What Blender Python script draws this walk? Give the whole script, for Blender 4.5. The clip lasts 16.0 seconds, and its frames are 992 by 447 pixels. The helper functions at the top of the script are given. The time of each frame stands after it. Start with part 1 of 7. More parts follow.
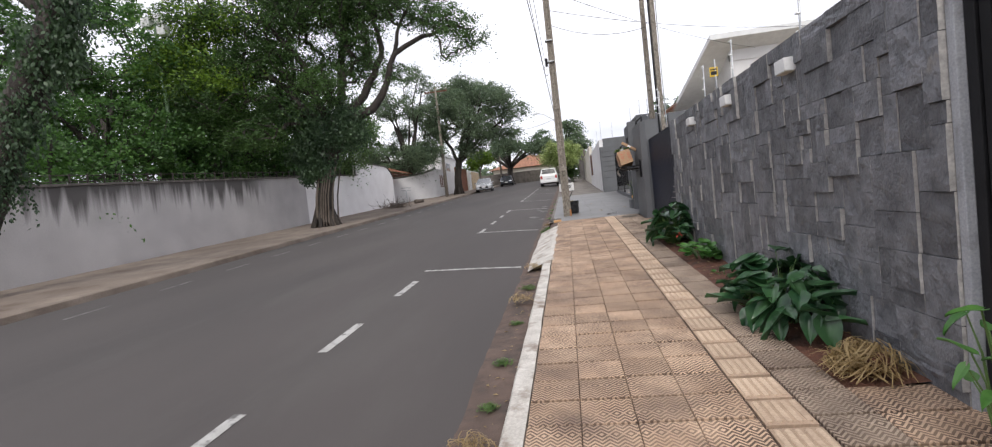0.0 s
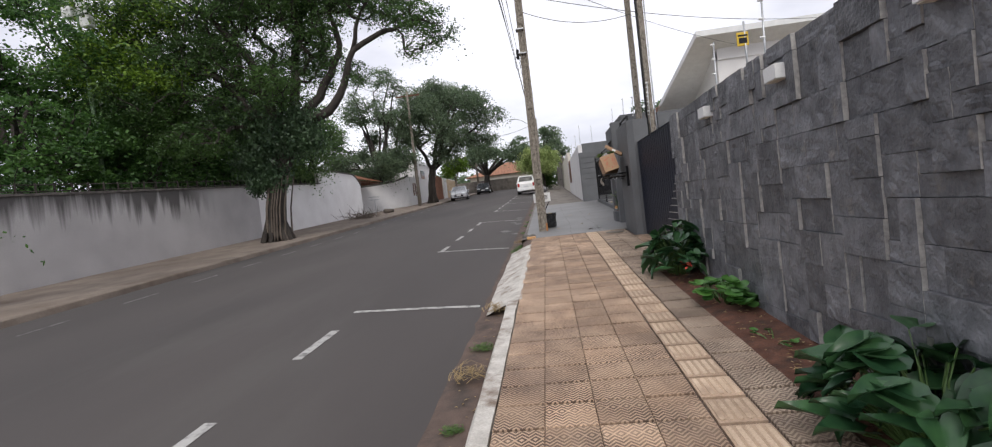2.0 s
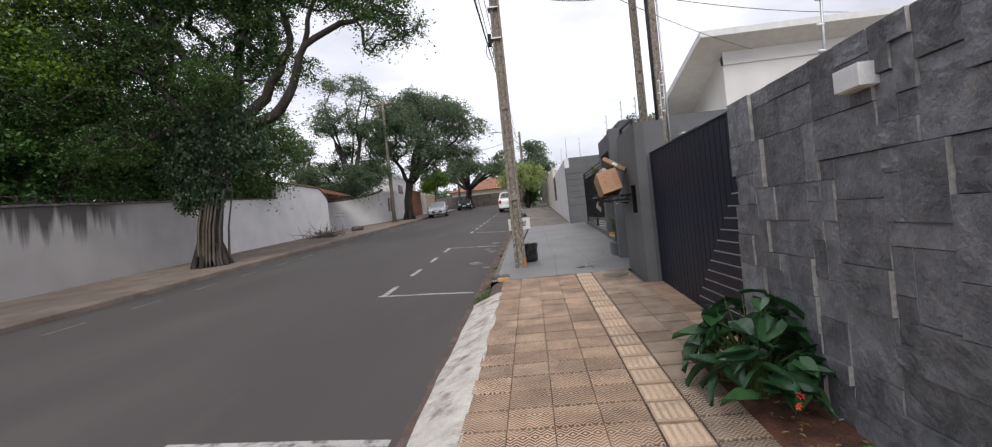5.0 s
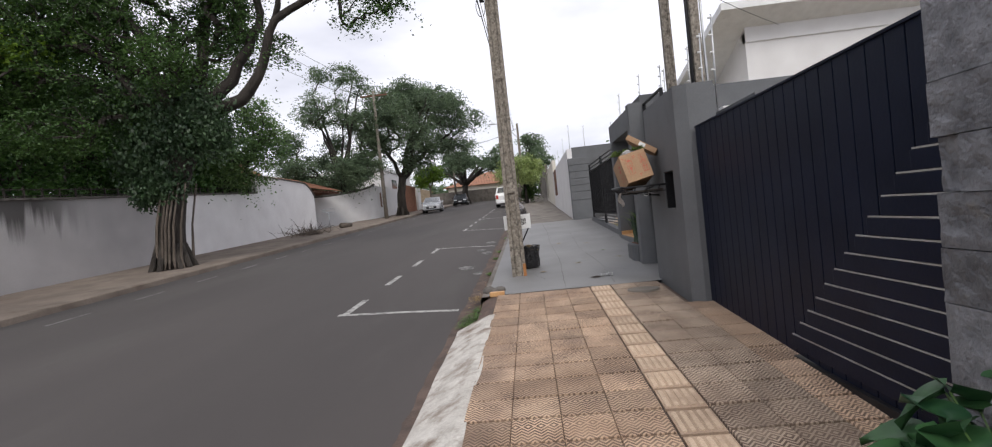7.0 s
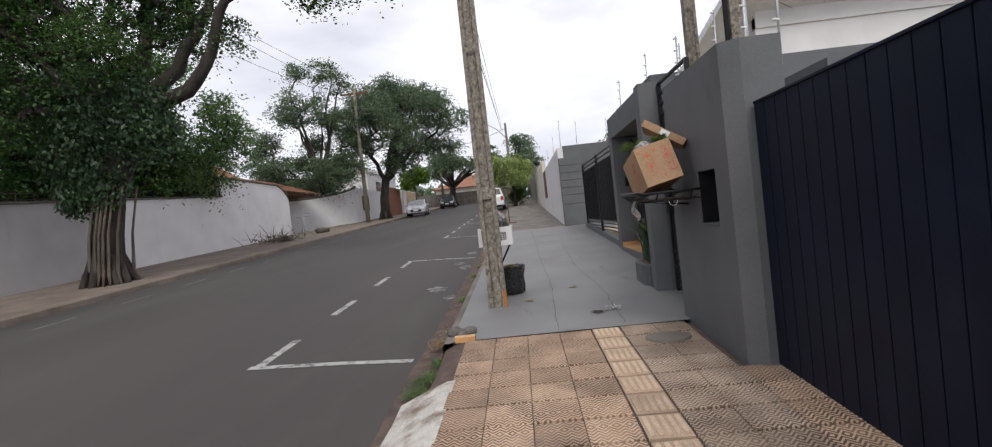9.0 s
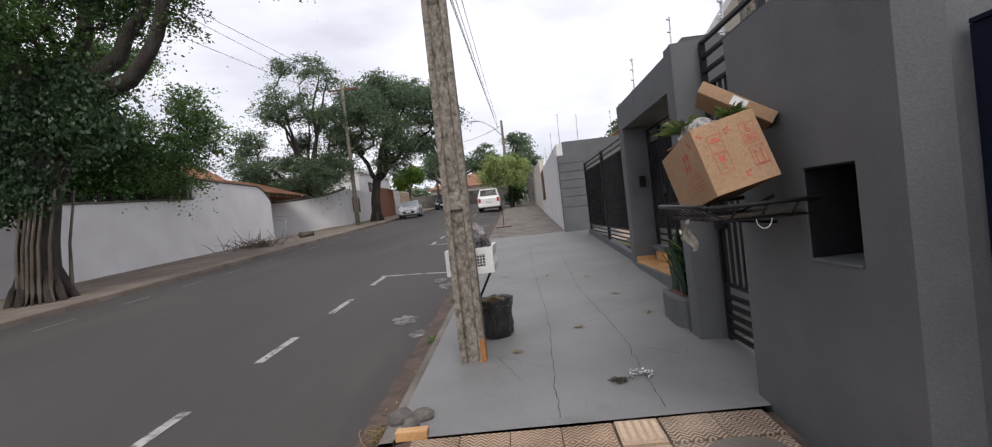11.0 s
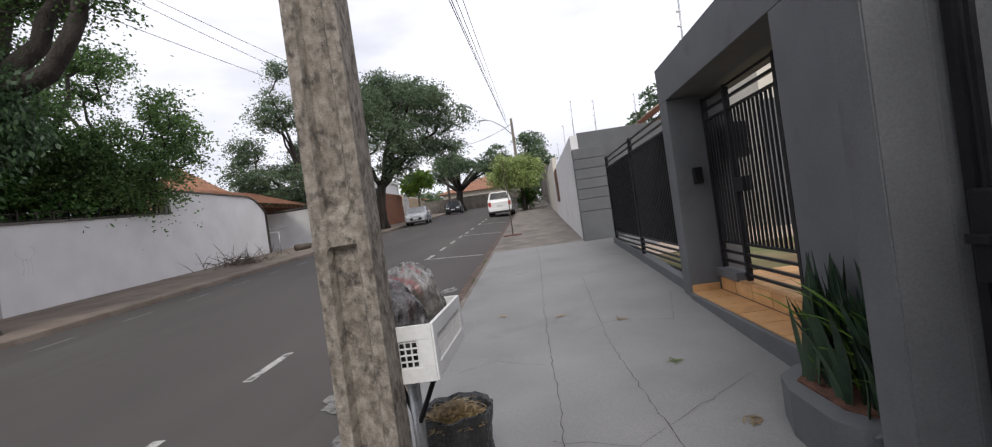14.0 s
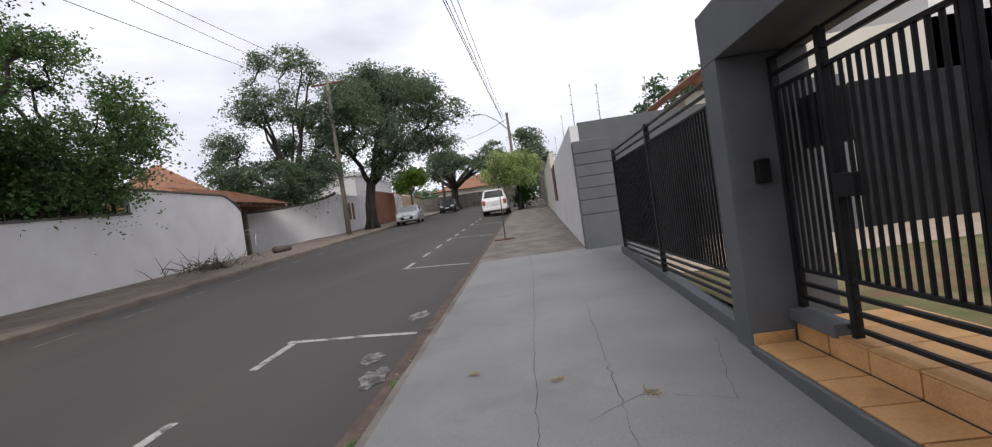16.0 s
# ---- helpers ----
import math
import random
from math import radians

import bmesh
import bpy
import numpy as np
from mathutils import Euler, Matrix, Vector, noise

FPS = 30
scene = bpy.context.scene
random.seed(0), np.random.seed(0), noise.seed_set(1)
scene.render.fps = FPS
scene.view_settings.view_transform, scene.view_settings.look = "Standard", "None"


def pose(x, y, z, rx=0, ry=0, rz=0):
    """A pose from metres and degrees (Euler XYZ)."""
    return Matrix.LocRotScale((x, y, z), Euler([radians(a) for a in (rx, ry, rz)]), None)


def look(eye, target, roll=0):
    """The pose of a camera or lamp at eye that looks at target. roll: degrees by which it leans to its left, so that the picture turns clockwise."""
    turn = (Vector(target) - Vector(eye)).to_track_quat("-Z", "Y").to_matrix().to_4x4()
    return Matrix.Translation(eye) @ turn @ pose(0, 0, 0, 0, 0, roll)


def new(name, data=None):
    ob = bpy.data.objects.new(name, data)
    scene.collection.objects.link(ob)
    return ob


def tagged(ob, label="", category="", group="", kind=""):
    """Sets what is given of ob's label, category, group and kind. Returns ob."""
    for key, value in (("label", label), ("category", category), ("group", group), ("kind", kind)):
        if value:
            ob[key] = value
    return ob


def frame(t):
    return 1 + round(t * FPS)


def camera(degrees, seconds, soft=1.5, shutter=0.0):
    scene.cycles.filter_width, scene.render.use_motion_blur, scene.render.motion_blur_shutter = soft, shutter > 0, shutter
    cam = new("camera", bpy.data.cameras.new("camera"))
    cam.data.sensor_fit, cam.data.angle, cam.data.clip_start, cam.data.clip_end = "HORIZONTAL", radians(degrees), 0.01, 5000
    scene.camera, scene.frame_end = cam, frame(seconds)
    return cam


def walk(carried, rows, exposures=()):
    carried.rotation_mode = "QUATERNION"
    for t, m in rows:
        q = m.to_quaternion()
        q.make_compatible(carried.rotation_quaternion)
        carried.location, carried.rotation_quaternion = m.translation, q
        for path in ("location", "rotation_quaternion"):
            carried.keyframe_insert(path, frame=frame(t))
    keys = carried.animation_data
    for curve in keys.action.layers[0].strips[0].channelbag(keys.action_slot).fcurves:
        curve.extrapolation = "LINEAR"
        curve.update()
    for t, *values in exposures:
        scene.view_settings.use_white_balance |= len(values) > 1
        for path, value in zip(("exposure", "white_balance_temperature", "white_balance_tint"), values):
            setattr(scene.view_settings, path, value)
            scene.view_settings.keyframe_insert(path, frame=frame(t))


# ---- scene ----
cam = camera(89.0, 16.0, soft=1.15)
METRES, EYE, TILT, LEAN, TURN = 15.0, 1.5, 0.0, 0.0, 8.5
ROWS = [
    (0.0, 0.0, 0.0, 0.0, -0.27, -2.51, 6.25),
    (0.5, 0.0075, 0.0351, 0.0032, -2.55, -2.72, 6.53),
    (1.0, 0.008, 0.0702, 0.0053, -2.54, -2.51, 6.27),
    (1.5, 0.0174, 0.1024, 0.0048, -2.46, -2.34, 6.44),
    (2.0, 0.0267, 0.1351, 0.007, -2.61, -1.95, 6.58),
    (2.5, 0.032, 0.1662, 0.0098, -4.28, -2.14, 6.22),
    (3.0, 0.0434, 0.197, 0.0115, -4.65, -0.89, 5.97),
    (3.5, 0.0508, 0.2284, 0.0109, -4.68, -0.52, 5.87),
    (4.0, 0.0567, 0.2614, 0.0148, -4.6, -0.27, 5.82),
    (6.5, 0.0761, 0.4252, 0.025, -4.05, -0.95, 6.09),
    (7.0, 0.0805, 0.4553, 0.0233, -4.58, -1.01, 6.0),
    (7.5, 0.0865, 0.4857, 0.026, -5.3, -0.95, 6.22),
    (8.0, 0.087, 0.5178, 0.0294, -5.39, -0.91, 6.31),
    (8.5, 0.0965, 0.548, 0.0282, -5.44, -1.01, 6.08),
    (9.0, 0.1062, 0.5745, 0.0308, -5.69, -0.94, 6.19),
    (11.5, 0.1398, 0.7188, 0.0393, -5.79, -1.0, 6.46),
    (12.0, 0.1463, 0.741, 0.0395, -5.35, -0.75, 6.73),
    (12.5, 0.1523, 0.7682, 0.0421, -5.27, -0.73, 6.78),
    (13.0, 0.1612, 0.7954, 0.041, -5.3, -0.91, 6.88),
    (13.5, 0.1679, 0.8224, 0.0414, -4.21, -0.36, 8.15),
    (14.0, 0.1706, 0.8543, 0.0456, -3.98, -0.48, 8.09),
    (14.5, 0.1818, 0.882, 0.0464, -4.12, -0.64, 8.17),
    (15.0, 0.1877, 0.9117, 0.0484, -4.01, -0.44, 8.65),
    (15.5, 0.1889, 0.9413, 0.0523, -3.95, -0.54, 8.42),
    (16.0, 0.1958, 0.9728, 0.0529, -4.19, -0.82, 8.09),
]
walk(cam, [(t, pose(0, 0, EYE, TILT, LEAN, TURN) @ pose(METRES * x, METRES * y, METRES * z, 90 + pitch, roll, yaw)) for t, x, y, z, yaw, pitch, roll in ROWS],
     exposures=((0.0, 0.36), (0.5, 0.14), (1.5, 0.12), (2.5, -0.02), (3.0, -0.25), (3.5, -0.08), (4.0, 0.12), (6.5, 0.1), (7.0, 0.12), (9.0, 0.05), (12.5, 0.06), (14.5, 0.16), (16.0, 0.04)))

# ---- world and sun: a bright overcast day ----
world = bpy.data.worlds.new("overcast_sky")
scene.world = world
world.use_nodes = True
wn, wl = world.node_tree.nodes, world.node_tree.links
wn.clear()
w_out = wn.new("ShaderNodeOutputWorld")
w_bg = wn.new("ShaderNodeBackground")
w_sky = wn.new("ShaderNodeTexSky")
w_sky.sky_type = "NISHITA"
w_sky.sun_disc = False
w_sky.sun_elevation, w_sky.sun_rotation = radians(47), radians(172)
w_co = wn.new("ShaderNodeTexCoord")
w_map = wn.new("ShaderNodeMapping")
w_map.inputs["Scale"].default_value = (1.0, 1.0, 2.6)
w_noise = wn.new("ShaderNodeTexNoise")
w_noise.inputs["Scale"].default_value = 2.3
w_noise.inputs["Detail"].default_value = 5
w_noise.inputs["Roughness"].default_value = 0.5
w_ramp = wn.new("ShaderNodeValToRGB")
w_ramp.color_ramp.elements[0].position, w_ramp.color_ramp.elements[0].color = 0.34, (5.35, 5.4, 6.15, 1)
w_ramp.color_ramp.elements[1].position, w_ramp.color_ramp.elements[1].color = 0.60, (8.75, 8.72, 9.4, 1)
w_mix = wn.new("ShaderNodeMixRGB")
w_mix.inputs[0].default_value = 0.93
wl.new(w_co.outputs["Generated"], w_map.inputs["Vector"])
wl.new(w_map.outputs[0], w_noise.inputs["Vector"])
wl.new(w_noise.outputs["Fac"], w_ramp.inputs[0])
wl.new(w_sky.outputs[0], w_mix.inputs[1])
wl.new(w_ramp.outputs[0], w_mix.inputs[2])
wl.new(w_mix.outputs[0], w_bg.inputs["Color"])
w_bg.inputs["Strength"].default_value = 0.128
wl.new(w_bg.outputs[0], w_out.inputs["Surface"])

sun_data = bpy.data.lights.new("sun", "SUN")
sun_data.energy, sun_data.angle, sun_data.color = 1.5, radians(25), (1.0, 0.96, 0.9)
sun = new("sun", sun_data)
sun.matrix_world = look((4, -22, 30), (0, 6, 0))


# ---- materials ----
def surf(name, c1, c2, scale=3.0, rough=0.8, bump=0.2, fine=60.0, metal=0.0, stain=None, stain_scale=0.7, stain_at=(0.5, 0.7), vary=0.0, stretch=(1, 1, 1), island=False, depth=0.004):
    """Two-scale surface: broad mottling from c1 to c2, fine grain in the relief, stains of their own shape."""
    m = bpy.data.materials.new(name)
    m.use_nodes = True
    n, l = m.node_tree.nodes, m.node_tree.links
    b = n["Principled BSDF"]
    geo = n.new("ShaderNodeNewGeometry")
    mp = n.new("ShaderNodeMapping")
    mp.inputs["Scale"].default_value = stretch
    l.new(geo.outputs["Position"], mp.inputs["Vector"])
    big = n.new("ShaderNodeTexNoise")
    big.inputs["Scale"].default_value, big.inputs["Detail"].default_value = scale, 6
    l.new(mp.outputs[0], big.inputs["Vector"])
    gr = n.new("ShaderNodeTexNoise")
    gr.inputs["Scale"].default_value, gr.inputs["Detail"].default_value = fine, 3
    l.new(geo.outputs["Position"], gr.inputs["Vector"])
    r = n.new("ShaderNodeValToRGB")
    r.color_ramp.elements[0].position, r.color_ramp.elements[0].color = 0.3, (*c1, 1)
    r.color_ramp.elements[1].position, r.color_ramp.elements[1].color = 0.7, (*c2, 1)
    l.new(big.outputs["Fac"], r.inputs[0])
    mixg = n.new("ShaderNodeMixRGB")
    mixg.blend_type = "OVERLAY"
    mixg.inputs[0].default_value = 0.35
    l.new(r.outputs[0], mixg.inputs[1])
    l.new(gr.outputs["Fac"], mixg.inputs[2])
    col = mixg.outputs[0]
    if stain:
        st = n.new("ShaderNodeTexNoise")
        st.inputs["Scale"].default_value, st.inputs["Detail"].default_value = stain_scale, 8
        st.inputs["Roughness"].default_value = 0.65
        l.new(mp.outputs[0], st.inputs["Vector"])
        sr = n.new("ShaderNodeMapRange")
        sr.inputs["From Min"].default_value, sr.inputs["From Max"].default_value = stain_at
        l.new(st.outputs["Fac"], sr.inputs["Value"])
        mixs = n.new("ShaderNodeMixRGB")
        l.new(sr.outputs[0], mixs.inputs[0])
        l.new(col, mixs.inputs[1])
        mixs.inputs[2].default_value = (*stain, 1)
        col = mixs.outputs[0]
    if vary:
        if island:
            rnd = geo.outputs["Random Per Island"]
        else:
            rnd = n.new("ShaderNodeObjectInfo").outputs["Random"]
        hv = n.new("ShaderNodeHueSaturation")
        mr = n.new("ShaderNodeMapRange")
        mr.inputs["To Min"].default_value, mr.inputs["To Max"].default_value = 1 - vary, 1 + vary
        l.new(rnd, mr.inputs["Value"])
        l.new(mr.outputs[0], hv.inputs["Value"])
        l.new(col, hv.inputs["Color"])
        col = hv.outputs[0]
    l.new(col, b.inputs["Base Color"])
    b.inputs["Metallic"].default_value = metal
    rr = n.new("ShaderNodeMapRange")
    rr.inputs["To Min"].default_value, rr.inputs["To Max"].default_value = max(0.03, rough - 0.12), min(1, rough + 0.12)
    l.new(gr.outputs["Fac"], rr.inputs["Value"])
    l.new(rr.outputs[0], b.inputs["Roughness"])
    if bump:
        bp = n.new("ShaderNodeBump")
        bp.inputs["Strength"].default_value, bp.inputs["Distance"].default_value = bump, depth
        l.new(gr.outputs["Fac"], bp.inputs["Height"])
        bp2 = n.new("ShaderNodeBump")
        bp2.inputs["Strength"].default_value, bp2.inputs["Distance"].default_value = bump, depth * 3
        l.new(big.outputs["Fac"], bp2.inputs["Height"])
        l.new(bp.outputs[0], bp2.inputs["Normal"])
        l.new(bp2.outputs[0], b.inputs["Normal"])
    return m


def leaf_mat(name, c1, c2, rough=0.5, trans=0.38, objrand=False):
    m = bpy.data.materials.new(name)
    m.use_nodes = True
    n, l = m.node_tree.nodes, m.node_tree.links
    b = n["Principled BSDF"]
    geo = n.new("ShaderNodeNewGeometry")
    rnd = n.new("ShaderNodeObjectInfo").outputs["Random"] if objrand else geo.outputs["Random Per Island"]
    big = n.new("ShaderNodeTexNoise")
    big.inputs["Scale"].default_value = 0.6 if not objrand else 14
    l.new(geo.outputs["Position"], big.inputs["Vector"])
    ad = n.new("ShaderNodeMath")
    ad.operation = "MULTIPLY_ADD"
    ad.inputs[1].default_value = 0.5
    l.new(rnd, ad.inputs[0])
    sb = n.new("ShaderNodeMath")
    sb.operation = "SUBTRACT"
    sb.inputs[1].default_value = 0.25
    l.new(big.outputs["Fac"], sb.inputs[0])
    l.new(sb.outputs[0], ad.inputs[2])
    r = n.new("ShaderNodeValToRGB")
    r.color_ramp.elements[0].position, r.color_ramp.elements[0].color = 0.2, (*c1, 1)
    r.color_ramp.elements[1].position, r.color_ramp.elements[1].color = 0.8, (*c2, 1)
    l.new(ad.outputs[0], r.inputs[0])
    l.new(r.outputs[0], b.inputs["Base Color"])
    b.inputs["Roughness"].default_value = rough
    tr = n.new("ShaderNodeBsdfTranslucent")
    l.new(r.outputs[0], tr.inputs["Color"])
    mx = n.new("ShaderNodeMixShader")
    mx.inputs[0].default_value = trans
    l.new(b.outputs[0], mx.inputs[1])
    l.new(tr.outputs[0], mx.inputs[2])
    l.new(mx.outputs[0], n["Material Output"].inputs["Surface"])
    return m


M_ASPHALT = surf("asphalt", (0.054, 0.0475, 0.0455), (0.073, 0.0635, 0.06), 0.5, 0.88, 0.35, 130, stain=(0.085, 0.078, 0.072), stain_scale=0.35, stain_at=(0.55, 0.75), stretch=(1, 0.25, 1))
M_ROADPAINT = surf("worn_road_paint", (0.34, 0.33, 0.31), (0.46, 0.45, 0.43), 6, 0.8, 0.3, 150, stain=(0.12, 0.115, 0.11), stain_scale=9, stain_at=(0.5, 0.62))
M_THINPAINT = surf("faded_road_paint", (0.2, 0.195, 0.19), (0.3, 0.29, 0.28), 6, 0.8, 0.3, 150, stain=(0.07, 0.068, 0.067), stain_scale=6, stain_at=(0.45, 0.6))
M_DIRT = surf("red_soil", (0.085, 0.035, 0.022), (0.16, 0.07, 0.042), 9, 0.95, 0.9, 70, stain=(0.05, 0.03, 0.022), stain_scale=5, depth=0.012)
M_GUTTER = surf("gutter_dirt", (0.075, 0.052, 0.042), (0.14, 0.095, 0.075), 5, 0.95, 0.8, 90, stain=(0.045, 0.038, 0.034), stain_scale=3, depth=0.008)
M_EARTH = surf("ground_earth", (0.07, 0.06, 0.045), (0.12, 0.1, 0.07), 0.6, 0.95, 0.5, 20)
M_KERB = surf("limewashed_kerb", (0.42, 0.39, 0.35), (0.6, 0.57, 0.52), 7, 0.9, 0.6, 60, stain=(0.2, 0.15, 0.115), stain_scale=4, stain_at=(0.5, 0.68), depth=0.008)
M_CONC = surf("grey_painted_concrete", (0.172, 0.170, 0.168), (0.215, 0.212, 0.21), 1.2, 0.62, 0.18, 90, stain=(0.14, 0.135, 0.13), stain_scale=0.9, stain_at=(0.56, 0.75))
M_OLDCONC = surf("old_concrete", (0.13, 0.115, 0.1), (0.22, 0.195, 0.17), 2, 0.9, 0.4, 60, stain=(0.09, 0.075, 0.062), stain_scale=1.3)
M_LEFTWALK = surf("left_pavement_concrete", (0.14, 0.11, 0.088), (0.25, 0.205, 0.165), 1.6, 0.92, 0.5, 40, stain=(0.1, 0.07, 0.052), stain_scale=0.8)
M_GREYPAINT = surf("grey_wall_paint", (0.098, 0.102, 0.107), (0.124, 0.128, 0.134), 2.2, 0.65, 0.3, 110, stain=(0.086, 0.087, 0.089), stain_scale=2.5, stain_at=(0.55, 0.75))
M_STONE = surf("slate_slab", (0.082, 0.085, 0.094), (0.19, 0.193, 0.206), 9, 0.58, 1.0, 45, stain=(0.2, 0.185, 0.165), stain_scale=7, stain_at=(0.6, 0.76), vary=0.3, depth=0.01)
M_MORTAR = surf("mortar_bed", (0.16, 0.15, 0.14), (0.3, 0.285, 0.27), 6, 0.95, 0.5, 60)
M_WHITEWALL = surf("white_render", (0.68, 0.665, 0.66), (0.76, 0.75, 0.745), 1.2, 0.85, 0.25, 60)
M_CREAM = surf("cream_render", (0.62, 0.58, 0.5), (0.7, 0.66, 0.58), 1.2, 0.85, 0.2, 60)
M_BLUEGATE = surf("dark_blue_gate_paint", (0.0045, 0.007, 0.018), (0.008, 0.0115, 0.027), 3, 0.42, 0.12, 60, stain=(0.014, 0.018, 0.034), stain_scale=2.0, stain_at=(0.55, 0.8))
M_BLACK = surf("black_metal_paint", (0.012, 0.012, 0.013), (0.022, 0.022, 0.024), 4, 0.4, 0.1, 80)
M_TANTILE = surf("orange_floor_tile", (0.5, 0.27, 0.11), (0.62, 0.36, 0.16), 4, 0.45, 0.15, 60, stain=(0.33, 0.18, 0.085), stain_scale=3, stain_at=(0.55, 0.75), vary=0.08)
M_POLE = surf("weathered_pole_concrete", (0.15, 0.127, 0.102), (0.34, 0.305, 0.255), 34, 0.92, 0.9, 170, stain=(0.07, 0.06, 0.05), stain_scale=24, stain_at=(0.5, 0.66), stretch=(1, 1, 0.7), depth=0.004)
M_WHITEMETAL = surf("white_enamel", (0.68, 0.68, 0.67), (0.78, 0.78, 0.77), 4, 0.4, 0.1, 60, stain=(0.45, 0.4, 0.36), stain_scale=9, stain_at=(0.62, 0.75))
M_CARD = surf("corrugated_cardboard", (0.36, 0.225, 0.13), (0.43, 0.275, 0.165), 3, 0.85, 0.15, 70, stain=(0.3, 0.18, 0.1), stain_scale=4, stain_at=(0.6, 0.8))
M_REDINK = surf("red_print", (0.45, 0.11, 0.07), (0.52, 0.15, 0.1), 30, 0.85, 0.0)
M_BARK = surf("bark", (0.07, 0.055, 0.043), (0.17, 0.14, 0.115), 5, 0.95, 1.0, 22, stretch=(1, 1, 0.25), depth=0.03)
M_BARKDARK = surf("dark_bark", (0.022, 0.018, 0.015), (0.06, 0.05, 0.042), 5, 0.95, 1.0, 22, stretch=(1, 1, 0.25), depth=0.03)
M_ROOF = surf("clay_roof_tile", (0.27, 0.125, 0.07), (0.4, 0.2, 0.12), 3, 0.85, 0.4, 30, stain=(0.16, 0.085, 0.06), stain_scale=2, vary=0.18)
M_STEEL = surf("galvanised_steel", (0.4, 0.41, 0.42), (0.52, 0.53, 0.54), 9, 0.45, 0.1, 90, metal=0.8)
M_BRICK = surf("brown_brick", (0.2, 0.085, 0.05), (0.3, 0.14, 0.085), 4, 0.9, 0.4, 40)
M_WOOD = surf("brown_wood", (0.13, 0.06, 0.035), (0.2, 0.1, 0.06), 4, 0.7, 0.3, 50, stretch=(1, 1, 6))
M_WINDARK = surf("dark_glass", (0.012, 0.013, 0.015), (0.022, 0.024, 0.027), 2, 0.1, 0.0)
M_RUBBER = surf("tyre_rubber", (0.015, 0.015, 0.015), (0.025, 0.025, 0.025), 9, 0.85, 0.2)
for m_ in (M_BLUEGATE, M_BLACK):
    m_.node_tree.nodes["Principled BSDF"].inputs["Specular IOR Level"].default_value = 0.16
M_LEAF_A = leaf_mat("street_tree_leaf", (0.026, 0.06, 0.016), (0.095, 0.185, 0.042))
M_LEAF_B = leaf_mat("garden_tree_leaf", (0.03, 0.08, 0.022), (0.105, 0.225, 0.045))
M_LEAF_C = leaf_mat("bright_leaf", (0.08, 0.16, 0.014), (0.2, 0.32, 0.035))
# Distance haze is mixed into this colour: paler and greyer than nearer leaves.
M_LEAF_D = leaf_mat("hazy_far_leaf", (0.072, 0.11, 0.066), (0.185, 0.255, 0.14))
M_LEAF_E = leaf_mat("trimmed_tree_leaf", (0.16, 0.23, 0.05), (0.5, 0.58, 0.25))

M_LEAF_F = leaf_mat("wall_tree_leaf", (0.055, 0.11, 0.04), (0.17, 0.28, 0.085))

# ---- helpers of this scene ----
def gz(y):
    """Height of the street's crown: a steady climb of one in twenty."""
    return 0.05 * max(-60.0, min(88.0, y))


def gs(y):
    """Height of the pavement's top."""
    return gz(y) + 0.1


def mesh_ob(name, verts, faces, material, parent=None, smooth=False):
    me = bpy.data.meshes.new(name)
    me.from_pydata([tuple(v) for v in verts], [], faces)
    me.update()
    if material:
        me.materials.append(material)
    if smooth:
        me.polygons.foreach_set("use_smooth", [True] * len(me.polygons))
    ob = new(name, me)
    ob.parent = parent
    return ob


def part(name, bm, material, parent=None, label="", smooth=False):
    me = bpy.data.meshes.new(name)
    bm.normal_update()
    bm.to_mesh(me)
    bm.free()
    me.materials.append(material)
    if smooth:
        me.polygons.foreach_set("use_smooth", [True] * len(me.polygons))
    ob = new(name, me)
    ob.parent = parent
    if label:
        tagged(ob, label)
    return ob


def empty(name, x, y, z, label="", category="", group="", kind="", rz=0.0):
    ob = new(name)
    ob.matrix_world = pose(x, y, z, 0, 0, rz)
    return tagged(ob, label, category, group, kind)


def add_box(bm, x0, x1, y0, y1, z0, z1, bevel=0.0, m=None):
    r = bmesh.ops.create_cube(bm, size=1.0)
    vs = r["verts"]
    for v in vs:
        v.co = Vector((x0 + (v.co.x + 0.5) * (x1 - x0), y0 + (v.co.y + 0.5) * (y1 - y0), z0 + (v.co.z + 0.5) * (z1 - z0)))
    if bevel:
        es = list({e for v in vs for e in v.link_edges})
        out = bmesh.ops.bevel(bm, geom=es, offset=bevel, segments=2, affect="EDGES", profile=0.6)
        vs = list({v for f in out["faces"] for v in f.verts} | {v for v in vs if v.is_valid})
    if m is not None:
        for v in vs:
            v.co = m @ v.co
    return vs


def box(name, x0, x1, y0, y1, z0, z1, material, parent=None, bevel=0.006, label="", m=None):
    bm = bmesh.new()
    add_box(bm, x0, x1, y0, y1, z0, z1, bevel, m)
    return part(name, bm, material, parent, label)


def add_tube(bm, pts, radii, sides=8, cap=True):
    """A tapered tube along points."""
    rings = []
    up = Vector((0.13, 0.31, 0.94))
    for i, p in enumerate(pts):
        p = Vector(p)
        a = Vector(pts[max(0, i - 1)])
        b = Vector(pts[min(len(pts) - 1, i + 1)])
        d = (b - a).normalized()
        u = d.cross(up)
        if u.length < 0.05:
            u = d.cross(Vector((1, 0, 0)))
        u.normalize()
        v = d.cross(u)
        r = radii[i] if hasattr(radii, "__len__") else radii
        rings.append([bm.verts.new(p + (u * math.cos(k * math.tau / sides) + v * math.sin(k * math.tau / sides)) * r) for k in range(sides)])
    for a, b in zip(rings, rings[1:]):
        for k in range(sides):
            bm.faces.new((a[k], a[(k + 1) % sides], b[(k + 1) % sides], b[k]))
    if cap:
        bm.faces.new(rings[0][::-1])
        bm.faces.new(rings[-1])


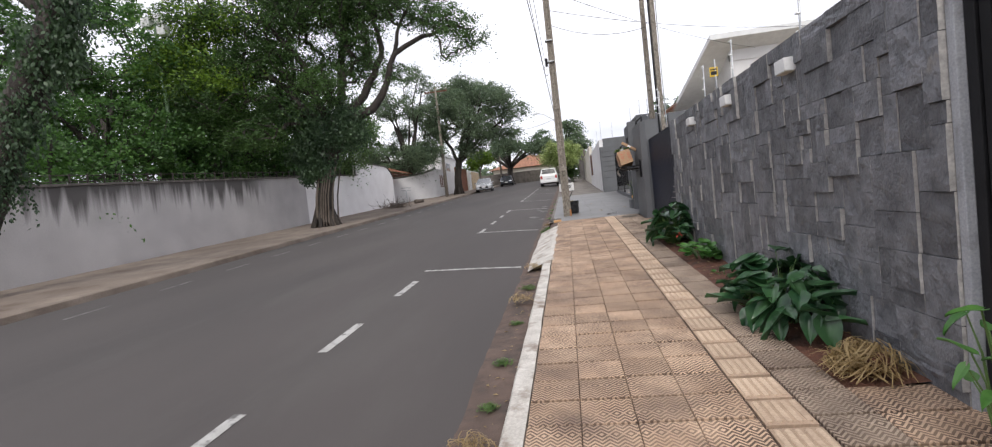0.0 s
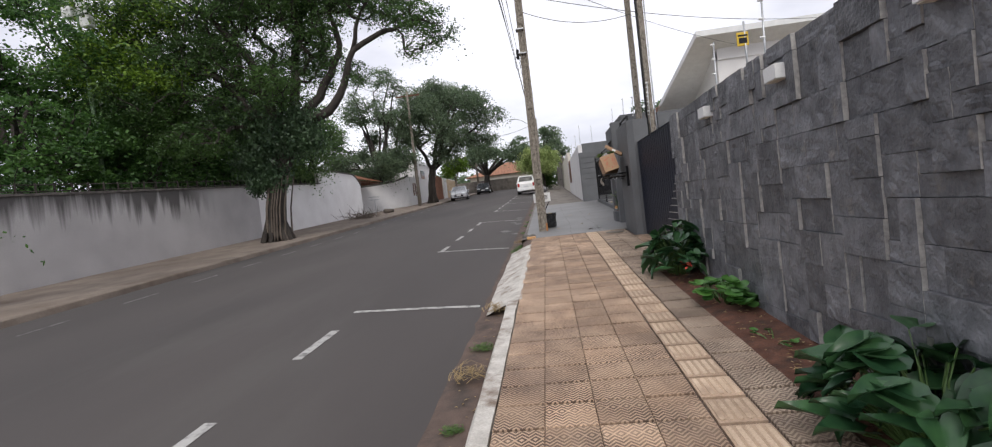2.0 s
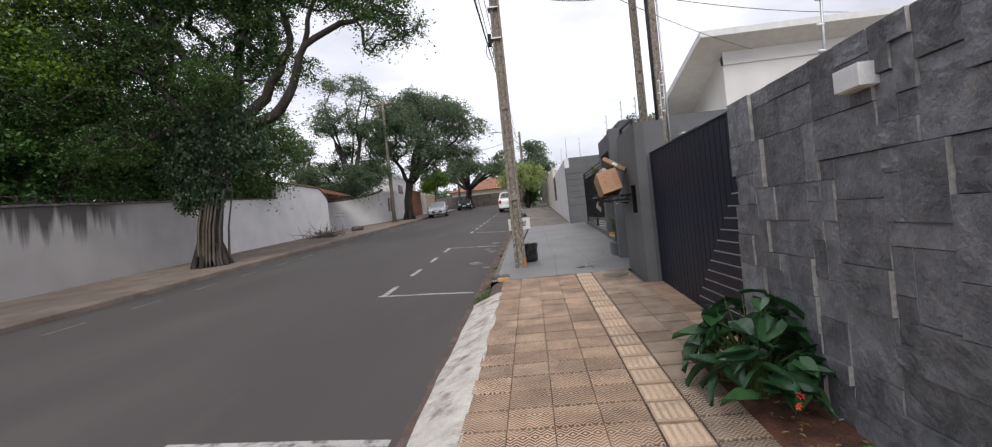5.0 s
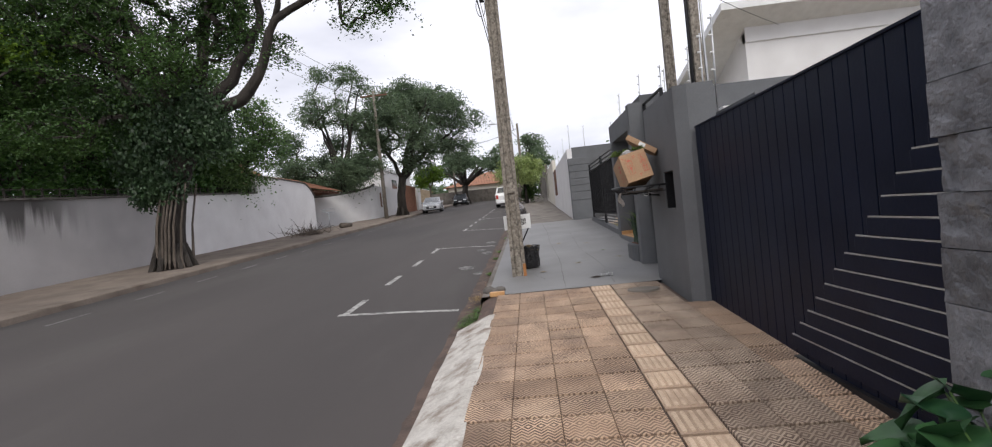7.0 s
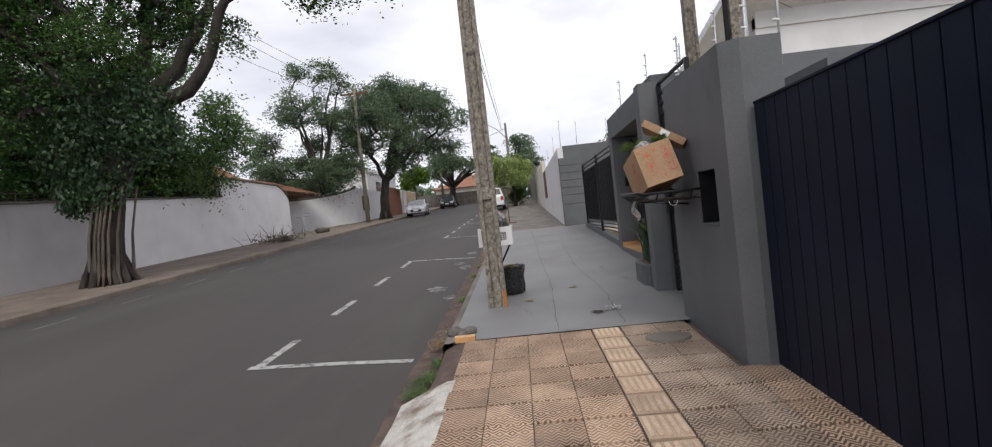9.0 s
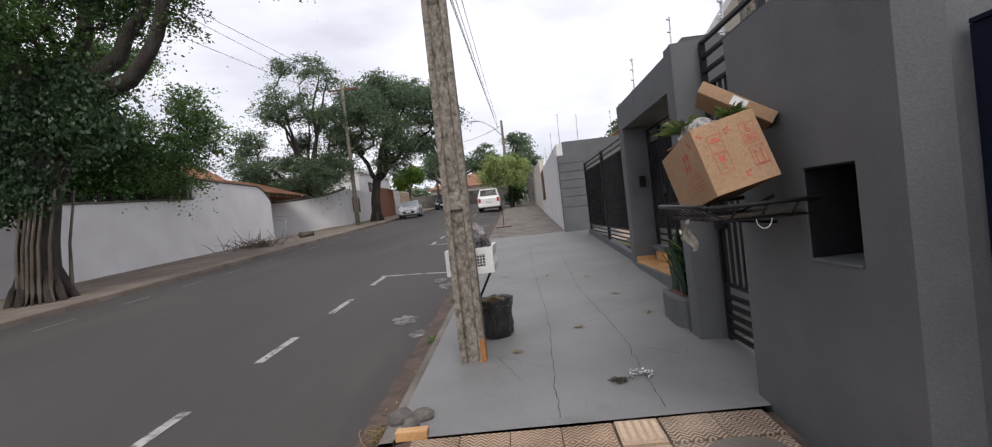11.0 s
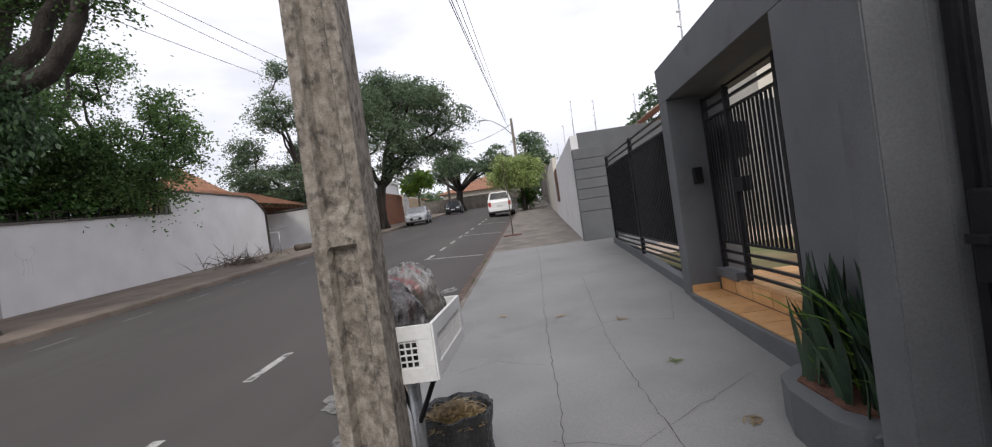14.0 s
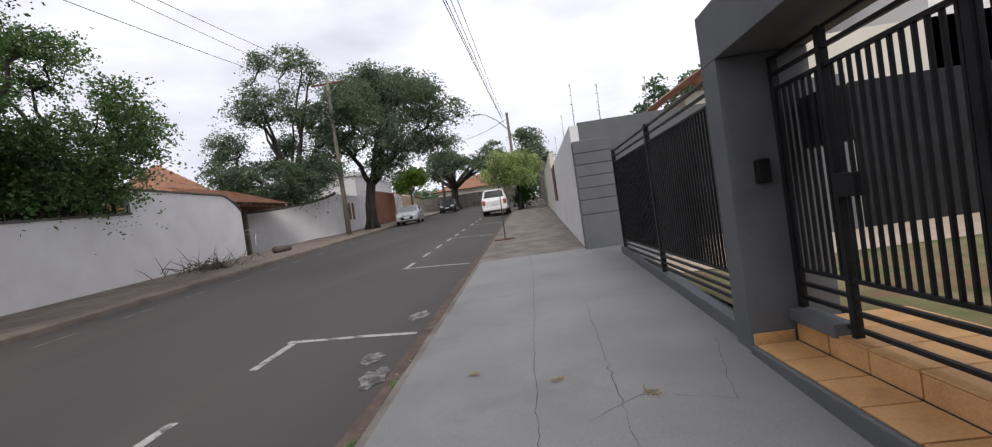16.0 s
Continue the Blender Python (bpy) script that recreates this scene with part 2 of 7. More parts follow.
def tube(name, pts, radii, material, parent=None, sides=8, label=""):
    bm = bmesh.new()
    add_tube(bm, pts, radii, sides)
    return part(name, bm, material, parent, label, smooth=True)


def strip(name, profile, y0, y1, material, step=1.0, wob=0.0, parent=None):
    """A ribbon of the street: a cross-section of (x, height over the street) carried along y."""
    n = max(1, round((y1 - y0) / step))
    ys = [y0 + (y1 - y0) * i / n for i in range(n + 1)]
    verts, faces = [], []
    k = len(profile)
    for y in ys:
        for j, (x, h) in enumerate(profile):
            w = wob * noise.noise((x * 3.1, y * 1.7, j * 5.0)) if wob else 0.0
            verts.append((x + w, y, gz(y) + h + w * 0.25))
    for i in range(n):
        for j in range(k - 1):
            a = i * k + j
            faces.append((a, a + 1, a + k + 1, a + k))
    return mesh_ob(name, verts, faces, material, parent)


def prism(name, outline, z0, z1, material, parent=None, bevel=0.0, label=""):
    """An upright block over a ground outline (counter-clockwise)."""
    bm = bmesh.new()
    lo = [bm.verts.new((x, y, z0)) for x, y in outline]
    hi = [bm.verts.new((x, y, z1)) for x, y in outline]
    n = len(outline)
    for i in range(n):
        bm.faces.new((lo[i], lo[(i + 1) % n], hi[(i + 1) % n], hi[i]))
    bm.faces.new(hi)
    bm.faces.new(lo[::-1])
    if bevel:
        bmesh.ops.bevel(bm, geom=bm.edges[:], offset=bevel, segments=2, affect="EDGES")
    return part(name, bm, material, parent, label)


# ---- the ground, the road, the pavements ----
gys = [-900, -60, -30, 0, 30, 60, 88, 400, 2500]
gxs = [-1500, -60, -14, -5, 2.5, 60, 1500]
gv = [(x, y, gz(y) - 0.3) for y in gys for x in gxs]
gf = [(i * 7 + j, i * 7 + j + 1, i * 7 + j + 8, i * 7 + j + 7) for i in range(8) for j in range(6)]
tagged(mesh_ob("ground", gv, gf, M_EARTH), "bare brown earth stretching to the horizon", "ground", kind="structure")

ROAD = [(-9.75, -0.05), (-9.2, -0.04), (-8, -0.01), (-5, 0.015), (-2.6, 0.0), (-1.6, -0.04), (-1.0, -0.075), (-0.72, -0.09)]
tagged(strip("road", ROAD, -30, 77, M_ASPHALT), "dark grey asphalt street with a gentle climb", "road", kind="structure")


def road_h(x):
    for (xa, ha), (xb, hb) in zip(ROAD, ROAD[1:]):
        if xa <= x <= xb:
            return ha + (hb - ha) * (x - xa) / (xb - xa)
    return 0.0


def road_mark(x0, x1, y0, y1, material, label):
    n = max(1, int((x1 - x0) / 0.3))
    verts, faces = [], []
    for i in range(n + 1):
        x = x0 + (x1 - x0) * i / n
        for y in (y0, y1):
            verts.append((x, y + 0.012 * noise.noise((x * 4, y, 3)), gz(y) + road_h(x) + 0.005))
    for i in range(n):
        faces.append((2 * i, 2 * i + 2, 2 * i + 3, 2 * i + 1))
    return tagged(mesh_ob("road_marking", verts, faces, material), label, "road marking", "parking bay lines", "structure")


L_DASH = "worn white dash painted on the asphalt"
for y in [-0.1, 2.35, 4.52, 6.72, 13.72, 15.82, 17.95, 20.1, 26.85, 28.9, 30.95, 33.0, 35.0, 37.1, 40.6, 42.7, 44.8]:
    road_mark(-2.56, -2.46, y, y + 0.93, M_ROADPAINT, L_DASH)
for y in (8.42, 13.66, 21.05, 26.8, 33.9, 40.5):
    road_mark(-2.6, -0.92, y, y + 0.1, M_ROADPAINT, "worn white line closing a parking bay")
for i in range(26):
    y = 1.1 + 2.0 * i
    road_mark(-8.42, -8.35, y, y + 0.9, M_THINPAINT, "thin faded white dash on the asphalt")

tagged(strip("gutter", [(-0.88, -0.081), (-0.76, -0.074), (-0.64, -0.066), (-0.5, -0.06)], -30, 77, M_GUTTER, 0.1, 0.07), "strip of red-brown dirt in the gutter", "gutter", kind="structure")
tagged(strip("kerb", [(-0.515, -0.25), (-0.505, 0.07), (-0.49, 0.095), (-0.39, 0.1), (-0.37, 0.098), (-0.37, -0.2)], -30, 7.9, M_KERB, 0.15, 0.012), "limewashed concrete kerb edging the pavement", "kerb", kind="structure")
tagged(strip("kerb_ramp", [(-0.80, -0.2), (-0.78, -0.06), (-0.6, 0.02), (-0.4, 0.098), (-0.34, 0.1), (-0.34, -0.2)], 7.9, 12.6, M_KERB, 0.15, 0.03), "rough whitewashed concrete ramp at the kerb", "kerb", kind="structure")
tagged(strip("kerb_broken", [(-0.6, -0.2), (-0.56, 0.02), (-0.46, 0.07), (-0.35, 0.085), (-0.35, -0.1)], 12.6, 13.62, M_GUTTER, 0.1, 0.03), "crumbled dirty end of the kerb", "kerb", kind="structure")
tagged(strip("kerb_far", [(-0.6, -0.2), (-0.59, 0.06), (-0.57, 0.09), (-0.48, 0.094), (-0.48, -0.2)], 13.6, 77, M_OLDCONC, 0.3, 0.02), "weathered dark concrete kerb", "kerb", kind="structure")
tagged(strip("pavement_base", [(-0.36, 0.08), (1.4, 0.08), (1.42, 0.06), (2.05, 0.06)], -12, 13.62, M_GUTTER, 0.5), "mortar bed under the pavement tiles", "pavement", kind="structure")
tagged(strip("planting_bed", [(1.42, 0.075), (1.5, 0.09), (1.65, 0.11), (1.86, 0.12)], 3.0, 9.25, M_DIRT, 0.06, 0.035), "bare red soil bed along the stone wall", "flower bed", kind="structure")
tagged(strip("pavement_concrete", [(-0.5, 0.097), (0.3, 0.1), (1.2, 0.1), (2.0, 0.1), (3.0, 0.1)], 13.62, 25.5, M_CONC, 0.5), "smooth grey painted concrete pavement with hairline cracks", "pavement", kind="structure")
tagged(strip("pavement_far", [(-0.5, 0.097), (0.5, 0.1), (1.8, 0.1)], 25.5, 77, M_OLDCONC, 0.5), "old brown-grey concrete pavement", "pavement", kind="structure")
tagged(strip("pavement_left", [(-13.95, 0.12), (-12.5, 0.1), (-10.0, 0.09), (-9.86, 0.085), (-9.82, 0.06), (-9.8, -0.2)], -30, 77, M_LEFTWALK, 0.3, 0.03), "worn dusty pavement with a broken kerb", "pavement", kind="structure")


# ---- walls on the near side ----
box("wall_stone", 1.88, 2.08, 2.745, 9.09, -0.1, 2.52, M_MORTAR)
tagged(bpy.data.objects["wall_stone"], "garden wall clad in dark grey slate slabs", "wall", kind="structure")
gp = empty("gate_pillar", 1.9, 13.0, gs(13), "grey rendered gate pillar with a small dark opening", "pillar")


def bars(parent, name, x, ys, z0, z1, w=0.02, d=0.02, material=None):
    """Upright bars of a railing, alike, sharing one mesh."""
    first = None
    for y in ys:
        if first is None:
            first = box(name, -d / 2, d / 2, -w / 2, w / 2, 0, z1 - z0, material or M_BLACK, parent, 0.002)
            ob = first
        else:
            ob = new(name, first.data)
            ob.parent = parent
        ob.location = (x, y, z0)


# the gate pillar with its niche: the wall is closed round the opening
def pillar_shape():
    z0, z1 = 0.45, 3.0
    ya, yb, za, zb = 12.68, 13.06, 1.70, 2.14
    bm = bmesh.new()
    add_box(bm, 1.8, 2.2, 12.5, ya, z0, z1)
    add_box(bm, 1.8, 2.2, yb, 13.78, z0, z1)
    add_box(bm, 1.8, 2.2, ya, yb, z0, za)
    add_box(bm, 1.8, 2.2, ya, yb, zb, z1)
    lo = [(1.8, 12.42), (1.92, 12.34), (2.2, 12.34), (2.2, 12.5), (1.8, 12.5)]
    a = [bm.verts.new((x, y, z0)) for x, y in lo]
    b = [bm.verts.new((x, y, z1)) for x, y in lo]
    for i in range(5):
        bm.faces.new((a[i], a[(i + 1) % 5], b[(i + 1) % 5], b[i]))
    bm.faces.new(b)
    for v in bm.verts:
        v.co.x -= 1.9
        v.co.y -= 13.0
        v.co.z -= gs(13)
    return bm


part("shaft", pillar_shape(), M_GREYPAINT, gp)
# Black back and side plates paint in the darkness inside the opening.
box("niche_back", 0.27, 0.29, -0.34, 0.08, 1.70 - gs(13) - 0.02, 2.14 - gs(13) + 0.02, M_BLACK, gp, 0.0, "black plate standing for the dark depth of the niche")
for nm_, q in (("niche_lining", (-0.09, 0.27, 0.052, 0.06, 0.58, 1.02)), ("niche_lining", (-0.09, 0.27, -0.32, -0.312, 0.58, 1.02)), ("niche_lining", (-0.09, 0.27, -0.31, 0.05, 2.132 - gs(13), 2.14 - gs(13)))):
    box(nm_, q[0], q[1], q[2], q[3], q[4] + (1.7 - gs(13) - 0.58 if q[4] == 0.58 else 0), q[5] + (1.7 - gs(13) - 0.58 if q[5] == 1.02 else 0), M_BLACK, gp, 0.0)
box("niche_sill", -0.108, 0.16, -0.31, 0.05, 1.7 - gs(13), 1.712 - gs(13), M_GREYPAINT, gp, 0.003)

# sliding gate: dark sheet with upright folds, and a stepped fan of level slats
sg = empty("sliding_gate", 1.97, 10.8, gs(10.8), "dark blue steel driveway gate, upright folds and level slats", "gate")
gy = 9.11
while gy < 12.28:
    bm = bmesh.new()
    for v in add_box(bm, 0.0, 0.012, gy - 10.8, gy + 0.133 - 10.8, 0.0, 2.53 - gs(10.8), 0.004):
        if v.co.z < 0.5:
            v.co.z += 0.05 * v.co.y + 0.012
    part("fold", bm, M_BLUEGATE, sg)
    gy += 0.14
box("backing", 0.02, 0.026, 9.1 - 10.8, 12.32 - 10.8, 0.1, 2.52 - gs(10.8), M_BLUEGATE, sg, 0.0)
# Pale strips paint the light that shows through the gaps between slats.
M_SLATGAP = surf("pale_slat_gap", (0.3, 0.29, 0.27), (0.42, 0.41, 0.39), 8, 0.5, 0.1)
for i in range(13):
    z = 0.68 + 0.1067 * i
    yf = 10.68 - (z - 0.68) * 1.086
    if yf - 9.2 < 0.05:
        break
    box("slat", -0.014, -0.003, 9.11 - 10.8, yf - 10.8, z - gs(10.8), z + 0.092 - gs(10.8), M_BLUEGATE, sg, 0.003)
    box("slat_edge", -0.011, -0.003, 9.115 - 10.8, yf - 10.81, z + 0.095 - gs(10.8), z + 0.104 - gs(10.8), M_SLATGAP, sg, 0.001, "pale strip standing for light seen between the slats")
box("bottom_rail", -0.03, 0.03, -1.52, 1.5, -0.07, -0.01, M_BLACK, sg, 0.003)
box("top_rail", -0.012, 0.03, -1.53, 1.51, 2.528 - gs(10.8), 2.545 - gs(10.8), M_BLUEGATE, sg, 0.003)

M_PALEGREY = surf("pale_grey_paint", (0.27, 0.28, 0.3), (0.36, 0.37, 0.39), 5, 0.7, 0.3, 80, stain=(0.2, 0.2, 0.2), stain_scale=6, stain_at=(0.55, 0.7))
# first house's gate, just before the stone wall: pale jamb and dark bars
tagged(box("wall_end", 1.85, 1.9, 2.69, 2.742, -0.1, 2.6, M_PALEGREY), "pale grey painted plaster edge closing the stone wall", "wall", kind="structure")
bg = empty("bar_gate", 1.92, 1.48, gs(1.6), "black steel bar gate with pale boarding behind", "gate")
box("stile", -0.03, 0.03, 1.145, 1.205, -0.05, 2.4, M_BLACK, bg, 0.004)
bars(bg, "bar", 0.0, [-1.24 + 0.13 * i for i in range(19)], 0.0, 2.3, 0.06, 0.04)
box("rail", -0.015, 0.015, -1.3, 1.1, 2.3, 2.36, M_BLACK, bg)
box("rail", -0.015, 0.015, -1.3, 1.1, -0.03, 0.02, M_BLACK, bg)
box("backing", 0.08, 0.11, -1.3, 1.25, 0.0, 2.3, M_CREAM, bg, 0.004, "pale boarding behind the bars")
tagged(box("wall_near", 1.9, 2.1, -14, 0.3, -1.2, 2.5, M_CREAM), "plain pale garden wall", "wall", kind="structure")

# pedestrian gate between the pillars
pg = empty("pedestrian_gate", 2.07, 14.32, gs(14.32), "black steel pedestrian gate with upright bars", "gate")
bars(pg, "bar", 0.0, [-0.44 + 0.11 * i for i in range(9)], 0.5, 2.1, 0.022, 0.022)
for z in (0.06, 0.14, 0.22, 0.3, 0.38, 0.48, 2.1, 2.22, 2.34, 2.46):
    box("rail", -0.018, 0.018, -0.5, 0.5, z, z + 0.028, M_BLACK, pg, 0.003)
for y in (-0.5, 0.5):
    box("stile", -0.022, 0.022, y - 0.022, y + 0.022, 0.03, 2.48, M_BLACK, pg, 0.003)
box("lock_box", -0.06, 0.03, 0.36, 0.47, 0.95, 1.25, M_BLACK, pg, 0.01, "black plastic lock box")
box("handle", -0.09, -0.06, 0.37, 0.46, 1.08, 1.11, M_BLACK, pg, 0.004)
tagged(box("wall_entry_back", 2.9, 3.05, 13.0, 16.2, 0.4, 2.95, M_GREYPAINT), "grey wall behind the pedestrian gate", "wall", kind="structure")

# second pillar, planter, portal
tagged(prism("pillar", [(1.84, 14.9), (2.02, 14.86), (2.75, 14.86), (2.75, 15.12), (1.84, 15.1)], 0.5, 3.34, M_GREYPAINT, bevel=0.006), "tall grey rendered pillar beside the pedestrian gate", "pillar")
arc = [(1.83, 15.13)] + [(1.98 - 0.2 * math.cos(a), 15.36 - 0.2 * math.sin(a)) for a in [1.1, 0.8, 0.5, 0.2, 0.0]] + [(1.78, 15.7), (1.84, 15.92), (1.98, 16.05), (2.19, 16.1), (2.19, 15.13)]
pl = empty("planter", 2.0, 15.6, gs(15.6), "grey rendered planter with a rounded front", "planter")
prism("planter_wall", [(x - 2.0, y - 15.6) for x, y in arc[::-1]], -0.2, 0.24, M_GREYPAINT, pl)
prism("planter_soil", [(-0.12, -0.2), (0.0, -0.38), (0.185, -0.42), (0.185, 0.4), (0.02, 0.36), (-0.13, 0.2)], 0.1, 0.25, M_DIRT, pl, label="dry brown soil")

pt = empty("entrance_portal", 2.5, 17.5, gs(17.5), "dark grey rendered entrance portal framing a gate", "portal")
h0 = gs(17.5)
box("near_jamb", -0.3, 0.35, 15.62 - 17.5, 16.27 - 17.5, -0.3, 3.2 - h0, M_GREYPAINT, pt)
box("far_jamb", -0.3, 0.35, 18.68 - 17.5, 18.97 - 17.5, -0.2, 3.2 - h0, M_GREYPAINT, pt)
box("lintel", -0.3, 0.35, 15.62 - 17.5, 18.97 - 17.5, 3.203 - h0, 3.6 - h0, M_GREYPAINT, pt)
box("intercom", -0.13, -0.03, 18.62 - 17.5, 18.678 - 17.5, 1.28, 1.46, M_BLACK, pt, 0.015, "black plastic intercom")

st = empty("entrance_steps", 2.5, 17.5, gs(17.5), "two low steps in orange tiles with a grey edge", "steps")
box("end_tile", -0.29, 0.0, 1.16, 1.174, 0.118, 0.2, M_TANTILE, st, 0.003)
box("gate_kerb", -0.02, 0.12, 0.62, 1.174, 0.272, 0.36, M_GREYPAINT, st, 0.01, "grey rendered kerb under the gate")
box("gate_kerb", -0.02, 0.12, -1.22, -0.85, 0.272, 0.36, M_GREYPAINT, st, 0.01, "grey rendered kerb under the gate")
box("lower_step_base", -0.32, 0.4, -1.225, 1.175, -0.3, 0.115, M_GREYPAINT, st, 0.01, "grey painted step edge")
box("upper_step_base", 0.02, 0.8, -1.22, 1.17, -0.3, 0.27, M_GREYPAINT, st, 0.01)
for i in range(6):
    y = -1.2 + i * 0.39
    box("tile", -0.29, -0.002, y, y + 0.375, 0.118, 0.13, M_TANTILE, st, 0.003)
    box("tile", 0.004, 0.018, y, y + 0.375, 0.133, 0.268, M_TANTILE, st, 0.003)
    for k in range(2):
        box("tile", 0.004 + k * 0.383, 0.378 + k * 0.383, y, y + 0.375, 0.272, 0.285, M_TANTILE, st, 0.003)

eg = empty("entrance_gate", 2.58, 17.55, gs(17.55), "black steel entrance gate with slim upright bars", "gate")
g0 = 1.30 - gs(17.55)
g1 = 3.12 - gs(17.55)
bars(eg, "bar", 0.0, [-1.18 + 0.08 * i for i in range(29)], g0 + 0.32, g1 - 0.22, 0.02, 0.02)
for z in (g0, g0 + 0.1, g0 + 0.2, g0 + 0.3, g1 - 0.22, g1 - 0.11, g1):
    box("rail", -0.016, 0.016, -1.26, 1.12, z, z + 0.026, M_BLACK, eg, 0.003)
for y in (-1.25, -0.52, 0.5, 1.1):
    box("stile", -0.025, 0.025, y - 0.025, y + 0.025, g0 - 0.06, g1 + 0.03, M_BLACK, eg, 0.003)
box("lock_box", -0.03, 0.05, 0.3, 0.52, g0 + 0.82, g0 + 0.96, M_BLACK, eg, 0.008, "black lock case")
box("mail_box", 0.05, 0.2, 0.6, 0.95, g0 + 1.15, g0 + 1.5, M_BLACK, eg, 0.015, "black letter box behind the bars")

# railing beyond the portal
fe = empty("fence", 2.3, 21.65, gs(21.65), "black steel railing on a low grey plinth", "fence")
f0 = gs(21.65)
ph = 0.09
bm = bmesh.new()
for v in add_box(bm, -0.06, 0.08, -2.68, 2.6, 0, 1):
    v.co.z = (gz(21.65 + v.co.y) + 0.05 if v.co.z < 0.5 else gz(21.65 + v.co.y) + 0.22) - f0
part("plinth", bm, M_GREYPAINT, fe, "grey rendered plinth")
for k, y in enumerate((-2.62, -0.2, 2.45)):
    box("post", -0.03, 0.03, y - 0.03, y + 0.03, -0.1, 3.19 - f0, M_BLACK, fe, 0.003)
bars(fe, "bar", 0.0, [-2.5 + 0.082 * i for i in range(28)] + [-0.1 + 0.082 * i for i in range(31)], 1.56 - f0, 2.95 - f0, 0.02, 0.02)
for z in (1.33, 1.40, 1.48, 1.55, 2.94, 3.04, 3.14):
    box("rail", -0.015, 0.015, -2.64, 2.46, z - f0 + 0.0, z + 0.025 - f0, M_BLACK, fe, 0.003)
box("sheet", 0.03, 0.036, -0.1, 2.45, 1.6 - f0, 2.94 - f0, M_BLUEGATE, fe, 0.0, "dark sheet behind the far bars")

# grooved block, grey cross wall, white wall
gb = empty("grooved_wall_block", 2.08, 25.3, gs(25.3), "grey rendered wall block with level grooves", "wall")
b0 = gs(25.3)
zz = b0 - 0.15
for k, h in enumerate([0.85, 0.3, 0.24, 0.24, 0.24, 0.24, 0.26]):
    o = box("course", -0.37, 0.40, -0.05, 0.3, zz - b0, zz + h - 0.012 - b0, M_GREYPAINT, gb, 0.012)
    zz += h
box("core", -0.35, 0.38, -0.03, 0.28, -0.15, 3.35 - b0, M_GREYPAINT, gb, 0.0)
tagged(box("wall_cross", 1.9, 12, 25.62, 25.8, 0.9, 4.0, M_GREYPAINT), "grey rendered garden wall behind the railing", "wall", kind="structure")
tagged(box("wall_white", 1.72, 1.9, 25.6, 37.2, 1.0, 3.95, M_WHITEWALL), "white rendered street wall", "wall", kind="structure")
tagged(box("wall_far_a", 1.75, 1.95, 37.2, 50, 1.5, 4.7, M_CREAM), "pale street wall further up the hill", "wall", kind="structure")
tagged(box("wall_far_b", 1.78, 1.98, 50, 77, 2, 5.6, M_OLDCONC), "weathered street wall further up the hill", "wall", kind="structure")
sh = empty("wall_window", 1.72, 34.6, 2.9, "brown wooden shutter in the white wall", "window")
box("shutter_frame", -0.03, 0.02, -0.8, 0.8, -0.35, 1.0, M_WOOD, sh)
for i in range(9):
    box("slat", -0.05, -0.02, -0.74, 0.74, -0.3 + i * 0.14, -0.2 + i * 0.14, M_WOOD, sh, 0.004)

# yard behind the gates
M_GRASSY = surf("yard_ground", (0.075, 0.11, 0.025), (0.24, 0.19, 0.1), 2.2, 0.95, 0.6, 40, stain=(0.2, 0.1, 0.06), stain_scale=1.0, depth=0.012)
tagged(mesh_ob("yard", [(3.0, 16.0, 1.22), (12, 16.0, 1.22), (12, 25.6, 1.26), (2.36, 25.6, 1.26), (2.36, 19.0, 1.23), (3.0, 18.9, 1.23)], [(0, 1, 2, 3, 4, 5)], M_GRASSY), "thin grass and bare soil in the front yard", "yard", kind="structure")
M_YARDPAVE = surf("yard_paving", (0.42, 0.33, 0.25), (0.52, 0.42, 0.33), 2, 0.85, 0.2, 50)
tagged(mesh_ob("yard_path", [(2.5, 21.4, 1.252), (12, 21.4, 1.252), (12, 25.6, 1.275), (2.5, 25.6, 1.275)], [(0, 1, 2, 3)], M_YARDPAVE), "pale paved terrace in the yard", "path", kind="structure")
hs = empty("garage_house", 9.0, 23.6, 1.2, "pale low house with a wide dark garage opening", "house")
box("wall", -3.6, 3, 0, 1.9, -0.3, 3.3, M_CREAM, hs)
# Black sheet paints the unlit inside of the open garage.
box("garage_door", -2.9, 2.6, -0.05, 0.0, 0.0, 2.45, M_BLACK, hs, 0.01, "black sheet standing for the dark inside of the garage")
box("gate_pier", -3.62, -2.98, -0.12, 0.0, -0.1, 2.6, M_GREYPAINT, hs, 0.006, "grey rendered pier beside the garage opening")
def roof_slab(name, parent, x0, x1, y0, y1, za, zb, material):
    """A pitched slope of barrel tiles, low along x0 and high along x1."""
    bm = bmesh.new()
    n = max(2, int((y1 - y0) / 0.22))
    pts = []
    for i in range(n * 4 + 1):
        y = y0 + (y1 - y0) * i / (n * 4)
        pts.append((y, 0.035 * abs(math.sin(math.pi * i / 4))))
    rows = [[bm.verts.new((x0 + (x1 - x0) * k / 6, y, za + (zb - za) * k / 6 + h + 0.02 * (k % 2))) for y, h in pts] for k in range(7)]
    for a, b in zip(rows, rows[1:]):
        for i in range(len(pts) - 1):
            bm.faces.new((a[i], b[i], b[i + 1], a[i + 1]))
    bmesh.ops.solidify(bm, geom=bm.faces[:], thickness=0.06)
    return part(name, bm, material, parent)
M_ROOFPALE = surf("faded_roof_tile", (0.42, 0.28, 0.22), (0.56, 0.4, 0.33), 3, 0.85, 0.4, 30, stain=(0.25, 0.16, 0.12), stain_scale=2)
h3 = empty("tiled_house", 7.4, 31.5, 2.0, "low house with a pale tiled gable roof", "house")
box("wall", -2.5, 3, -3.5, 3.5, -0.3, 2.7, M_CREAM, h3)
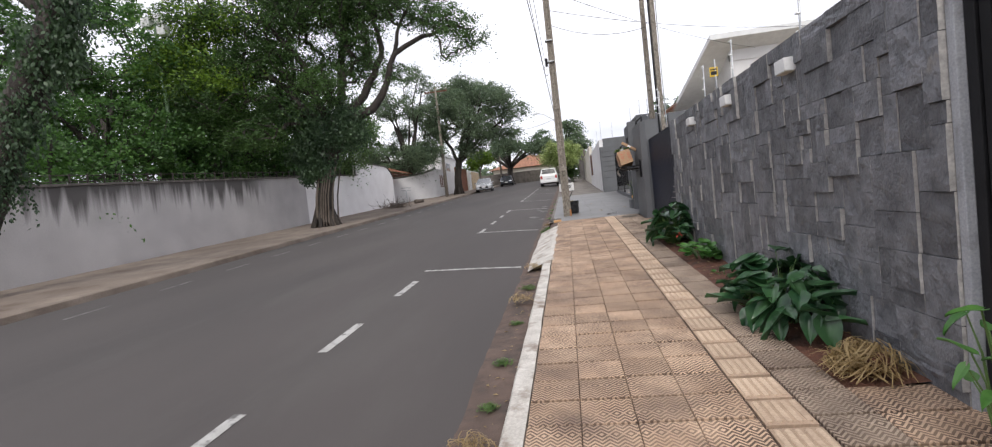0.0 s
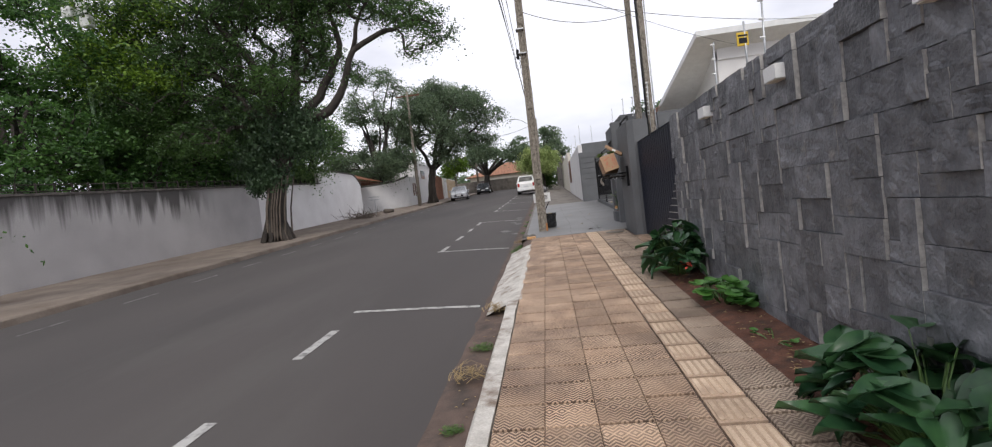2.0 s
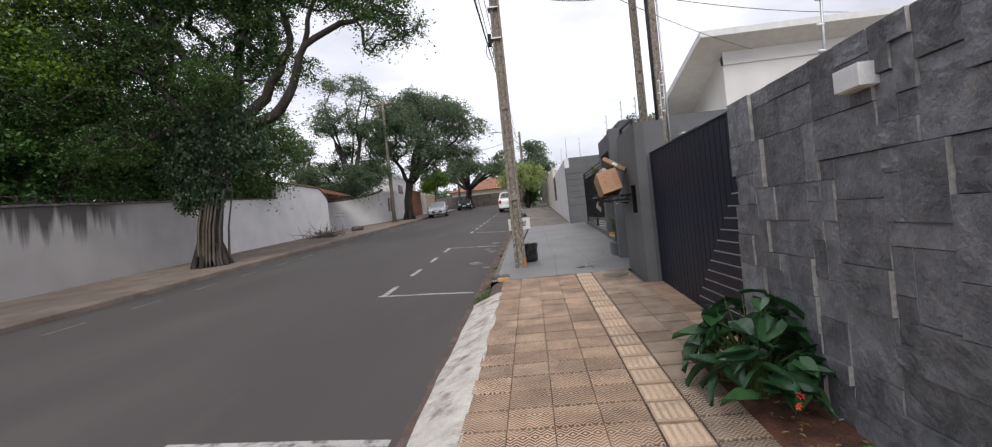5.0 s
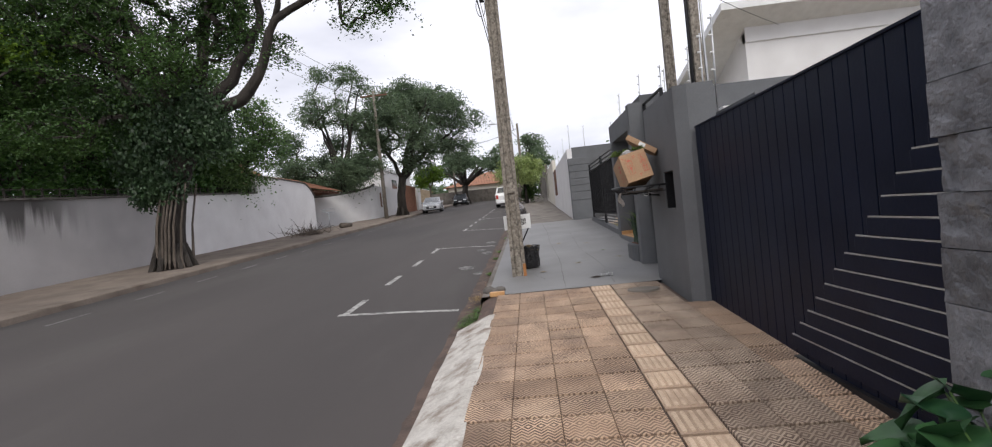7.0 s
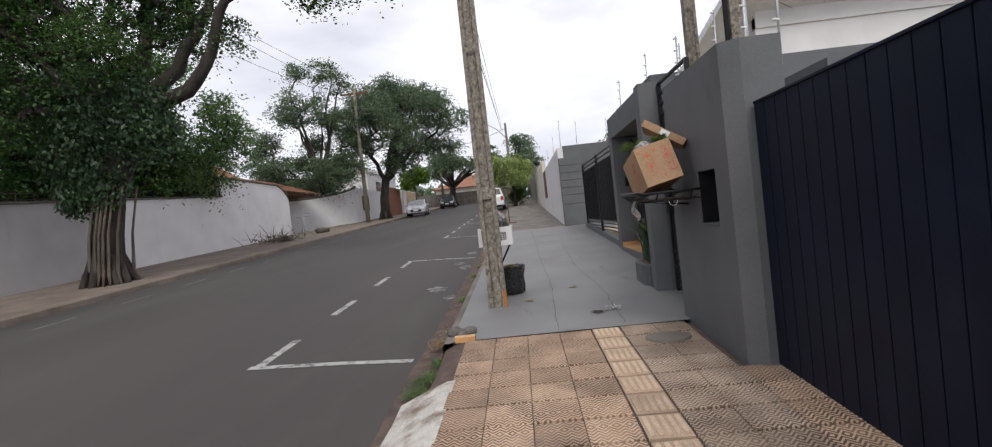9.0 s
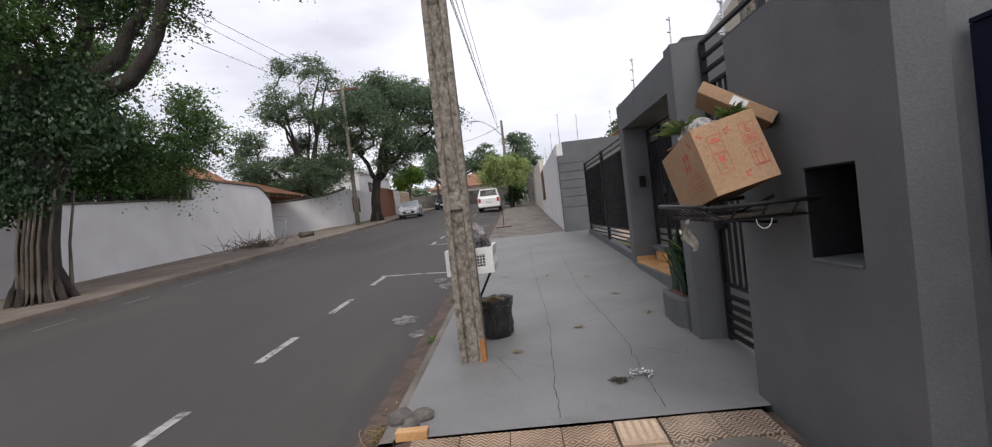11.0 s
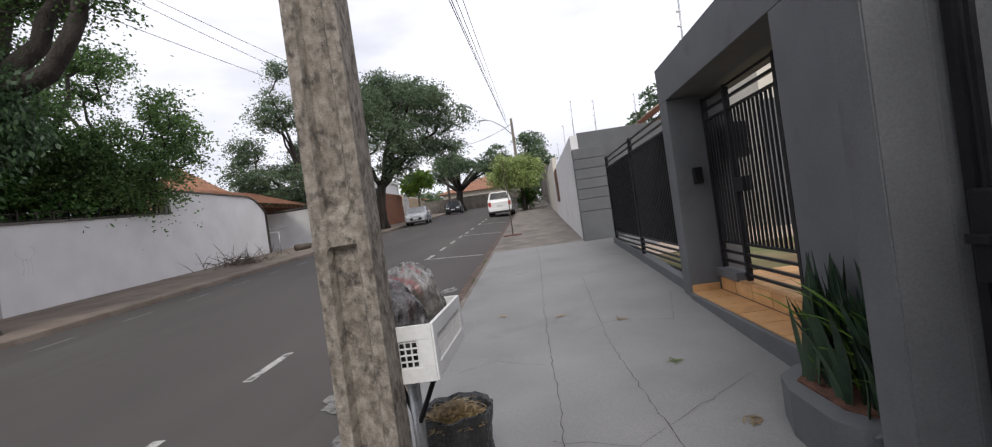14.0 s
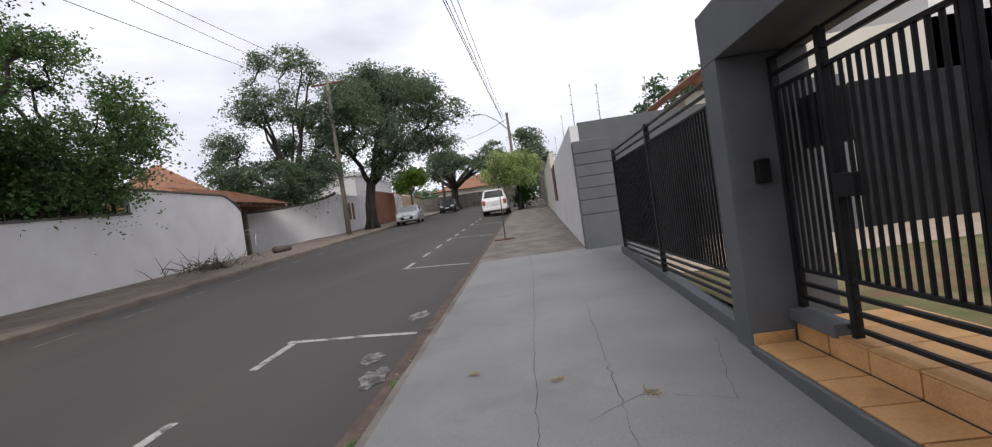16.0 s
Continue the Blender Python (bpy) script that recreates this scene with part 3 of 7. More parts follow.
roof_slab("roof", h3, -3.3, 0.2, -4.2, 4.2, 2.5, 4.4, M_ROOFPALE)
roof_slab("roof", h3, 3.6, 0.2, -4.2, 4.2, 2.5, 4.4, M_ROOFPALE)

# white house behind the driveway gate
wh = empty("white_house", 8.5, 22.7, 1.75, "white two-storey house with a broad sloping eave", "house")
bm = bmesh.new()
add_box(bm, -1.0, 9.0, 0.9, 6.0, -0.2, 5.0)
part("wall", bm, M_WHITEWALL, wh)
def eave(bm, pts, th):
    lo = [bm.verts.new(p) for p in pts]
    hi = [bm.verts.new((p[0], p[1], p[2] + th)) for p in pts]
    n = len(pts)
    for i in range(n):
        bm.faces.new((lo[i], lo[(i + 1) % n], hi[(i + 1) % n], hi[i]))
    bm.faces.new(hi)
    bm.faces.new(lo[::-1])
bm = bmesh.new()
eave(bm, [(-2, 0, 5.5), (10, 0, 5.5), (10, 6.5, 2.9), (-2.8, 6.5, 2.9)], 0.22)
part("roof", bm, M_WHITEMETAL, wh, "white painted eave board")
bm = bmesh.new()
add_box(bm, -1.0, 9.0, 0.85, 1.1, 4.7, 5.48)
part("upper_wall", bm, M_WHITEWALL, wh)
tagged(box("wall_side", 2.92, 9, 14.62, 14.8, 0.5, 3.42, M_GREYPAINT), "grey side wall behind the driveway gate", "wall", kind="structure")
tagged(box("wall_side_low", 3.06, 6, 14.35, 14.55, 0.5, 3.05, M_WHITEWALL), "short white wall with a pipe along it", "wall", kind="structure")
box("driveway_slab", 2.2, 9.0, 9.1, 14.3, 0.3, 0.62, M_OLDCONC)
tagged(bpy.data.objects["driveway_slab"], "concrete driveway behind the gate", "driveway", kind="structure")
tagged(box("wall_yard_back", 9.0, 9.2, -14, 14.6, -1, 3.0, M_WHITEWALL), "plain wall at the back of the yard", "wall", kind="structure")

# electric fence stakes
def stake(x, y, z, h=0.7, tilt=0.0):
    s = empty("electric_fence_stake", x, y, z, "thin grey stake with insulators for an electric fence", "stake", "electric fence stakes")
    tube("rod", [(0, 0, -0.15), (tilt, 0, h)], 0.009, M_STEEL, s, 6)
    for k in range(4):
        zc = h * (0.3 + 0.22 * k)
        tube("insulator", [(tilt * zc / h - 0.035, 0, zc), (tilt * zc / h + 0.01, 0, zc)], 0.012, M_WHITEMETAL, s, 6)
    return s
for x, y, z, h in [(2.3, 12.55, 2.9, 0.85), (2.2, 5.0, 2.5, 0.75), (2.3, 7.2, 2.5, 0.8), (2.3, 8.6, 2.5, 0.8), (2.5, 13.5, 2.95, 0.9), (2.8, 14.9, 3.35, 0.75), (2.5, 15.4, 3.3, 0.7), (2.7, 15.9, 3.3, 0.75), (2.0, 16.9, 3.55, 0.7), (2.4, 18.5, 3.55, 0.7), (1.85, 25.7, 3.95, 0.9), (2.4, 25.7, 3.97, 0.8), (3.4, 25.7, 3.97, 0.8), (1.85, 29, 3.9, 0.9), (1.85, 33, 3.9, 0.9)]:
    stake(x + (0.5 if y == 16.9 else 0), y, z, h, 0.02)
sgn = empty("warning_sign", 1.95, 6.78, 2.82, "small yellow warning sign on a fence stake", "sign")
M_YELLOW = surf("yellow_plastic", (0.55, 0.36, 0.02), (0.62, 0.42, 0.04), 8, 0.5, 0.0)
tube("rod", [(0.02, 0, -0.45), (0.02, 0, 0.15)], 0.009, M_STEEL, sgn, 6)
box("plate", -0.05, 0.05, -0.006, 0.006, -0.06, 0.06, M_YELLOW, sgn, 0.004, "yellow plate")
box("print_bar", -0.04, 0.04, -0.009, -0.007, 0.022, 0.037, M_BLACK, sgn, 0.0)
box("print_bar", -0.035, 0.035, -0.009, -0.007, -0.038, 0.008, M_BLACK, sgn, 0.0)

# wall lamps on the slate wall
for y in (4.37, 5.88, 7.5):
    wl_ = empty("wall_lamp", 1.86, y, 2.32, "white box-shaped wall lamp on the slate wall", "wall lamp", "wall lamps")
    box("housing", -0.11, 0.02, -0.095, 0.095, -0.055, 0.05, M_WHITEMETAL, wl_, 0.005)
    box("lens", -0.1, -0.03, -0.08, 0.08, -0.061, -0.056, M_CREAM, wl_, 0.0, "frosted glass underside")
    box("back_plate", 0.0, 0.03, -0.05, 0.05, -0.05, 0.05, M_WHITEMETAL, wl_, 0.003)

# ---- utility poles ----
def h_pole(name, x, y, z, h, w0, w1, label, cat="utility pole", lean=0.0):
    """A tapered concrete pole of H section with hollow panels."""
    p = empty(name, x, y, z, label, cat, "utility poles")
    bm = bmesh.new()
    segs = [(-0.4, 0), (1.335, 0), (1.35, 1), (1.45, 1), (1.5, 0), (3.1, 0), (3.15, 1), (3.27, 1), (3.31, 0), (5.2, 0), (5.25, 1), (5.37, 1), (5.41, 0), (h, 0)]
    rings = []
    for zz_, full in segs:
        w = (w0 + (w1 - w0) * max(0, zz_) / h) / 2
        d = w * 0.62
        c = w * (0.02 if full else 0.32)
        prof = [(-w, -d * 1.2), (-w * 0.55, -d * 1.2), (-w * 0.4, -d * 1.2 + c), (w * 0.4, -d * 1.2 + c), (w * 0.55, -d * 1.2), (w, -d * 1.2), (w, d * 1.2), (w * 0.55, d * 1.2), (w * 0.4, d * 1.2 - c), (-w * 0.4, d * 1.2 - c), (-w * 0.55, d * 1.2), (-w, d * 1.2)]
        rings.append([bm.verts.new((a + lean * zz_, b, zz_)) for a, b in prof])
    for a, b in zip(rings, rings[1:]):
        for k in range(12):
            bm.faces.new((a[k], a[(k + 1) % 12], b[(k + 1) % 12], b[k]))
    bm.faces.new(rings[-1])
    part("shaft", bm, M_POLE, p)
    return p
up = h_pole("utility_pole", -0.09, 14.95, gs(14.95) - 0.03, 9.5, 0.225, 0.16, "weathered grey concrete utility pole with dark stains", lean=0.0)
M_RUST = surf("rust_stain", (0.3, 0.12, 0.04), (0.42, 0.19, 0.07), 9, 0.9, 0.4)
box("rust_patch", 0.07, 0.1155, -0.087, -0.03, 0.0, 0.22, M_RUST, up, 0.003, "rust-stained foot of the pole")
box("band", -0.13, 0.07, -0.12, 0.12, 4.5, 4.53, M_STEEL, up, 0.004, "galvanised band")
box("band", -0.14, 0.06, -0.12, 0.12, 5.1, 5.13, M_STEEL, up, 0.004, "galvanised band")
tube("cable_loop", [(-0.17 - 0.07 * math.sin(a), -0.1, 4.28 - 0.16 * math.cos(a)) for a in [0.4 * i for i in range(16)]], 0.006, M_BLACK, up, 5, "coiled black cable")
box("cable_box", -0.19, -0.12, -0.1, 0.1, 4.42, 4.62, M_BLACK, up, 0.01, "small dark cable box")
mp_ = h_pole("service_pole", 2.55, 14.95, 1.0, 7.5, 0.15, 0.11, "slim concrete service pole behind the wall")
m2 = empty("meter_post", 2.62, 13.95, 0.8, "square concrete meter post with a black conduit", "post")
box("shaft", -0.055, 0.065, -0.06, 0.06, -0.2, 6.4, M_POLE, m2, 0.012)
tube("conduit", [(-0.09, -0.03, 0), (-0.09, -0.03, 6.2)], 0.022, M_BLACK, m2, 8, "black conduit")
tube("conduit", [(0.1, -0.03, 0), (0.1, -0.03, 5.6)], 0.016, M_STEEL, m2, 8, "grey conduit")

def crossarm_pole(x, y, h):
    p = empty("utility_pole", x, y, gz(y), "dark utility pole with a wooden crossarm", "utility pole", "utility poles")
    tube("shaft", [(0, 0, -0.3), (0, 0, h)], [0.17, 0.1], M_POLE, p, 10)
    box("crossarm", -1.1, 1.1, -0.05, 0.05, h - 0.45, h - 0.33, M_WOOD, p, 0.005)
    tube("brace", [(0, 0.06, h - 1.1), (-0.7, 0.06, h - 0.4)], 0.02, M_STEEL, p, 6)
    tube("brace", [(0, 0.06, h - 1.1), (0.7, 0.06, h - 0.4)], 0.02, M_STEEL, p, 6)
    for k in (-1.0, -0.45, 0.45, 1.0):
        tube("insulator", [(k, 0, h - 0.33), (k, 0, h - 0.12)], [0.05, 0.03], M_POLE, p, 8)
    return p
crossarm_pole(-11.5, 47.4, 10.5)
crossarm_pole(-9.6, 75, 9.2)
fp = h_pole("utility_pole", -0.22, 52.0, gs(52), 7.0, 0.26, 0.18, "far concrete utility pole with a street light")
tube("lamp_arm", [(0, 0, 5.7), (-0.7, 0, 6.5), (-1.5, 0, 7.05), (-2.0, 0, 7.2)], 0.035, M_STEEL, fp, 6)
box("lamp_head", -2.5, -1.95, -0.1, 0.1, 7.14, 7.25, M_STEEL, fp, 0.03)

def wire(pts, r=0.012, sag=0.4, label="black overhead cable sagging between poles"):
    a, b = Vector(pts[0]), Vector(pts[1])
    n = 14
    line = []
    for i in range(n + 1):
        t = i / n
        p = a.lerp(b, t)
        p.z -= sag * 4 * t * (1 - t)
        line.append(p)
    o = tube("overhead_cable", line, r, M_BLACK, None, 5)
    return tagged(o, label, "cable", "overhead cables")
for dx, z, z2 in ((-0.4, 6.05, 9.0), (-0.48, 6.5, 9.15), (-0.55, 7.3, 9.3), (-0.45, 7.8, 9.45)):
    wire([(-0.13 + dx * 0.8, 14.95, z), (-0.22 + dx * 0.7, 52, z2)], 0.01, 0.12)
    wire([(-0.13 + dx * 0.8, 14.95, z), (-0.2 + dx, -24, z - 1.6)], 0.01, 0.4)
for x, z, xn, zn in ((-12.4, 12.7, -11.8, 10.9), (-11.0, 12.7, -10.9, 9.9), (-11.5, 11.7, -11.3, 8.8)):
    wire([(x, 47.4, z), (xn, 2.0, zn)], 0.011, 0.5)
wire([(-11.5, 47.4, 12.4), (-9.6, 75, gz(75) + 8.8)], 0.02, 0.5)
wire([(-0.2, 52, gs(52) + 6.6), (-9.6, 75, gz(75) + 8.4)], 0.018, 0.7)
for z, x, y in ((6.6, 9, 24), (6.0, 9, 19), (5.6, 2.6, 14.9)):
    wire([(-0.13, 14.95, gs(14.5) + z), (x, y, z + 0.3)], 0.008, 0.25)


# ---- trees ----
def tree(name, x, y, z, seed, stem, limbs, crowns, n_leaf, leaf, leafmat, bark, label, roots=0, hang=0, sides=10, per=70, spray=0.5, thick=0.3, twig=0.011):
    """stem: list of (point, radius). limbs: list of lists of (point, radius). crowns: list of (centre, radii) lobes filled with clumps of leaves."""
    rng = np.random.default_rng(seed)
    t = empty(name, x, y, z, label, "tree")
    bm = bmesh.new()
    add_tube(bm, [p for p, r in stem], [r for p, r in stem], 14)
    for k in range(roots):
        a = k * math.tau / roots + rng.uniform(-0.2, 0.2)
        R = stem[0][1]
        add_tube(bm, [(math.cos(a) * R * 0.5, math.sin(a) * R * 0.5, 1.0), (math.cos(a) * R * 0.95, math.sin(a) * R * 0.95, 0.35), (math.cos(a) * R * 1.25, math.sin(a) * R * 1.25, 0.02), (math.cos(a) * R * 1.5, math.sin(a) * R * 1.5, -0.15)], [R * 0.26, R * 0.26, R * 0.2, 0.03], 8)
    part("trunk", bm, bark, t, smooth=True)
    bm = bmesh.new()
    for lb in limbs:
        pts, rs = [lb[0][0]], [lb[0][1]]
        for (pa, ra), (pb, rb) in zip(lb, lb[1:]):
            for k in (0.33, 0.67, 1.0):
                w = 0.12 * (Vector(pb) - Vector(pa)).length if k < 1 else 0
                pts.append(tuple(pa[i] + (pb[i] - pa[i]) * k + rng.uniform(-w, w) * 0.5 for i in range(3)))
                rs.append(ra + (rb - ra) * k)
        add_tube(bm, pts, rs, sides)
    part("bough", bm, bark, t, smooth=True)
    # twig tips fill the lobes; each joins the nearest wood that lies nearer the fork
    fork = np.array(limbs[0][0][0] if limbs else stem[-1][0])
    nodes = [np.array(p) * k + np.array(q) * (1 - k) for lb in limbs for (p, _), (q, _) in zip(lb[1:], lb) for k in (0.4, 0.7, 1.0)] or [fork]
    up_ = [-1] * len(nodes)
    vol = np.array([r[0] * r[1] * r[2] for c, r in crowns]) ** 0.8
    n_tip = max(12, n_leaf // per)
    tips = []
    for (c, r), n in zip(crowns, np.ceil(vol / vol.sum() * n_tip).astype(int)):
        d = rng.normal(size=(n, 3))
        d /= np.linalg.norm(d, axis=1)[:, None]
        tips.append(d * (rng.uniform(0.05, 1.0, n) ** 0.45)[:, None] * np.array(r) + np.array(c))
    tips = np.concatenate(tips)
    tips = tips[np.argsort(np.linalg.norm(tips - fork, axis=1))]
    pos = np.zeros((len(nodes) + 2 * len(tips), 3))
    pos[:len(nodes)] = nodes
    reach = np.linalg.norm(pos - fork, axis=1)
    count = len(nodes)
    first = count
    for p in tips:
        d = np.linalg.norm(pos[:count] - p, axis=1) + 0.35 * np.maximum(0, pos[:count, 2] - p[2]) + 0.25 * reach[:count]
        k = int(np.argmin(d))
        mid = (pos[k] + p) / 2 + rng.normal(size=3) * 0.09 * np.linalg.norm(p - pos[k]) + np.array([0, 0, 0.06 * np.linalg.norm(p - pos[k])])
        for q, u in ((mid, k), (p, count)):
            pos[count] = q
            reach[count] = np.linalg.norm(q - fork)
            up_.append(u)
            count += 1
    load = np.zeros(count)
    for i in range(count - 1, first - 1, -1):
        load[i] += 1 if (i - first) % 2 else 0
        if up_[i] >= first:
            load[up_[i]] += load[i]
    verts, faces = [], []
    for i in range(first, count):
        a_, b_ = pos[up_[i]], pos[i]
        d = (b_ - a_) / max(1e-6, np.linalg.norm(b_ - a_))
        u = np.cross(d, (0.3, 0.5, 0.81))
        u /= max(1e-6, np.linalg.norm(u))
        w = np.cross(d, u)
        r = min(0.11, twig * math.sqrt(max(1, load[i])))
        k0 = len(verts)
        for q, rr_ in ((a_, r), (b_, r * 0.8)):
            verts += [q + u * rr_, q + w * rr_, q - u * rr_, q - w * rr_]
        faces += [(k0 + j, k0 + (j + 1) % 4, k0 + 4 + (j + 1) % 4, k0 + 4 + j) for j in range(4)]
    tagged(mesh_ob("branchwork", verts, faces, bark, t), kind="stuff")
    # flat sprays of leaves at the tips
    T, U0 = pos[first + 1:count:2], pos[first:count:2]
    out = T - U0
    out /= np.linalg.norm(out, axis=1)[:, None] + 1e-6
    which = np.repeat(np.arange(len(T)), per)
    n = len(which)
    size = rng.uniform(0.6, 1.4, len(T))[which] * spray
    q = rng.normal(size=(n, 3)) * np.array([1, 1, thick]) * size[:, None] * 0.55
    lean = (rng.normal(size=(len(T), 2)) * 0.35 - out[:, :2] * 0.35)[which]
    q[:, 2] += (q[:, :2] * lean).sum(1) - 0.35 * (q[:, :2] ** 2).sum(1) / size
    P = T[which] + q
    if hang:
        drop = rng.random(n) < 0.3
        P[drop, 2] -= rng.uniform(0, hang, drop.sum())
    crown_mesh("crown", P, leaf * 0.9, leafmat, t, rng)
    return t


def crown_mesh(name, P, leaf, material, parent, rng, down=0.25, label=""):
    """Small folded leaves, two triangles' fold each, as one mesh."""
    n = len(P)
    a = rng.normal(size=(n, 3)) * np.array([1, 1, 0.55]) + np.array([0, 0, -down])
    a /= np.linalg.norm(a, axis=1)[:, None]
    b = rng.normal(size=(n, 3))
    b -= (b * a).sum(1)[:, None] * a
    b /= np.linalg.norm(b, axis=1)[:, None]
    s = (leaf * rng.uniform(0.6, 1.4, n))[:, None]
    V = np.stack([P - a * s * 0.5, P + b * s * 0.32, P + a * s * 0.6, P - b * s * 0.32], 1).reshape(-1, 3)
    me = bpy.data.meshes.new(name)
    me.vertices.add(4 * n)
    me.vertices.foreach_set("co", V.astype(np.float32).ravel())
    me.loops.add(4 * n)
    me.loops.foreach_set("vertex_index", np.arange(4 * n, dtype=np.int32))
    me.polygons.add(n)
    me.polygons.foreach_set("loop_start", np.arange(0, 4 * n, 4, dtype=np.int32))
    me.update(calc_edges=True)
    me.materials.append(material)
    ob = new(name, me)
    ob.parent = parent
    if label:
        tagged(ob, label)
    return ob


def lobes(seed, c, R, n, r0, r1, flat=0.6):
    """Lobes of a crown spread through an ellipsoid, more of them toward its outside."""
    rng = np.random.default_rng(seed)
    out = []
    for i in range(n):
        d = rng.normal(size=3)
        d /= np.linalg.norm(d)
        d *= rng.uniform(0.35, 1.0) ** 0.4
        r = rng.uniform(r0, r1)
        out.append(((c[0] + d[0] * R[0], c[1] + d[1] * R[1], c[2] + d[2] * R[2]), (r, r, r * flat)))
    return out


def simple_limbs(seed, base, r, crowns, k):
    rng = np.random.default_rng(seed)
    out = []
    for i in rng.permutation(len(crowns))[:k]:
        c = crowns[i][0]
        mid = tuple(base[j] + (c[j] - base[j]) * 0.5 + (0.25 * abs(c[2] - base[2]) if j == 2 else 0) * 0.3 for j in range(3))
        out.append([(base, r), (mid, r * 0.55), (c, r * 0.18)])
    return out


# ---- the far side: garden wall, gatehouse, trees ----
# Grime, plus the trees' shade put into a lower base colour.
M_GARDENWALL = surf("grimy_shaded_white_render", (0.36, 0.345, 0.34), (0.46, 0.445, 0.44), 0.8, 0.88, 0.25, 40)
def streaks(m):
    """Black mould that runs down from the coping in tongues."""
    n, l = m.node_tree.nodes, m.node_tree.links
    b = n["Principled BSDF"]
    old = b.inputs["Base Color"].links[0].from_socket
    geo = n.new("ShaderNodeNewGeometry")
    mp = n.new("ShaderNodeMapping")
    mp.inputs["Scale"].default_value = (0, 3.2, 0.16)
    l.new(geo.outputs["Position"], mp.inputs["Vector"])
    ns = n.new("ShaderNodeTexNoise")
    ns.inputs["Scale"].default_value, ns.inputs["Detail"].default_value = 1.0, 5
    l.new(mp.outputs[0], ns.inputs["Vector"])
    sep = n.new("ShaderNodeSeparateXYZ")
    l.new(geo.outputs["Position"], sep.inputs[0])
    h = n.new("ShaderNodeMath")
    h.operation = "MULTIPLY_ADD"
    h.inputs[1].default_value = -0.05
    l.new(sep.outputs["Y"], h.inputs[0])
    l.new(sep.outputs["Z"], h.inputs[2])
    top = n.new("ShaderNodeMapRange")
    top.inputs["From Min"].default_value, top.inputs["From Max"].default_value = 1.1, 2.65
    l.new(h.outputs[0], top.inputs["Value"])
    patch = n.new("ShaderNodeTexNoise")
    patch.inputs["Scale"].default_value = 0.22
    l.new(geo.outputs["Position"], patch.inputs["Vector"])
    a = n.new("ShaderNodeMath")
    a.operation = "MULTIPLY_ADD"
    a.inputs[1].default_value = 0.52
    l.new(top.outputs[0], a.inputs[0])
    l.new(ns.outputs["Fac"], a.inputs[2])
    a2 = n.new("ShaderNodeMath")
    a2.operation = "MULTIPLY_ADD"
    a2.inputs[1].default_value = 0.5
    l.new(patch.outputs["Fac"], a2.inputs[0])
    l.new(a.outputs[0], a2.inputs[2])
    k = n.new("ShaderNodeMapRange")
    k.inputs["From Min"].default_value, k.inputs["From Max"].default_value = 0.98, 1.2
    k.inputs["To Max"].default_value = 0.85
    l.new(a2.outputs[0], k.inputs["Value"])
    y = n.new("ShaderNodeMapRange")
    y.inputs["From Min"].default_value, y.inputs["From Max"].default_value = 22.4, 20.5
    l.new(sep.outputs["Y"], y.inputs["Value"])
    mu = n.new("ShaderNodeMath")
    mu.operation = "MULTIPLY"
    l.new(k.outputs[0], mu.inputs[0])
    l.new(y.outputs[0], mu.inputs[1])
    mx = n.new("ShaderNodeMixRGB")
    mx.inputs[2].default_value = (0.035, 0.032, 0.03, 1)
    l.new(mu.outputs[0], mx.inputs[0])
    l.new(old, mx.inputs[1])
    l.new(mx.outputs[0], b.inputs["Base Color"])
streaks(M_GARDENWALL)
M_COPING = surf("mossy_coping", (0.06, 0.055, 0.05), (0.16, 0.145, 0.13), 4, 0.95, 0.6, 40)


def street_wall(name, x0, x1, ys, top, material, coping=True, label="", base=-0.3):
    """A wall along the street; top(y) is its height in the world."""
    verts, faces = [], []
    for y in ys:
        for x in (x0, x1):
            verts += [(x, y, gz(y) + base), (x, y, top(y))]
    n = len(ys)
    for i in range(n - 1):
        a = 4 * i
        faces += [(a + 2, a + 6, a + 7, a + 3), (a + 4, a, a + 1, a + 5), (a + 1, a + 3, a + 7, a + 5)]
    faces += [(0, 2, 3, 1), (4 * n - 4, 4 * n - 3, 4 * n - 1, 4 * n - 2)]
    w = tagged(mesh_ob(name, verts, faces, material), label, "wall", kind="structure")
    if coping:
        v2, f2 = [], []
        for y in ys:
            for x, dz in ((x0 - 0.05, 0.004), (x0 - 0.05, 0.06), (x1 + 0.06, 0.075), (x1 + 0.06, 0.004)):
                v2.append((x, y, top(y) + dz + 0.02 * noise.noise((x, y * 3, 1))))
        for i in range(n - 1):
            a = 4 * i
            for k in range(4):
                f2.append((a + k, a + (k + 1) % 4, a + 4 + (k + 1) % 4, a + 4 + k))
        f2 += [(3, 2, 1, 0), (4 * n - 4, 4 * n - 3, 4 * n - 2, 4 * n - 1)]
        tagged(mesh_ob("coping", v2, f2, M_COPING), "dark mossy coping along the garden wall", "coping", kind="structure")
    return w


ys = [-30 + i * 0.5 for i in range(112)]
street_wall("wall_garden", -14.15, -13.9, ys, lambda y: gz(y) + 2.62, M_GARDENWALL, True, "long white garden wall streaked with black mould")
street_wall("wall_garden_clean", -14.15, -13.9, [25.5 + i * 0.5 for i in range(14)] + [32.4], lambda y: gz(y) + 2.62, M_WHITEWALL, True, "clean white garden wall beyond the street tree")
def hightop(y):
    return 5.15 - 0.012 * (y - 32.4) - (0.75 * ((y - 37.8) / 1.6) ** 2 if y > 37.8 else 0)
street_wall("wall_garden_high", -14.15, -13.9, [32.4 + i * 0.25 for i in range(29)], hightop, M_WHITEWALL, True, "higher white garden wall with a curved shoulder")
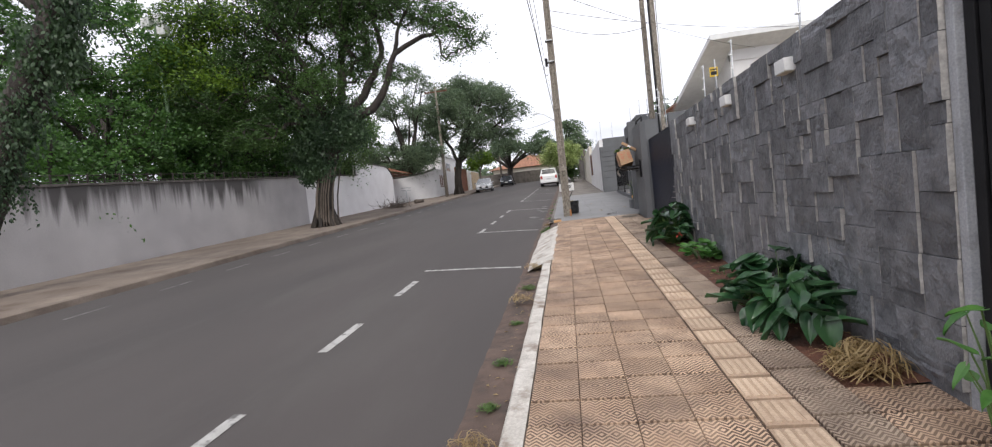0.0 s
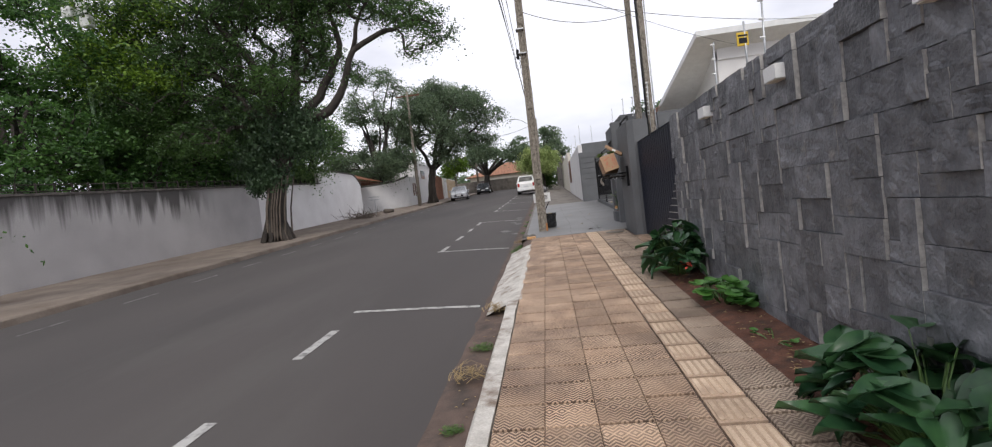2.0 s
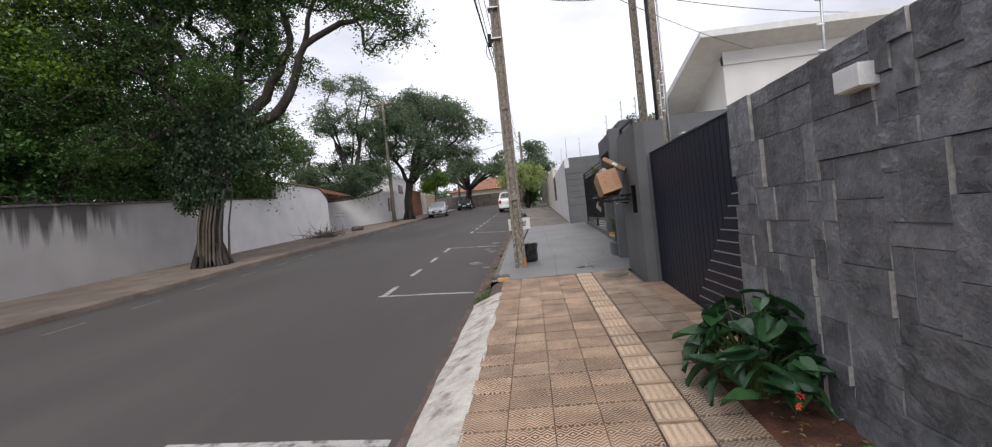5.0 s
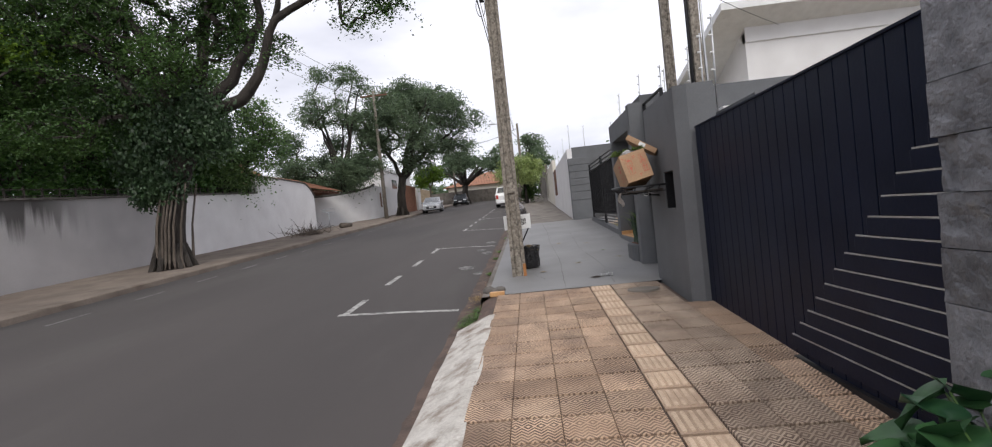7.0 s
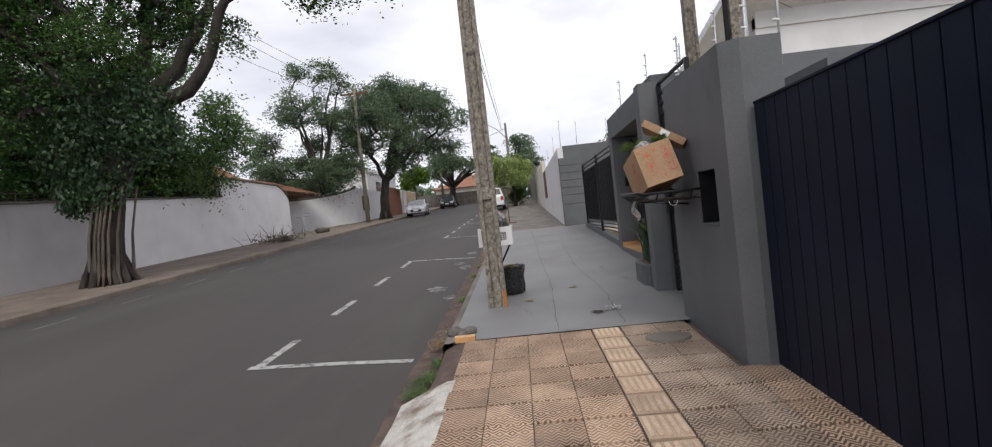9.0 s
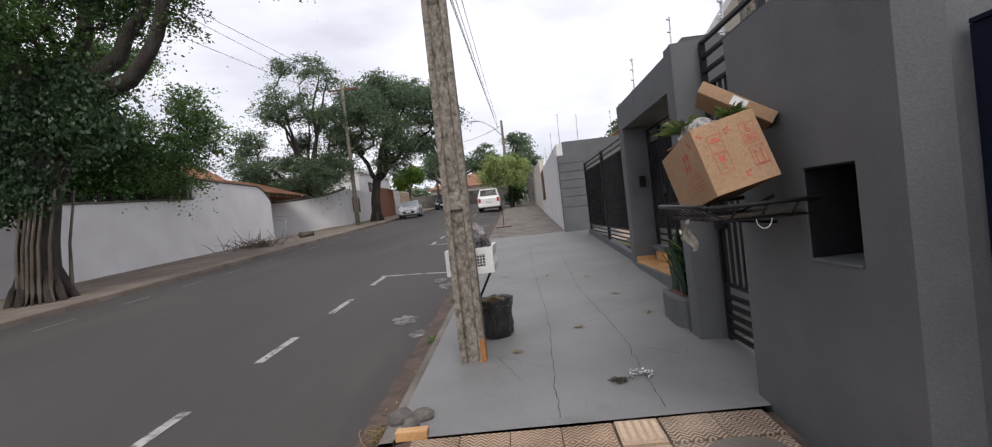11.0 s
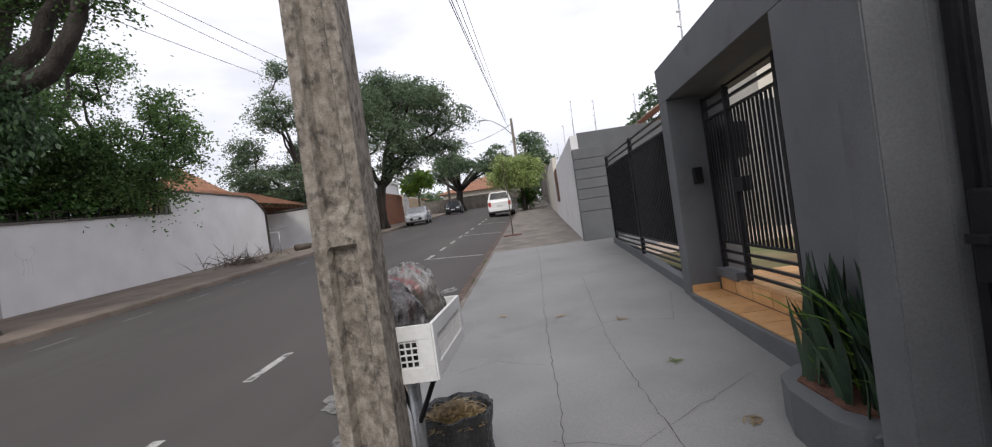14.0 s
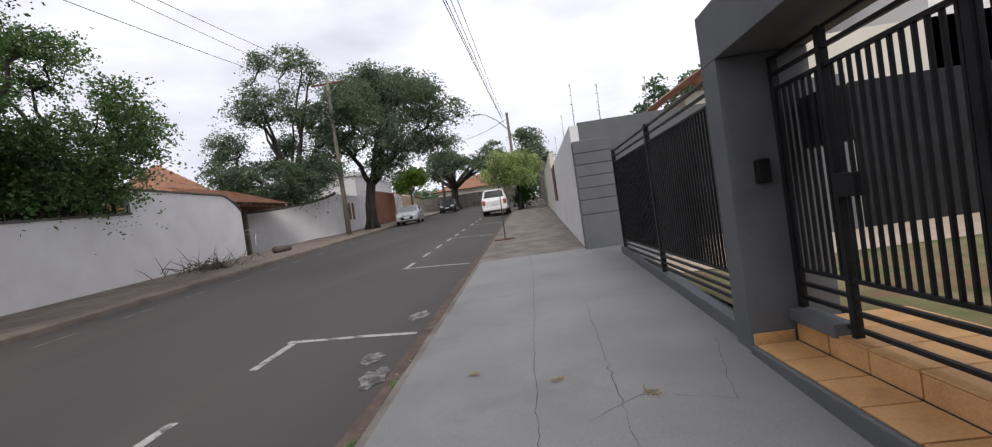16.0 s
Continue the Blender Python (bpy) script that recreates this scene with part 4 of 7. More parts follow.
# returns of the wall into the gatehouse recess, and the curved wall beyond
tagged(box("wall_recess", -17.2, -14.15, 39.2, 39.4, 1.5, 4.3, M_WHITEWALL), "white wall returning to the gatehouse", "wall", kind="structure")
def curved_wall():
    bm = bmesh.new()
    pts = []
    for i in range(15):
        t = i / 14
        pts.append((-16.9 + 3.9 * math.sin(t * math.pi / 2) ** 1.2, 44.6 + 5.4 * t, 4.6 + 0.9 * t * t))
    rows = []
    for x, y, z in pts:
        rows.append([bm.verts.new(p) for p in ((x, y, gz(y) - 0.2), (x, y, z), (x - 0.2, y + 0.1, z), (x - 0.2, y + 0.1, gz(y) - 0.2))])
    for a, b in zip(rows, rows[1:]):
        for k in range(3):
            bm.faces.new((a[k], b[k], b[k + 1], a[k + 1]))
    bm.faces.new(rows[0])
    bm.faces.new(rows[-1][::-1])
    bmesh.ops.recalc_face_normals(bm, faces=bm.faces[:])
    cp_ = bmesh.new()
    add_tube(cp_, [(x - 0.1, y, z + 0.05) for x, y, z in pts], 0.11, 6)
    part("coping_curved", cp_, M_COPING, None)
    tagged(bpy.data.objects["coping_curved"], "dark coping on the curved wall", "coping", kind="structure")
    return bm
tagged(part("wall_curved", curved_wall(), M_WHITEWALL), "white wall sweeping in a curve to the street", "wall", kind="structure")
ah = empty("arched_wall", -13.0, 54, gz(54), "white wall with narrow arched brown openings", "wall")
box("panel", -0.2, 0.0, -4, 3.5, -0.3, 2.75, M_WHITEWALL, ah)
for k in range(3):
    bm = bmesh.new()
    y0 = -2.6 + k * 0.75
    prof = [(y0 - 0.22, 0.9), (y0 + 0.22, 0.9)] + [(y0 + 0.22 * math.cos(a), 1.95 + 0.25 * math.sin(a)) for a in [i * math.pi / 8 for i in range(9)]]
    a = [bm.verts.new((0.02, y, z)) for y, z in prof]
    b = [bm.verts.new((-0.05, y, z)) for y, z in prof]
    bm.faces.new(a)
    for i in range(len(a)):
        bm.faces.new((a[i], a[(i + 1) % len(a)], b[(i + 1) % len(a)], b[i]))
    part("arched_opening", bm, M_WOOD, ah, "brown arched shutter")
bwl = empty("brick_wall", -12.6, 61, gz(61), "brown brick street wall", "wall")
box("panel", -0.2, 0.0, -3.4, 2.6, -0.3, 2.9, M_BRICK, bwl)
for i in range(14):
    box("brick_course", 0.0, 0.012, -3.38, 2.58, 0.05 + i * 0.2, 0.23 + i * 0.2, M_BRICK, bwl, 0.004)
sw = empty("stone_wall", -12.4, 67, gz(67), "white wall with a panel of pale rough stone", "wall")
box("panel", -0.2, 0.0, -3.2, 4.5, -0.3, 2.5, M_WHITEWALL, sw)
M_PALESTONE = surf("pale_rough_stone", (0.4, 0.29, 0.18), (0.6, 0.48, 0.33), 3, 0.9, 0.8, 12)
box("stone_panel", 0.0, 0.05, -1.5, 4.3, -0.1, 2.4, M_PALESTONE, sw, 0.01)
fw = empty("flat_house", -19, 66, gz(64), "white flat-roofed house behind the street walls", "house")
box("wall", -4, 4, -6, 6, 0, 4.6, M_WHITEWALL, fw)
box("parapet", -4.15, 4.15, -6.15, 6.15, 4.6, 5.0, M_WHITEMETAL, fw)
box("window", 4.0, 4.04, -3, -1, 2.6, 3.8, M_WINDARK, fw)

gh = empty("gatehouse", -16.4, 42, gz(42), "tiled gate porch with a pale garage door", "gatehouse")
roof_slab("roof", gh, 2.4, -1.2, -3.2, 3.0, 2.75, 4.0, M_ROOF)
box("garage_door", -0.5, -0.42, -2.5, 1.2, 0.05, 2.3, M_WHITEMETAL, gh, 0.01, "pale blue-white garage door")
for i in range(8):
    box("door_rib", -0.42, -0.405, -2.45 + i * 0.46, -2.05 + i * 0.46, 0.1, 2.25, M_WHITEMETAL, gh, 0.004)
box("door_wall", -0.7, -0.5, -2.8, 3.0, -0.2, 2.9, M_GREYPAINT, gh)
box("post", 0.2, 0.4, 1.3, 1.5, -0.1, 2.8, M_OLDCONC, gh)
box("beam", 1.9, 2.1, -3.1, 2.9, 2.6, 2.74, M_WOOD, gh)
for i in range(11):
    box("rafter", -0.9, 2.2, -2.95 + i * 0.57, -2.88 + i * 0.57, 2.62, 2.7, M_WOOD, gh, 0.0)

def hip_roof_house(x, y, w, d, h, rh, label):
    o = empty("tiled_house", x, y, gz(y), label, "house")
    box("wall", -w, w, -d, d, -0.3, h, M_CREAM, o)
    for ang in range(4):
        a = w + 0.7 if ang % 2 == 0 else d + 0.7
        bhalf = d + 0.7 if ang % 2 == 0 else w + 0.7
        bm = bmesh.new()
        n = int(bhalf * 2 / 0.26)
        for i in range(n):
            s0, s1 = -bhalf + 2 * bhalf * i / n, -bhalf + 2 * bhalf * (i + 1) / n
            def P(s, lift):
                k = 1 - abs(s) / bhalf
                return [(a, s, h + lift), (a * (1 - k), s, h + rh * k + lift)]
            sm = (s0 + s1) / 2
            q0, qm, q1 = P(s0, 0), P(sm, 0.06), P(s1, 0)
            for u, v in ((q0, qm), (qm, q1)):
                vs = [bm.verts.new(p) for p in (u[0], v[0], v[1], u[1])]
                bm.faces.new(vs)
        ob = part("roof_slope", bm, M_ROOF, o)
        ob.rotation_euler = (0, 0, ang * math.pi / 2)
    return o
hip_roof_house(-26.1, 50.0, 3.0, 3.0, 3.7, 3.35, "house with a steep red-brown hipped tile roof")
hip_roof_house(-6, 92, 6.5, 5, 2.4, 2.4, "house with a red tiled roof at the end of the street")
hip_roof_house(-24, 92, 6.5, 5, 2.6, 2.2, "low house with an orange tiled roof")
wall_e = tagged(box("wall_end_street", -40, 0, 80.0, 80.25, 3.0, 5.75, M_OLDCONC), "weathered grey wall across the top of the street", "wall", kind="structure")
strip("road_cross", [(-60, -0.02), (60, -0.02)], 77, 79.6, M_ASPHALT)
tagged(bpy.data.objects["road_cross"], "asphalt cross street at the top of the hill", "road", kind="structure")
for i in range(14):
    box("wall_pier", -12 + i * 0.9, -11.85 + i * 0.9, 79.9, 80.0, 3.2, 5.7, M_OLDCONC, wall_e, 0.01)

# fence on the garden wall
gf_ = empty("garden_fence", -14.0, 16, gz(16), "dark wire fence above the garden wall", "fence")
for i in range(60):
    y = -10 + i * 0.55
    box("picket", -0.02, 0.02, y - 0.02, y + 0.02, gz(16 + y) - gz(16) + 2.66, gz(16 + y) - gz(16) + 2.98, M_BARKDARK, gf_, 0.0)
for dz in (2.75, 2.93):
    tube("wire", [(0, -10, dz - 0.5), (0, 15.8, dz + 0.79)], 0.014, M_BARKDARK, gf_, 4)

# the large street tree
T1 = (-11.4, 22.4)
def rel(p, z0):
    return (p[0] - T1[0], p[1] - T1[1], p[2] - z0)
z1_ = gz(22.4) + 0.06
stem = [((0, 0, -0.3), 0.5), ((0.0, 0, 0.5), 0.42), ((0.1, 0, 1.4), 0.39), ((0.3, 0, 2.6), 0.4), ((0.75, 0, 3.6), 0.42), ((1.25, 0, 4.6), 0.4)]
limbs = [
    [(rel(p, z1_), r) for p, r in [((-10.2, 22.4, 5.7), 0.27), ((-8.5, 22.4, 6.3), 0.19), ((-7.7, 22.4, 7.3), 0.15), ((-7.1, 22.3, 8.6), 0.12), ((-5.7, 22.2, 9.15), 0.1), ((-4.4, 22.0, 9.35), 0.06), ((-3.3, 21.9, 9.0), 0.03)]],
    [(rel(p, z1_), r) for p, r in [((-10.2, 22.5, 5.7), 0.27), ((-9.3, 22.6, 6.7), 0.2), ((-8.3, 22.8, 8.0), 0.155), ((-7.9, 23.0, 9.2), 0.13), ((-8.2, 23.0, 10.6), 0.09), ((-7.6, 23.4, 12.2), 0.05)]],
    [(rel(p, z1_), r) for p, r in [((-10.3, 22.3, 5.6), 0.26), ((-11.0, 22.0, 7.2), 0.17), ((-11.5, 21.8, 9.0), 0.13), ((-12.6, 21.5, 10.5), 0.09), ((-14.0, 21.2, 11.6), 0.05)]],
    [(rel(p, z1_), r) for p, r in [((-10.5, 22.3, 5.5), 0.2), ((-12.0, 21.8, 7.4), 0.12), ((-13.9, 21.4, 9.2), 0.08), ((-15.8, 21.0, 10.0), 0.04)]],
    [(rel(p, z1_), r) for p, r in [((-10.2, 22.5, 5.8), 0.26), ((-10.2, 23.4, 8.5), 0.17), ((-10.0, 24.2, 11.0), 0.09), ((-9.5, 24.6, 12.8), 0.04)]],
    [(rel(p, z1_), r) for p, r in [((-7.1, 22.3, 8.6), 0.1), ((-6.7, 22.2, 9.8), 0.07), ((-5.7, 22.0, 10.8), 0.04)]],
    [(rel(p, z1_), r) for p, r in [((-11.0, 22.0, 7.2), 0.12), ((-12.8, 21.4, 8.2), 0.08), ((-14.8, 20.8, 8.4), 0.04)]],
]
cr = []
for c, r, f in [((-15.6, 21.4, 10.8), 2.2, 0.6), ((-14.4, 21.4, 8.8), 1.9, 0.6), ((-16.2, 21.0, 8.4), 1.5, 0.6), ((-13.0, 22.0, 10.6), 2.0, 0.7), ((-11.2, 22.4, 11.6), 2.2, 0.7), ((-9.4, 23.0, 11.6), 2.0, 0.7), ((-7.6, 22.9, 11.6), 1.7, 0.6),
                ((-11.8, 22.2, 8.8), 1.5, 0.8), ((-9.9, 23.4, 9.2), 1.4, 0.8), ((-8.5, 22.8, 9.0), 0.9, 0.9), ((-13.4, 21.8, 7.2), 1.5, 0.6), ((-14.8, 21.6, 6.2), 1.4, 0.6), ((-12.0, 22.2, 6.4), 1.1, 0.8), ((-9.4, 24.2, 13.0), 2.2, 0.6), ((-12.5, 23.5, 13.0), 2.4, 0.6), ((-7.2, 23.4, 12.8), 1.8, 0.6),
                ((-6.0, 22.2, 10.5), 1.3, 0.6), ((-4.9, 22.1, 9.9), 1.2, 0.6), ((-4.1, 22.0, 9.2), 1.1, 0.6), ((-3.6, 22.0, 8.6), 0.7, 0.7), ((-4.5, 22.1, 8.2), 0.5, 0.7), ((-7.3, 22.6, 7.9), 0.6, 0.9), ((-10.4, 22.0, 7.6), 1.4, 0.8), ((-12.9, 21.6, 9.0), 1.5, 0.7), ((-15.2, 20.6, 7.2), 1.7, 0.6), ((-13.4, 20.6, 5.6), 1.3, 0.6), ((-9.0, 22.9, 10.0), 1.3, 0.7), ((-8.9, 23.0, 7.9), 0.7, 0.8)]:
    cr.append((rel(c, z1_), (r, r, r * f)))
t1 = tree("street_tree", T1[0], T1[1], z1_, 3, stem, limbs, cr, 200000, 0.088, M_LEAF_A, M_BARKDARK, "large old street tree with a fern-clad trunk", roots=9, per=80, spray=0.42)
rng = np.random.default_rng(9)
def cloud(rng, lobes_, n, drop=0.0):
    P = []
    for c, r in lobes_:
        q = rng.normal(size=(n, 3)) * np.array(r) * 0.5 + np.array(c)
        if drop:
            q[:, 2] -= rng.uniform(0, drop, n) ** 1.3
        P.append(q)
    return np.concatenate(P)
M_FERN = leaf_mat("fern_leaf", (0.024, 0.05, 0.024), (0.08, 0.138, 0.062), 0.45)
crown_mesh("climber", cloud(rng, [((0.3, -0.35, 2.9), (0.55, 0.4, 0.45)), ((0.9, -0.3, 4.2), (0.9, 0.6, 0.7)), ((1.5, -0.3, 5.0), (1.0, 0.6, 0.7)), ((0.1, -0.3, 4.6), (0.9, 0.6, 0.8)), ((-0.6, -0.2, 3.7), (0.7, 0.5, 0.6)), ((2.0, -0.2, 4.3), (0.6, 0.5, 0.6)), ((-0.4, -0.3, 5.3), (1.2, 0.7, 0.8)), ((-0.35, -0.4, 2.7), (0.35, 0.3, 0.35))], 2600, 0.5), 0.115, M_FERN, t1, rng, 1.4, "dark ferns and climbers on the trunk")
for k in range(9):
    a = rng.uniform(0, math.tau)
    x, y = 0.1 + math.cos(a) * 0.48, math.sin(a) * 0.48
    tube("aerial_root", [(x + 0.4, y, 2.7), (x + 0.1, y * 1.05, 1.4), (x, y * 1.1, 0.3), (x * 1.3, y * 1.4, -0.05)], [0.03, 0.035, 0.05, 0.03], M_BARK, t1, 6)
bpy.data.objects[t1.children[0].name].data.materials[0] = M_BARK
# Brighter leaf colour paints sunlight on the left of the crown.
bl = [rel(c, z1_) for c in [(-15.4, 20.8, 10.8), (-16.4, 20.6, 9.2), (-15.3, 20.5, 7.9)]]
crown_mesh("sunlit_crown", cloud(rng, [(bl[0], (2.2, 1.2, 1.0)), (bl[1], (1.8, 1.2, 0.9)), (bl[2], (1.8, 1.2, 0.6))], 3600), 0.12, M_LEAF_C, t1, rng, 0.2, "bright yellow-green foliage with sunlight put into its colour")

# leaning tree at the start, hung with ferns
z2_ = gz(8.6)
lt = tree("leaning_tree", -12.9, 8.8, z2_, 5, [((0, 0, -0.2), 0.36), ((0.25, 0.2, 1.2), 0.34), ((0.75, 0.6, 3.0), 0.35), ((1.55, 0.7, 4.4), 0.36), ((2.5, 0.7, 5.7), 0.33), ((3.2, 0.8, 7.4), 0.27)],
          [[((3.2, 0.8, 7.2), 0.25), ((4.4, 1.2, 9.0), 0.15), ((5.2, 1.6, 10.6), 0.06)], [((2.6, 0.7, 5.9), 0.2), ((0.8, 0.8, 7.4), 0.1), ((-0.8, 0.8, 8.4), 0.05)], [((2.9, 0.8, 6.6), 0.16), ((3.4, 1.0, 8.0), 0.1), ((4.9, 1.6, 8.4), 0.04)]],
          [((4.6, 1.2, 9.4), (1.4, 1.4, 0.7)), ((0.6, 0.8, 7.6), (1.3, 1.2, 0.6)), ((-0.8, 0.8, 8.2), (1.2, 1.2, 0.7)), ((3.2, 0.9, 8.6), (1.5, 1.4, 0.7)), ((2.0, 0.8, 8.3), (1.3, 1.2, 0.6)), ((4.2, 1.4, 7.6), (0.6, 0.6, 0.3)), ((5.2, 1.4, 8.0), (0.6, 0.6, 0.35))], 4000, 0.11, M_LEAF_B, M_BARKDARK, "leaning dark tree trunk draped with hanging plants", roots=5)
crown_mesh("air_plant", cloud(rng, [((1.6, 0.5, 4.2), (0.5, 0.4, 0.6)), ((2.3, 0.5, 5.4), (0.55, 0.4, 0.6)), ((0.9, 0.5, 3.2), (0.5, 0.4, 0.7)), ((3.0, 0.6, 6.6), (0.6, 0.4, 0.6)), ((2.9, 0.6, 5.6), (0.35, 0.3, 0.4))], 1500, 0.9), 0.09, M_FERN, lt, rng, 1.8, "grey-green air plants hanging from the trunk")

# the garden behind the wall: a dark wood of mixed trees
def garden_tree(x, y, seed, h, R, n, leaf, mat, label, lob=14, low=0.35, rr=(1.1, 1.9)):
    c = lobes(seed, (0, 0, h * (1 + low) / 2), (R, R, h * (1 - low) / 2), lob, *rr)
    return tree("garden_tree", x, y, gz(y), seed, [((0, 0, -0.3), 0.3), ((0.1, 0, h * 0.3), 0.24), ((0, 0.1, h * 0.6), 0.16)], simple_limbs(seed, (0.05, 0, h * 0.4), 0.16, c, 7), c, n, leaf, mat, M_BARKDARK, label)
L_G = "dense dark green garden tree behind the wall"
for i, (x, y, h, R, n) in enumerate([(-23, 17, 13.5, 4.2, 20000), (-18.6, 18.5, 9.5, 3.0, 15000), (-20.5, 23.5, 12.5, 3.8, 20000), (-17.5, 26.5, 9.5, 2.8, 14000), (-29, 21, 14, 4.5, 15000), (-16.6, 22.0, 6.2, 2.0, 9000), (-35, 15, 12, 4.5, 9000), (-17.0, 14.5, 4.6, 1.7, 7000), (-31, 31, 13, 4.5, 9000), (-21.5, 29.5, 8.5, 3.0, 14000), (-26.5, 33, 10, 3.5, 14000)]):
    garden_tree(x, y, 40 + i, h, R, int(n * 1.5), 0.15, M_LEAF_B, L_G, 18, 0.3)
c = lobes(71, (-0.9, 0, 6.2), (4.0, 2.8, 3.9), 48, 0.8, 1.4)
tree("garden_tree", -15.2, 31.0, gz(31), 71, [((0, 0, -0.3), 0.25), ((0.1, 0, 2.4), 0.2), ((0.4, 0, 4.2), 0.15)], simple_limbs(71, (0.3, 0, 3.4), 0.13, c, 9), c, 72000, 0.12, M_LEAF_F, M_BARKDARK, "bushy tree leaning over the garden wall")
garden_tree(-15.6, 27.5, 72, 4.6, 1.6, 6000, 0.17, M_LEAF_B, "dark shrub rising above the garden wall", 8, 0.4, (0.7, 1.0))

garden_tree(-15.9, 30.2, 73, 5.2, 1.9, 9000, 0.13, M_LEAF_F, "dark shrub under the leaning tree", 10, 0.3, (0.7, 1.1))
garden_tree(-15.8, 33.5, 74, 4.8, 1.5, 6000, 0.13, M_LEAF_F, "dark shrub under the leaning tree", 8, 0.3, (0.6, 0.9))
# slim lamp mast in the garden
lm = empty("garden_light_mast", -16.6, 20, gz(20), "green mast with floodlight heads among the trees", "light mast")
M_GREENPAINT = surf("green_mast_paint", (0.1, 0.17, 0.09), (0.14, 0.22, 0.12), 3, 0.6, 0.1)
tube("mast", [(-0.1, 0, 0), (-0.3, 0, 9.7)], [0.09, 0.07], M_GREENPAINT, lm, 8)
for dx, dz in ((-0.55, 9.75), (0.1, 9.8), (0.15, 9.3)):
    box("lamp_head", dx - 0.3, dx + 0.1, -0.15, 0.15, dz - 0.12, dz + 0.3, M_WHITEMETAL, lm, 0.04)

# trees up the street
def umbrella(name, x, y, seed, h, trunk_h, cx, R, flat, n, leaf, mat, label, rad=0.3, lob=26, lr=(1.0, 1.6)):
    c = []
    rg = np.random.default_rng(seed)
    for i in range(lob):
        a, q = rg.uniform(0, math.tau), rg.uniform(0, 1) ** 0.5
        zz_ = h - flat * (q ** 2) * rg.uniform(0.5, 1.3) - rg.uniform(0, flat * 0.6)
        r = rg.uniform(*lr)
        c.append(((cx + math.cos(a) * R * q, math.sin(a) * R * q, zz_), (r, r, r * 0.42)))
    return tree(name, x, y, gz(y) + 0.05, seed, [((0, 0, -0.2), rad * 1.3), ((0.05, 0, trunk_h * 0.5), rad), ((0.2, 0, trunk_h), rad * 0.9)], simple_limbs(seed, (0.2, 0, trunk_h * 0.95), rad * 0.7, c, 12), c, n, leaf, mat, M_BARKDARK, label, roots=5)
c = lobes(81, (2.1, 0, 8.1), (4.9, 4.2, 3.6), 50, 1.0, 1.7, 0.75)
zt = gz(51.5) + 0.05
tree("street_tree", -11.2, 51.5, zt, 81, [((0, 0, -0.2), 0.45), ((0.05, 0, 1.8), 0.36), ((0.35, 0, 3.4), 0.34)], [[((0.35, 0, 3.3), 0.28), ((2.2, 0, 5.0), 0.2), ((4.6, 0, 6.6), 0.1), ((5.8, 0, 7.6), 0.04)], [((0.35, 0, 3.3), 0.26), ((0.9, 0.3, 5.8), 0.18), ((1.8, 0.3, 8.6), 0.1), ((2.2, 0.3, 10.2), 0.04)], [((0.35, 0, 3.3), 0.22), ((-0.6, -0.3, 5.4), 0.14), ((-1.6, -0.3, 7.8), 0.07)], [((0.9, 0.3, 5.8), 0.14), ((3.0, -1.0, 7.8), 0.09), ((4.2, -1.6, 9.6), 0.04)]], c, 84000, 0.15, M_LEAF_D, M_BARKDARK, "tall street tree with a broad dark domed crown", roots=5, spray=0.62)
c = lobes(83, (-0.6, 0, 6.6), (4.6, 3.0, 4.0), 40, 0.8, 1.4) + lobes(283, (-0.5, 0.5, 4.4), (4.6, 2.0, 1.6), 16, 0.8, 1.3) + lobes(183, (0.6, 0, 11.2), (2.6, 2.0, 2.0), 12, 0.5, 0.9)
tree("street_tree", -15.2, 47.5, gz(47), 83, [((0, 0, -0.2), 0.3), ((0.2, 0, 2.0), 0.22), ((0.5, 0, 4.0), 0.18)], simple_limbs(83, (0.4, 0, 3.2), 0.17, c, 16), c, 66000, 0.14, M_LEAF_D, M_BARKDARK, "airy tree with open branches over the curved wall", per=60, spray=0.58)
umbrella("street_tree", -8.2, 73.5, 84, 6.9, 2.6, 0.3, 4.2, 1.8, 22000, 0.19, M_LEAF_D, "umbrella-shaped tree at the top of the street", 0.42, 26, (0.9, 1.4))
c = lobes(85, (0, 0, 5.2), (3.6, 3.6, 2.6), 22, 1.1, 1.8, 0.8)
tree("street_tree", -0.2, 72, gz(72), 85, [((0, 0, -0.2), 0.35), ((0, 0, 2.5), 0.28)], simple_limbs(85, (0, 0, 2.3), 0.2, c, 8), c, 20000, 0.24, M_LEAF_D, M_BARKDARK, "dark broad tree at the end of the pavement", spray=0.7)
c = [((math.cos(a) * 1.6 * q - 0.2, math.sin(a) * 1.6 * q, 2.8 + dz * 1.3), (0.7, 0.7, 0.55)) for a, q, dz in [(i * 2.4, 0.35 + 0.65 * ((i * 7) % 10) / 10, ((i * 5) % 9 - 4) * 0.13) for i in range(24)]]
tree("clipped_tree", -0.05, 48.2, gs(48), 86, [((0, 0, -0.1), 0.13), ((0.05, 0, 1.0), 0.1), ((-0.1, 0, 2.0), 0.09)], simple_limbs(86, (-0.1, 0, 1.9), 0.07, c, 7), c, 22000, 0.12, M_LEAF_E, M_BARKDARK, "small clipped tree with a round yellow-green crown", per=60, spray=0.28, thick=0.7)
c = [((0.1, 0.3, 0.8), (0.45, 0.45, 0.5)), ((0.3, 0, 1.3), (0.4, 0.4, 0.4))]
tree("shrub", 0.1, 49.0, gs(49), 87, [((0, 0, -0.1), 0.06), ((0, 0, 0.8), 0.04)], [], c, 3500, 0.12, M_LEAF_A, M_BARKDARK, "dark shrub under the clipped tree")
c = lobes(88, (0, 0, 3.9), (1.2, 1.2, 0.9), 12, 0.5, 0.8, 0.8)
